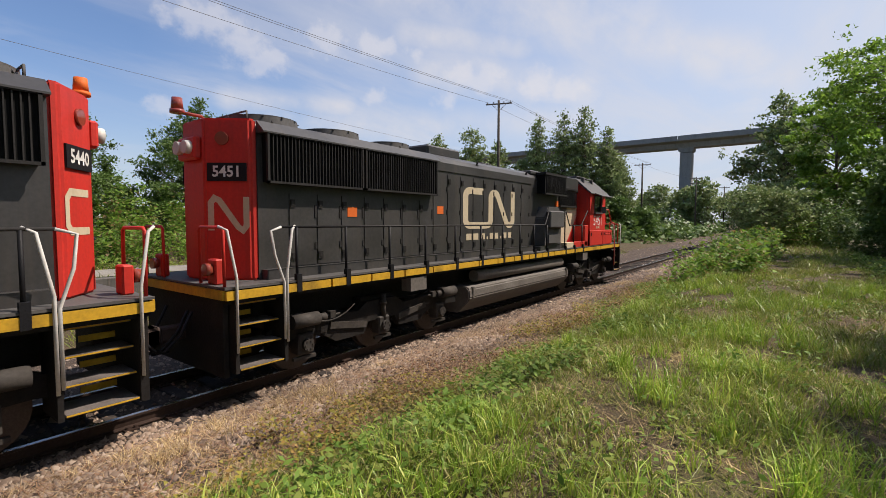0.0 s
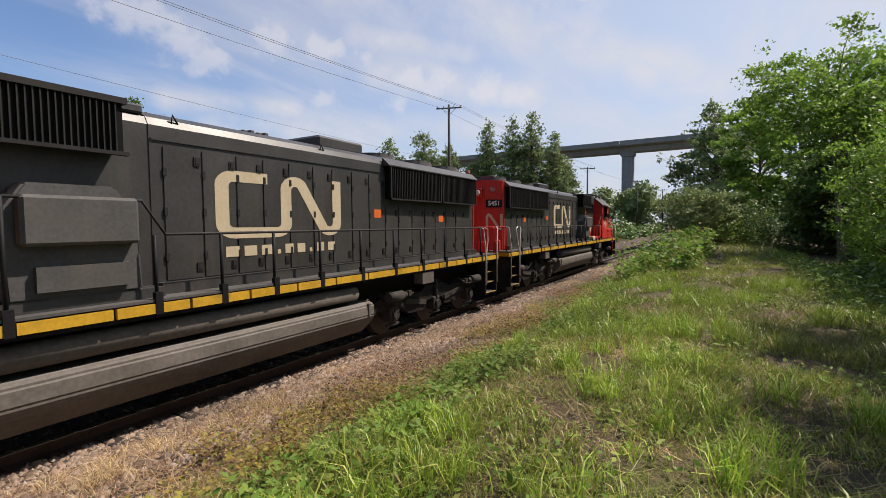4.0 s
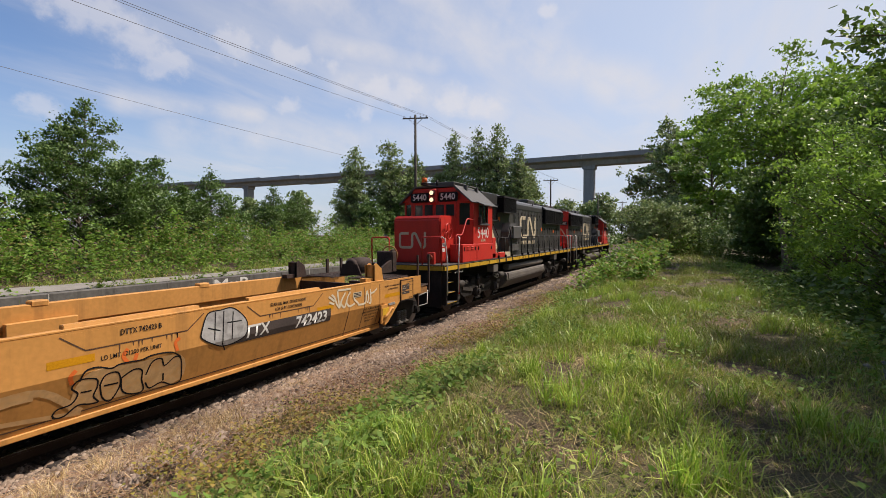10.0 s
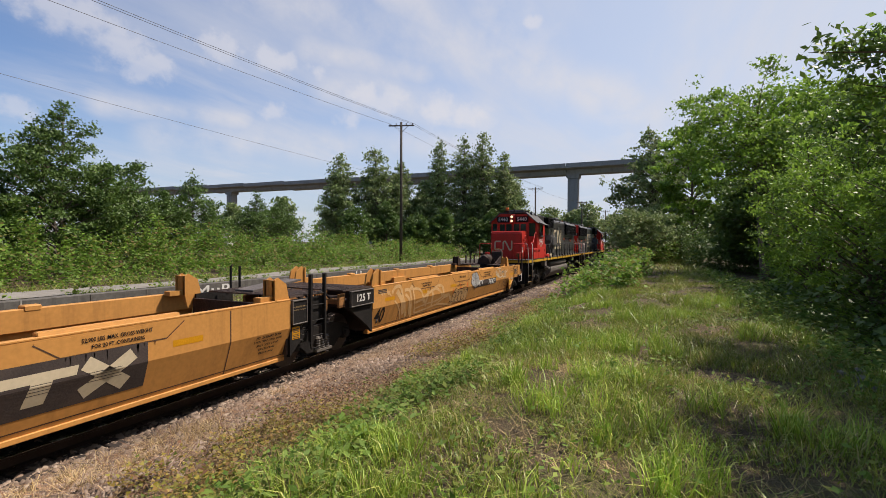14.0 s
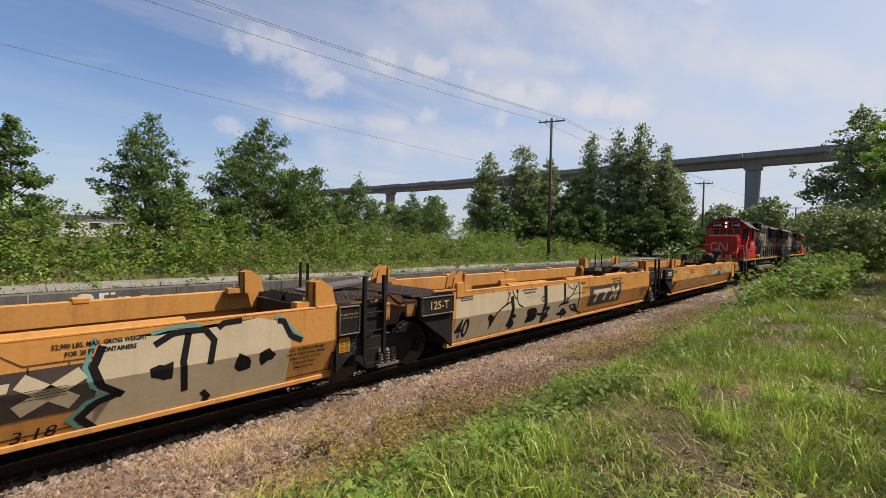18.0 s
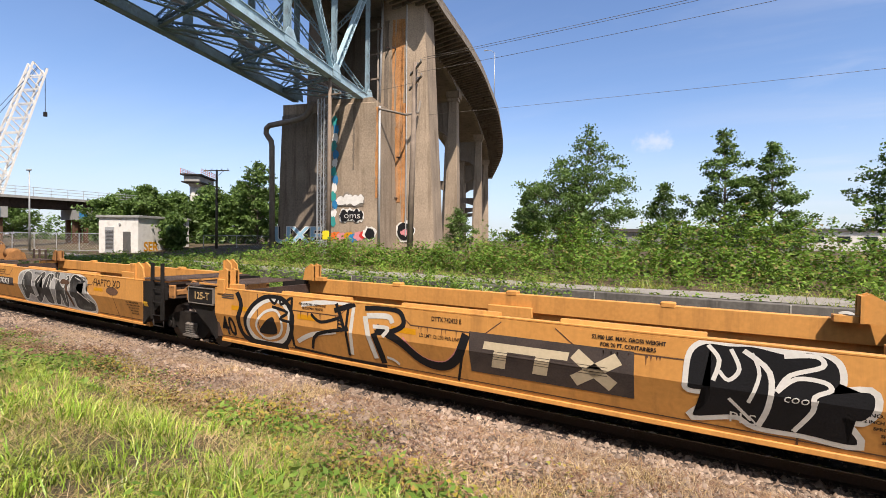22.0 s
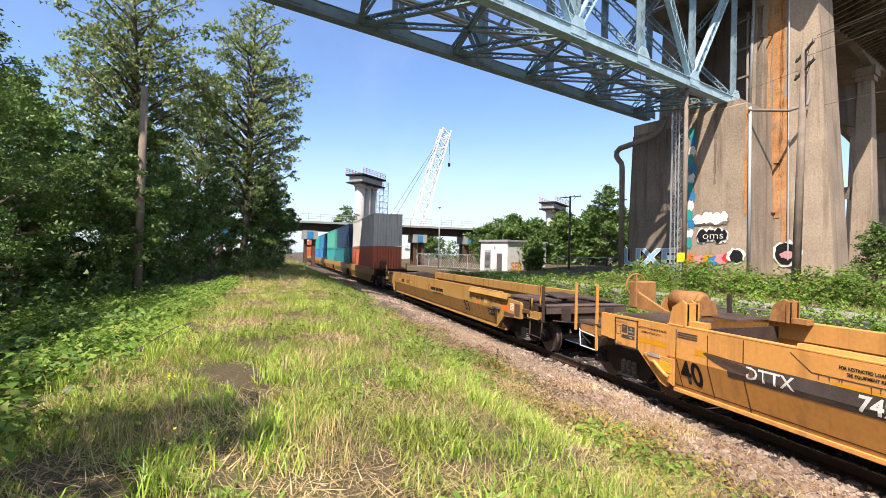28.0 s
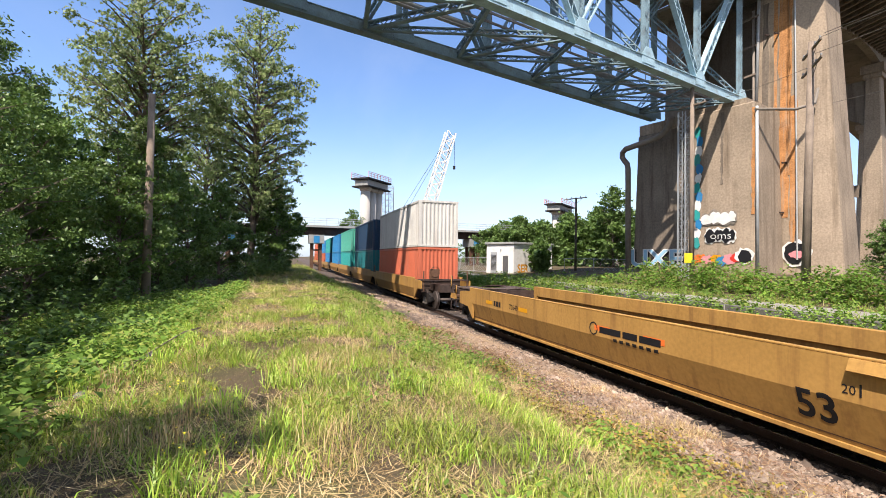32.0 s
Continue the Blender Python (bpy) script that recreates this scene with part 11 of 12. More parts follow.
def thicket(name, zone, n, size, m, seed, label, clump=0.55, category="thicket"):
    """Leaves heaped over a stretch of ground in mounds of uneven height."""
    rg = np.random.default_rng(seed)
    C = []
    for x0, x1, y0, y1, h0, h1, k in zone:
        for _ in range(k):
            x, y = rg.uniform(x0, x1), rg.uniform(y0, y1)
            h = rg.uniform(h0, h1) * (0.7 + 0.7 * (noise.noise((x * 0.25, y * 0.25, seed)) + 0.4))
            g = ground_z(x, y)
            for z in np.arange(0.1, max(0.15, h), clump * 0.9):
                C.append((x + rg.normal(0, 0.15), y + rg.normal(0, 0.15), g + z))
    C = np.array(C)
    rad = rg.uniform(0.5, 1.25, len(C)) * clump
    V, F = leaf_quads(in_clumps(C, rad, n, rg, 0.4), size * 1.1, rg, 0.9, 0.85, True)
    return quads(name, V, F, m, label, category)


# trees behind the lane
for i, (x, y, h, w, n) in enumerate(((-8.5, 33, 10.0, 8.6, 13000), (-3.0, 35, 5.6, 3.6, 3500), (0.2, 33, 8.8, 4.8, 6500), (2.9, 33.6, 7.8, 4.4, 5500), (8.8, 33, 9.4, 5.6, 8000), (11.0, 34, 5.2, 4.6, 4000), (16.2, 33.2, 10.8, 8.6, 15000), (19.0, 33.5, 7.0, 5.0, 5500), (21.4, 34.5, 7.6, 5.4, 6000), (24.2, 35.5, 5.6, 5.0, 4500), (27.2, 36, 7.3, 5.6, 5500), (31.5, 39, 4.6, 4.4, 3000), (35.4, 38, 6.5, 5.2, 4500), (38.9, 38, 6.3, 5.4, 4500), (13.2, 32, 3.8, 4.0, 3000), (-12.5, 35, 4.2, 4.2, 3000), (-20.5, 38, 4.2, 3.6, 2400), (45, 47, 6.5, 6, 3000), (51, 50, 7.5, 6, 3000))):
    tree(x, y, h, w, int(n * 1.35), 0.108, L_TREE, 100 + i, "leafy young green tree behind the lane", bare=0.03, point=0.85, wide=0.24, twin=2 if w > 5 else 1)
# tall poplars near the far viaduct
for i, (x, y, h, w) in enumerate(((58.5, 44.5, 15.5, 6.4), (62.5, 40.5, 17.0, 7.0), (65.5, 38, 15, 6.0), (67.5, 34.5, 12, 5.0), (70, 33, 19.5, 5.2), (71.5, 29.0, 20.5, 6.4), (73, 26.3, 21.5, 6.2), (75, 23.6, 18.0, 6.2), (77.5, 22.6, 14, 6.0))):
    tree(x, y, h, w, 7500, 0.23, L_POPLAR, 200 + i, "tall dark green poplar tree beyond the pole", bare=0.05, point=0.55, wide=0.35, twin=2, airy=0.28)
for i, (x, y, h, w) in enumerate(((55.5, 40, 6.5, 6), (59.5, 37, 7.5, 5.5), (62.5, 33.5, 6.0, 6), (65.5, 30, 7.2, 6), (67, 26, 6.0, 6), (69, 23.5, 7.5, 6), (71, 20.5, 6, 6.5), (72, 17.5, 4.5, 6))):
    tree(x, y, h, w, 3400, 0.22, L_TREE, 230 + i, "light green young tree before the poplars", bare=0.02, point=0.7, airy=0.22)
# trees on the near side, ahead
for i, (x, y, h, w, n, s, m, b, tw, dr) in enumerate(((63, 0.4, 17.0, 11.5, 9500, 0.24, L_POPLAR, 0.05, 2, 0), (50, -2.4, 13.4, 8.0, 8500, 0.19, L_LOCUST, 0.15, 1, 0.25), (42.5, 1.6, 4.6, 6.5, 6500, 0.13, L_POPLAR, 0.02, 2, 0.2), (47, 0.6, 5.2, 6, 5000, 0.15, L_POPLAR, 0.02, 2, 0.1), (31.5, -5.2, 11.4, 9.5, 14000, 0.115, L_LOCUST, 0.6, 2, 0.2), (39.5, -6.6, 7.0, 7.5, 7000, 0.2, L_TREE, 0.02, 2, 0.1), (37, -11.5, 13, 9, 6000, 0.24, L_TREE, 0.03, 2, 0), (45, -9.5, 13, 9, 6000, 0.24, L_TREE, 0.03, 2, 0), (53, -8.0, 13, 9, 5000, 0.26, L_TREE, 0.03, 2, 0), (23.5, -8.4, 9.4, 8.0, 13000, 0.11, L_TREE, 0.08, 2, 0.2), (27, -7.6, 9.8, 7.5, 9000, 0.12, L_LOCUST, 0.45, 1, 0.3), (38, -8, 12, 9, 8000, 0.17, L_TREE, 0.1, 2, 0), (11.0, -5.9, 10.2, 5.6, 14000, 0.08, L_LOCUST, 0.06, 2, 0.02), (8.2, -5.0, 10.3, 5.4, 12000, 0.085, L_TREE, 0.06, 2, 0.02), (15.2, -7.6, 9.6, 6.0, 12000, 0.085, L_LOCUST, 0.06, 2, 0.02), (16, -9.2, 11.5, 7.5, 9000, 0.12, L_TREE, 0.06, 1, 0))):
    tree(x, y, h, w, n, s, m, 300 + i, "dense green tree beside the grassy bank", bare=b, twin=tw, droop=dr, wide=0.4 if dr else 0.25, point=0.55 if dr else 0.75)
for i, (x, y, h, w, n, s) in enumerate(((14.4, -4.5, 4.9, 4.4, 11000, 0.062), (18.2, -4.4, 5.8, 4.2, 11000, 0.066), (22.0, -4.9, 6.0, 3.6, 8000, 0.075), (11.6, -5.0, 5.2, 3.6, 9000, 0.058))):
    tree(x, y, h, w, n, s, L_LOCUST, 340 + i, "leafy bright green bush at the edge of the trees", bare=0.02, point=0.6, wide=0.35, twin=2, name="bush", category="bush", rise=0.7, airy=0.13)
# woods on the near side, behind
for i, (x, y, h, w, n, s, b) in enumerate(((-42, -11.4, 26.5, 11.0, 19000, 0.15, 0.27), (-46, -3.6, 26.0, 10.0, 19000, 0.15, 0.22), (-54, -8, 22, 10, 9000, 0.17, 0.2), (-23, -12.5, 12.5, 7, 11000, 0.12, 0.1), (-18, -9.0, 10.5, 6.2, 17000, 0.08, 0.12), (-13.6, -7.4, 9.5, 5.6, 18000, 0.062, 0.08), (-21.8, -9.2, 9.5, 5.6, 13000, 0.09, 0.12), (-16, -13, 11, 7, 8000, 0.12, 0.1), (-26, -10, 9.5, 6, 9000, 0.12, 0.06), (-33, -6.0, 7, 5.0, 8000, 0.12, 0.06), (-27.5, -6.4, 7.5, 5.0, 10000, 0.09, 0.06), (-24.2, -7.2, 8.0, 5.0, 10000, 0.09, 0.1), (-29, -12, 11, 8, 8000, 0.15, 0.1), (-36.5, -4.6, 7.5, 5.0, 8000, 0.12, 0.08), (-47, -1.2, 9, 5.5, 9000, 0.13, 0.05), (-56, -2, 12, 8, 7000, 0.2, 0.05), (-40, -10, 14, 9, 8000, 0.18, 0.1), (-20, -15, 12, 8, 6000, 0.15, 0.1))):
    big = h > 15
    n = n if big else int(n * 0.85)
    tree(x, y, h, w, n, s, L_POPLAR if big else L_TREE, 400 + i, "tall leafy cottonwood tree in the wood" if big else "dark green leafy tree in the wood", bare=b, point=0.5 if big else 0.7, wide=0.4 if big else 0.25, twin=2 if big else 1, airy=0.125 if big else 0.15, tilt=-0.2 if big else 0.1)
for i, (x, y, h) in enumerate(((-8.8, -8.0, 8.3), (-4.2, -7.4, 8.8), (-0.4, -5.4, 10.0))):
    tree(x, y, h, 5.8, 10000, 0.095, L_TREE, 450 + i, "dark green leafy tree in the wood", bare=0.12, point=0.5, wide=0.4)
# trees near the pier and far left
for i, (x, y, h, w) in enumerate(((-59.5, 47, 13, 7.5), (-76, 34.5, 7.2, 7), (-73, 38, 9, 7.5), (-71, 41.5, 8, 7.5), (-67.5, 44.5, 9.3, 8), (-64, 48, 10, 8), (-66, 52, 10, 9), (-74, 50, 9, 9), (-82, 47, 9, 9), (-90, 44, 9.5, 9), (-70, 62, 12, 8), (-92, 60, 12, 9), (-104, 48, 9, 10), (-116, 14.5, 15, 9), (-110, 34, 8, 9), (-53.5, 30.8, 4.4, 3.0), (-45, 62, 9, 6), (-33, 92, 13, 6), (-24, 96, 9, 8), (-18, 70, 6, 6))):
    tree(x, y, h, w, 5200, 0.26, L_TREE, 500 + i, "green tree near the bridge pier", bare=0.04, point=0.6, wide=0.3, airy=0.24)
# distant trees ahead
for i in range(26):
    r = random.Random(900 + i)
    a = radians(62 + i * 1.45)
    d = 150 + r.uniform(-15, 70)
    if i % 3 == 0:
        a, d = radians(30 + i * 1.8), 120 + r.uniform(0, 40)
    tree(d * math.sin(a), d * math.cos(a), r.uniform(9, 15), r.uniform(8, 12), 1700, 0.55, L_POPLAR, 600 + i, "hazy distant green tree", bare=0.04, point=0.55, wide=0.35, airy=0.4)

# thickets
thicket("bramble_thicket", [(-30, 60, 24.0, 28.5, 0.5, 1.8, 820), (-44, -30, 24, 30, 0.2, 0.7, 120), (-16, 42, 28, 31.5, 1.5, 3.2, 520), (-31, -10, 25, 29, 1.0, 1.7, 200), (30, 75, 28, 40, 1.0, 2.2, 260)], 112000, 0.098, L_BRAMBLE, 31, "dense green bramble thicket along the lane", 0.5)
thicket("tall_weeds", [(-48, -6, 12.5, 17.5, 0.2, 0.7, 420), (-6, 40, 14.5, 18.0, 0.15, 0.5, 160), (-48, -5, 16.0, 18.2, 0.7, 1.35, 420), (-46, -8, 18.8, 19.4, 0.2, 0.6, 160), (-44, 50, 18.8, 19.4, 0.15, 0.6, 190), (-44, 60, 22.0, 24.2, 0.2, 0.6, 460)], 62000, 0.065, L_WEED, 32, "tall green weeds before the low wall", 0.28, "weeds")
thicket("bank_bramble", [(17, 48, 0.9, 3.8, 0.4, 1.2, 300), (44, 70, 0.5, 4.2, 0.8, 2.2, 160), (40, 60, -3, 0.5, 1.0, 2.4, 120)], 42000, 0.085, L_BRAMBLE, 33, "bramble along the edge of the grassy bank", 0.4)
thicket("undergrowth", [(38, 46, -9, -1.6, 1.2, 3.0, 240), (9, 22, -9.5, -3.4, 0.8, 2.4, 340), (22, 36, -12, -8.5, 1.5, 4.5, 160), (6, 14, -7, -2.6, 0.2, 0.9, 200), (14, 24, -3.6, -2.2, 0.15, 0.5, 90)], 45000, 0.08, L_TREE, 34, "shaded undergrowth below the trees", 0.4)
thicket("undergrowth", [(-60, -14, -16, -5.5, 0.4, 1.8, 800), (-14, -3, -12, -4.0, 0.2, 0.9, 330), (-30, -6, -6, -2.6, 0.1, 0.45, 420), (-60, -38, -5, 0.0, 0.5, 2.2, 220), (-75, -18, -27, -15, 2.0, 5.5, 260)], 95000, 0.085, L_TREE, 35, "shaded undergrowth at the edge of the wood", 0.38)
thicket("far_scrub", [(-130, -60, 40, 60, 2, 6, 300), (60, 150, 13, 20, 0.6, 2.5, 300), (80, 150, -12, 2, 2, 8, 260), (90, 155, 22, 60, 2, 6, 300)], 34000, 0.36, L_TREE, 36, "green scrub in the distance", 0.9)

def blades(name, x, y, h, w, lean, m, label, seed, category="grass", plain=False):
    """Bent grass blades of two pieces at points x, y on the ground."""
    rg = np.random.default_rng(seed)
    n = len(x)
    z = gz(x, y)
    a = rg.uniform(0, 2 * np.pi, n)
    sx, sy = np.cos(a) * w / 2, np.sin(a) * w / 2
    b = rg.uniform(0, 2 * np.pi, n)
    lx, ly = np.cos(b) * lean * h, np.sin(b) * lean * h
    base = np.stack([x, y, z - 0.01], 1)
    side = np.stack([sx, sy, np.zeros(n)], 1)
    mid = base + np.stack([lx * 0.35, ly * 0.35, h * 0.6], 1)
    tip = base + np.stack([lx, ly, h * np.clip(1 - lean * 0.35, 0.2, 1)], 1)
    if plain:
        V = np.stack([base - side * 1.2, base + side * 1.2, tip], 1).reshape(-1, 3)
        return quads(name, V, np.arange(3 * n).reshape(-1, 3), m, label, category)
    V = np.stack([base - side, base + side, mid + side * 0.75, mid - side * 0.75, tip], 1).reshape(-1, 3)
    k = np.arange(n) * 5
    F = np.concatenate([np.stack([k, k + 1, k + 2], 1), np.stack([k, k + 2, k + 3], 1), np.stack([k + 3, k + 2, k + 4], 1)])
    quads(name, V, F, m, label, category)


def spread(n, x0, x1, y0, y1, seed, lo=-2.0, salt=0.0, size=0.55):
    """Points over a stretch of ground, thinned where a noise falls below lo; also the noise."""
    rg = np.random.default_rng(seed)
    x, y = rg.uniform(x0, x1, n), rg.uniform(y0, y1, n)
    v = np.array([noise.noise((a * size, b * size, salt)) for a, b in zip(x, y)])
    keep = v > lo + rg.normal(0, 0.06, n)
    return x[keep], y[keep], v[keep], rg


def tufts(name, count, per, x0, x1, y0, y1, h, w, m, label, seed, spread_r=0.07, lean=(0.15, 1.3), lo=-2.0, salt=0.0):
    """Tufts of blades that lean outwards from one root."""
    x, y, v, rg = spread(count, x0, x1, y0, y1, seed, lo, salt)
    k = np.repeat(np.arange(len(x)), per)
    hh = (rg.uniform(0.6, 1.4, len(x)) * h)[k] * rg.uniform(0.5, 1.1, len(k))
    blades(name, x[k] + rg.normal(0, spread_r, len(k)), y[k] + rg.normal(0, spread_r, len(k)), hh, rg.uniform(0.6, 1.3, len(k)) * w, rg.uniform(*lean, len(k)), m, label, seed + 1, plain=w > 0.0115 or m is L_STRAW)


EDGE = -2.3   # where the mown bank gives way to the wood's weeds
for nm, n, x0, x1, wd, hs, sd, lb in (("near_grass", 150000, -8, 9, 0.0105, 0.019, 1, "green grass blades on the bank"), ("bank_grass", 62000, 9, 26, 0.019, 0.026, 2, "green grass further along the bank"), ("bank_grass", 62000, -25, -8, 0.019, 0.026, 3, "green grass along the open bank"), ("far_grass", 22000, 26, 75, 0.035, 0.05, 4, "grass far along the bank"), ("far_grass", 24000, -85, -25, 0.035, 0.05, 5, "grass far along the open bank")):
    x, y, v, rg = spread(n, x0, x1, EDGE - 0.5, 4.9, sd, -0.14, 0.0, 1.1)
    fade = (np.clip((4.0 - y) / 1.3, 0, 1) > rg.random(len(x))) & ((x > -1) | (v > 0.04))
    x, y, v = x[fade], y[fade], v[fade]
    blades(nm, x, y, (rg.gamma(4, hs, len(x)) * (0.75 + 1.9 * np.clip(v, -0.3, 0.6)) + 0.03), rg.uniform(0.6, 1.4, len(x)) * wd, rg.uniform(0.2, 1.5, len(x)), L_GRASS, lb, 10 + sd, plain=nm != "near_grass")
for nm, n, x0, x1, wd, hs, sd, lb in (("thatch", 66000, -8, 9, 0.008, 0.022, 21, "matted dry thatch between the grass"), ("thatch", 20000, -30, -8, 0.017, 0.026, 22, "sun dried thatch on the open bank"), ("thatch", 16000, 9, 30, 0.017, 0.02, 23, "dry thatch further along the bank")):
    x, y, v, rg = spread(n, x0, x1, EDGE, 5.2, sd)
    blades(nm, x, y, rg.gamma(3, hs, len(x)) + 0.02, rg.uniform(0.6, 1.4, len(x)) * wd, rg.uniform(1.4, 4.0, len(x)), L_THATCH, lb, 30 + sd, plain=True)
x, y, v, rg = spread(90000, -9, 10, EDGE, 4.4, 45, -0.08, 2.0, 0.9)
blades("fine_grass", x, y, rg.gamma(4, 0.03, len(x)) * (1 + 0.8 * np.clip(v, -0.5, 0.7)) + 0.03, rg.uniform(0.003, 0.008, len(x)), rg.uniform(0.2, 1.5, len(x)), L_GRASS, "thin grass blades on the bank", 46, plain=True)
x, y, v, rg = spread(44000, -1, 14, EDGE, 4.8, 41, 0.06, 9.0, 0.8)
blades("straw_grass", x, y, rg.gamma(3, 0.026, len(x)) + 0.02, rg.uniform(0.005, 0.011, len(x)), rg.uniform(0.6, 2.8, len(x)), L_DRY, "dry straw coloured grass on the bank", 42, plain=True)
x, y, v, rg = spread(66000, -16, -1, EDGE, 4.8, 47, -0.14, 9.0, 0.8)
blades("straw_grass", x, y, rg.gamma(3, 0.034, len(x)) + 0.03, rg.uniform(0.005, 0.012, len(x)), rg.uniform(0.5, 2.4, len(x)), L_DRY, "dry straw coloured grass on the open bank", 48, plain=True)
x, y, v, rg = spread(26000, -50, -16, EDGE, 4.8, 43, -0.05, 9.0)
blades("straw_grass", x, y, rg.gamma(3, 0.05, len(x)) + 0.04, rg.uniform(0.012, 0.024, len(x)), rg.uniform(0.6, 2.4, len(x)), L_DRY, "sun dried straw further along the bank", 44, plain=True)
tufts("lush_tufts", 1500, 34, -3, 16, -2.4, 3.4, 0.30, 0.0105, L_LUSH, "lush bright green grass tufts", 51, 0.06, (0.15, 1.2), 0.06, 12.0)
tufts("lush_tufts", 620, 34, -18, -3, -2.4, 3.6, 0.26, 0.011, L_LUSH, "green grass tufts on the open bank", 53, 0.08, (0.15, 1.2), -0.04, 12.0)
tufts("straw_tufts", 260, 26, -18, 3, -2.2, 4.6, 0.34, 0.007, L_DRY, "tall straw stalks standing in the grass", 55, 0.09, (0.05, 0.6), 0.05, 15.0)
tufts("dry_tufts", 2000, 22, -24, 12, 5.2, 6.8, 0.17, 0.006, L_STRAW, "dry tan grass tufts beside the sleepers", 57, 0.10, (0.4, 2.4), 0.1, 4.0)
tufts("golden_tufts", 700, 24, -9, 7, 4.2, 6.7, 0.20, 0.006, L_DRY, "golden dry grass tufts on the gravel", 67, 0.06, (0.3, 1.8), 0.12, 24.0)
tufts("dry_tufts", 420, 24, 16, 60, 4.9, 6.8, 0.16, 0.016, L_DRY, "dry tan grass tufts further along", 59, 0.12, (0.4, 2.0), -0.05, 4.0)
tufts("dry_tufts", 320, 26, -60, -24, 4.6, 6.8, 0.18, 0.018, L_DRY, "dry tan grass tufts along the ballast", 61, 0.12, (0.4, 2.0), -0.05, 4.0)
x, y, v, rg = spread(26000, -45, 45, 12.0, 18.3, 63, -0.25, 6.0)
blades("strip_grass", x, y, rg.gamma(4, 0.07, len(x)) + 0.06, rg.uniform(0.012, 0.026, len(x)), rg.uniform(0.2, 1.0, len(x)), L_GRASS, "green grass on the strip beyond the track", 64, plain=True)
x, y, v, rg = spread(46000, -45, 55, 18.75, 24.0, 65, -0.05, 6.0)
off = (y < 19.6) | (y > 21.4)
x, y = x[off], y[off]
blades("lane_grass", x, y, rg.gamma(4, 0.06, len(x)) + 0.05, rg.uniform(0.015, 0.035, len(x)), rg.uniform(0.2, 1.0, len(x)), L_GRASS, "grass along the lane's edges", 66, plain=True)


def leafy_weeds(name, n_plants, x0, x1, y0, y1, per, size, m, seed, label, lo, salt, height=0.22, radius=0.13):
    """Low plants: flat broad leaves about a stem."""
    x, y, v, rg = spread(n_plants, x0, x1, y0, y1, seed, lo, salt)
    keep = ~((x > -3.6) & (x < 3.2) & (y > 4.0)) | (rg.random(len(x)) < (0.3 if m is L_STALK else 0.05))
    x, y = x[keep], y[keep]
    z = gz(x, y)
    k = np.repeat(np.arange(len(x)), per)
    hp = rg.uniform(0.5, 1.3, len(x))[k]
    P = np.stack([x[k] + rg.normal(0, radius, len(k)), y[k] + rg.normal(0, radius, len(k)), z[k] + rg.uniform(0.02, height, len(k)) * hp], 1)
    V, F = leaf_quads(P, size, rg, 1.2, 0.95, size < 0.03 or "shade" in name)
    quads(name, V, F, m, label, "weeds")


leafy_weeds("broadleaf_weeds", 3000, -12, 20, 2.3, 4.7, 14, 0.042, L_WEED, 21, "low broadleaf weeds at the edge of the bank", 0.15, 1.0)
leafy_weeds("broadleaf_weeds", 700, -45, -12, 2.0, 4.8, 22, 0.055, L_WEED, 26, "broadleaf weeds further along the bank", -0.02, 1.0)
leafy_weeds("broadleaf_weeds", 1500, -14, 16, -2.5, 2.4, 12, 0.036, L_WEED, 22, "broadleaf weeds scattered in the grass", 0.12, 3.0)
leafy_weeds("yellowed_weeds", 3600, -16, 20, 3.3, 5.2, 18, 0.026, L_YELLOWED, 23, "yellowed drying weeds beside the ballast", 0.16, 7.0, 0.28, 0.10)
leafy_weeds("green_weeds", 620, -16, 18, 3.7, 5.15, 14, 0.030, L_WEED, 27, "low green weeds creeping over the ballast", 0.08, 17.0, 0.2)
leafy_weeds("shade_weeds", 3800, -26, 1, -7.0, -1.9, 15, 0.055, L_WEED, 24, "leafy weeds in the shade of the trees", -0.3, 5.0, 0.4, 0.17)
leafy_weeds("shade_weeds", 1700, 4, 30, -6.0, -1.9, 14, 0.05, L_WEED, 28, "leafy weeds below the bushes", -0.25, 5.0, 0.35, 0.16)
leafy_weeds("dead_weeds", 4600, -16, 22, 3.6, 5.6, 18, 0.02, L_STALK, 29, "brown dead weeds beside the ballast", 0.1, 19.0, 0.2, 0.10)
leafy_weeds("yellow_flowers", 150, -16, -1, -2.4, 1.0, 8, 0.013, L_FLOWER, 25, "small yellow flowers in the grass", 0.12, 8.0, 0.42)

# lying dry stalks on the ballast
rg = np.random.default_rng(77)
n = 11000
x, y = rg.normal(-1, 8, n), rg.uniform(4.1, 6.8, n)
z = gz(x, y) + rg.uniform(0.005, 0.05, n)
a = rg.uniform(0, np.pi, n)
L = rg.uniform(0.06, 0.3, n)
d = np.stack([np.cos(a) * L, np.sin(a) * L, rg.normal(0, 0.12, n) * L], 1)
s = np.stack([-np.sin(a), np.cos(a), np.zeros(n)], 1) * rg.uniform(0.002, 0.005, n)[:, None]
P = np.stack([x, y, z], 1)
quads("dry_stalks", np.stack([P - d - s, P - d + s, P + d + s, P + d - s], 1).reshape(-1, 3), np.arange(4 * n).reshape(-1, 4), L_STALK, "dry stalks lying on the ballast", "straw")


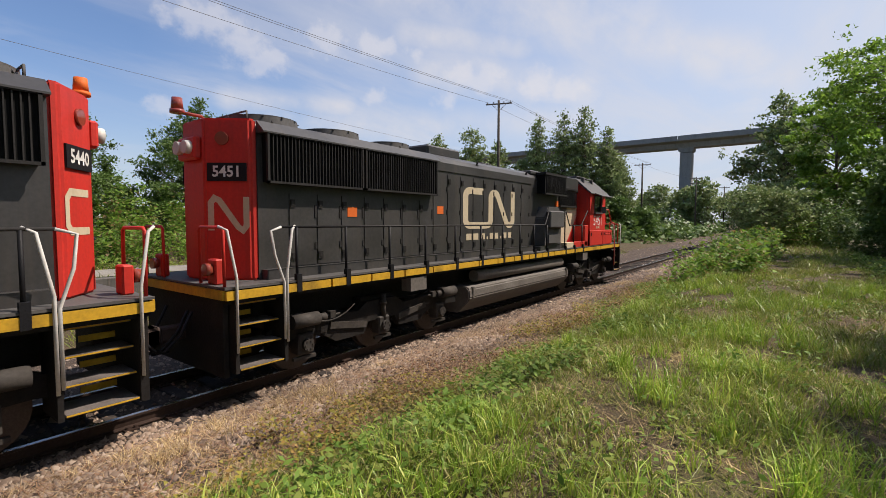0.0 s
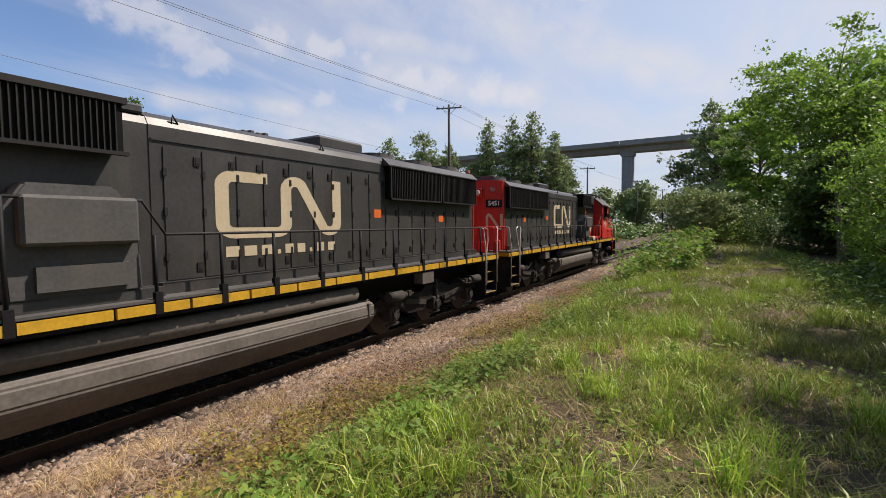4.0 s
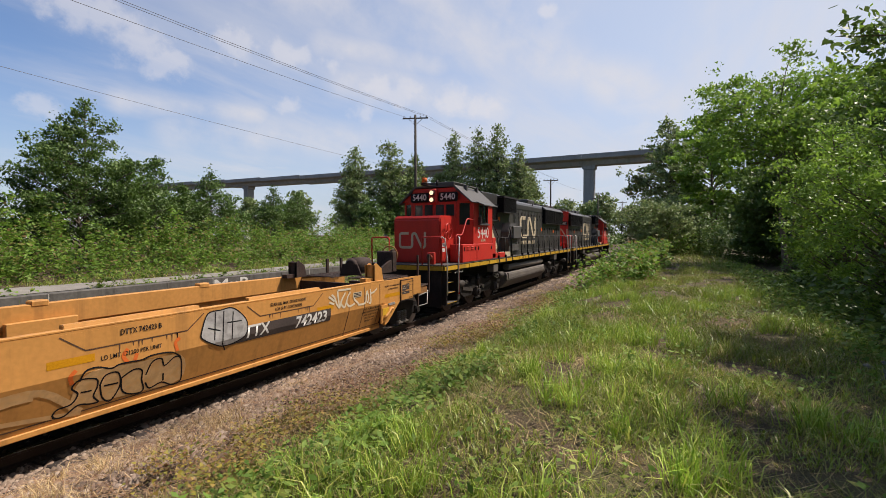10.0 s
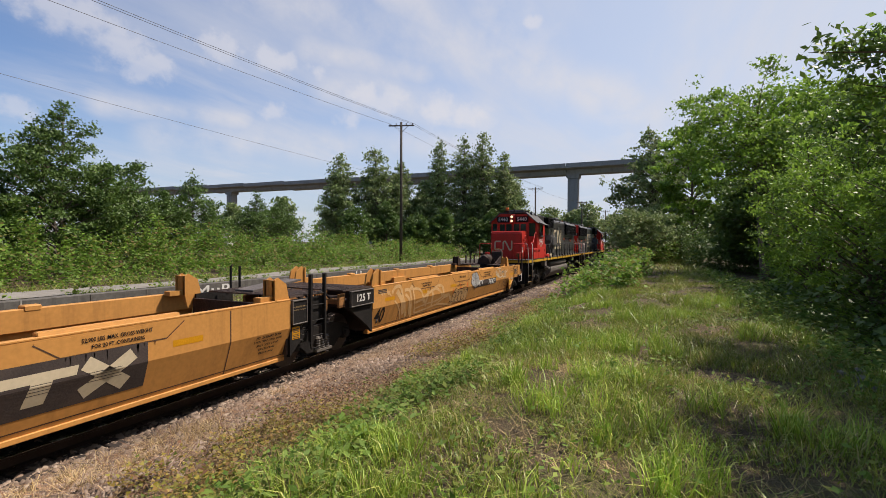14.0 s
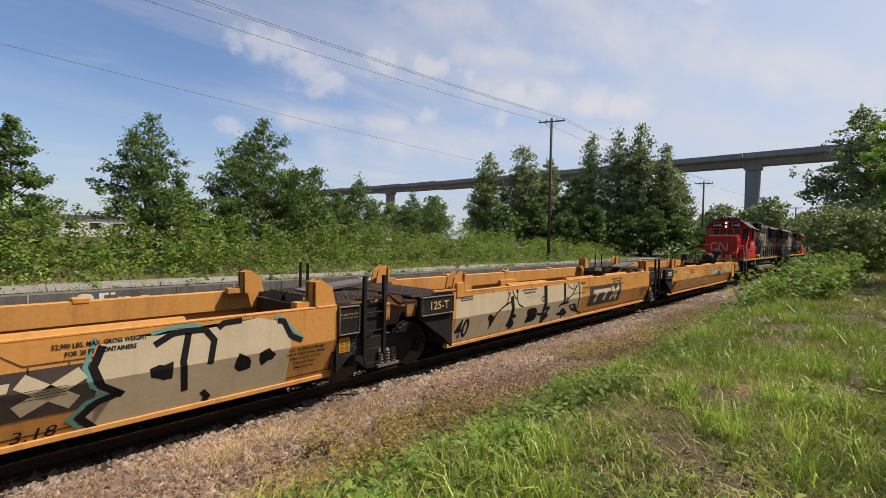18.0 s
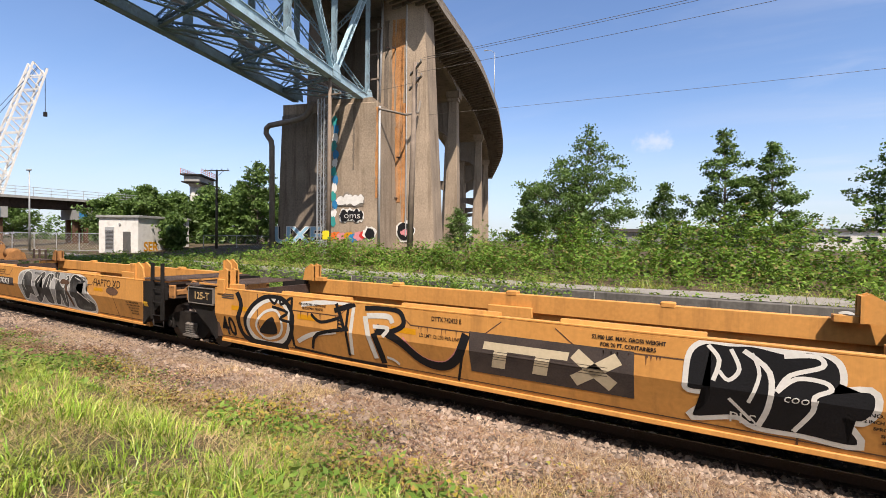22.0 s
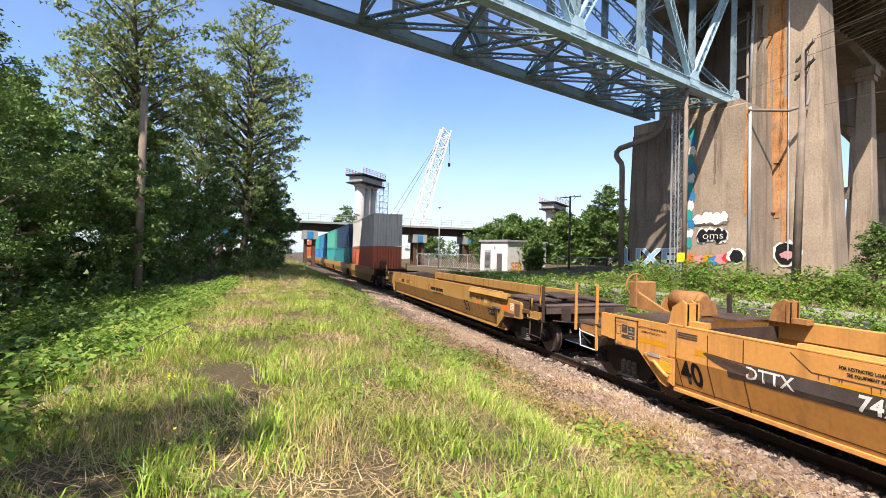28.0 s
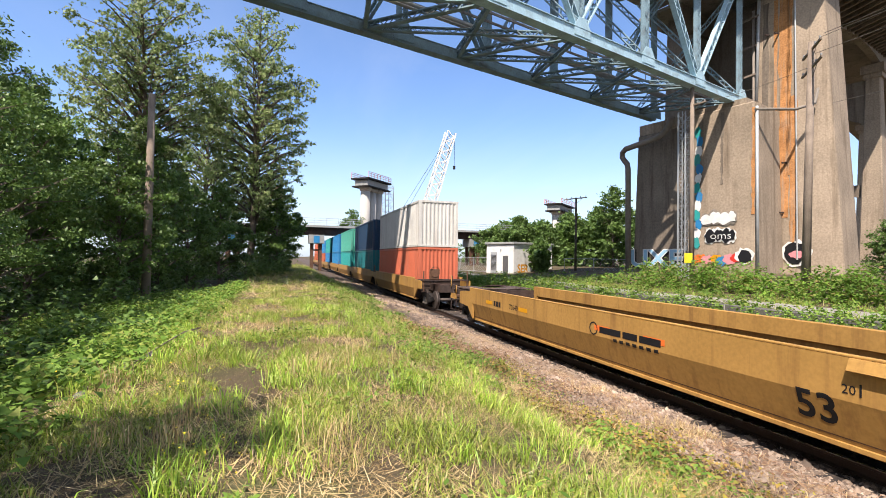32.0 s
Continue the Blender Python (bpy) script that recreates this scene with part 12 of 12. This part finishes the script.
# grey rocks and a fallen branch at the edge of the bank
M_ROCK = mat("dark_grey_rock", (0.134, 0.13, 0.122), 0.9, vary=0.35, scale=6, fine=30, bump=0.5, dirt=(0.0588, 0.0546, 0.0462), dirt_amount=0.6)
for k, (x, y, r) in enumerate(((-8.1, -2.1, 0.15), (-7.8, -2.2, 0.10), (-8.5, -2.05, 0.09), (-7.3, -2.25, 0.08), (-6.9, -2.2, 0.07), (-9.0, -2.0, 0.08), (7.1, -2.0, 0.10), (7.5, -2.1, 0.09), (6.7, -2.15, 0.09), (7.2, -2.35, 0.08), (8.0, -2.2, 0.07), (7.7, -1.95, 0.06), (6.9, -2.45, 0.07))):
    bm = bmesh.new()
    bmesh.ops.create_icosphere(bm, subdivisions=2, radius=r)
    for v in bm.verts:
        v.co *= 1 + 0.45 * noise.noise(v.co * 9 + Vector((k * 3.1, 0, 0)))
        v.co = Vector((v.co.x * 1.3 + x, v.co.y + y, v.co.z * 0.65 + ground_z(x, y) + r * 0.2))
    tagged(link_mesh("rock", bm, M_ROCK), "grey rock half hidden in the weeds", "rock", "rocks at the bank")
bm = bmesh.new()
pipe(bm, [(-8.0, -2.0, ground_z(-8.0, -2.0) + 0.1), (-9.2, -1.8, ground_z(-9.2, -1.8) + 0.2), (-10.2, -1.75, ground_z(-10.2, -1.75) + 0.2), (-11.0, -1.6, ground_z(-11.0, -1.6) + 0.16)], 0.013, 6)
tagged(link_mesh("fallen_branch", bm, M_WOOD), "thin dry fallen branch in the grass", "branch")

def motions():
    """The train rolls past at an even pace, and its wheels turn with it."""
    for c in CARS:
        z = c[2] if len(c) > 2 else 0.0
        walk(c[0], [(0.0, pose(c[1], TRACK_Y, z)), (16.0, pose(c[1] + SPEED * 16, TRACK_Y, z)), (32.0, pose(c[1] + SPEED * 32, TRACK_Y, z))])
    for ob, at, r in WHEELS:
        rate = math.degrees(SPEED / r)
        walk(ob, [(0.2 * k, pose(*at, 0, 0, 0) @ Matrix.Rotation(radians(rate * 0.2 * k), 4, "Y")) for k in range(161)])


motions()
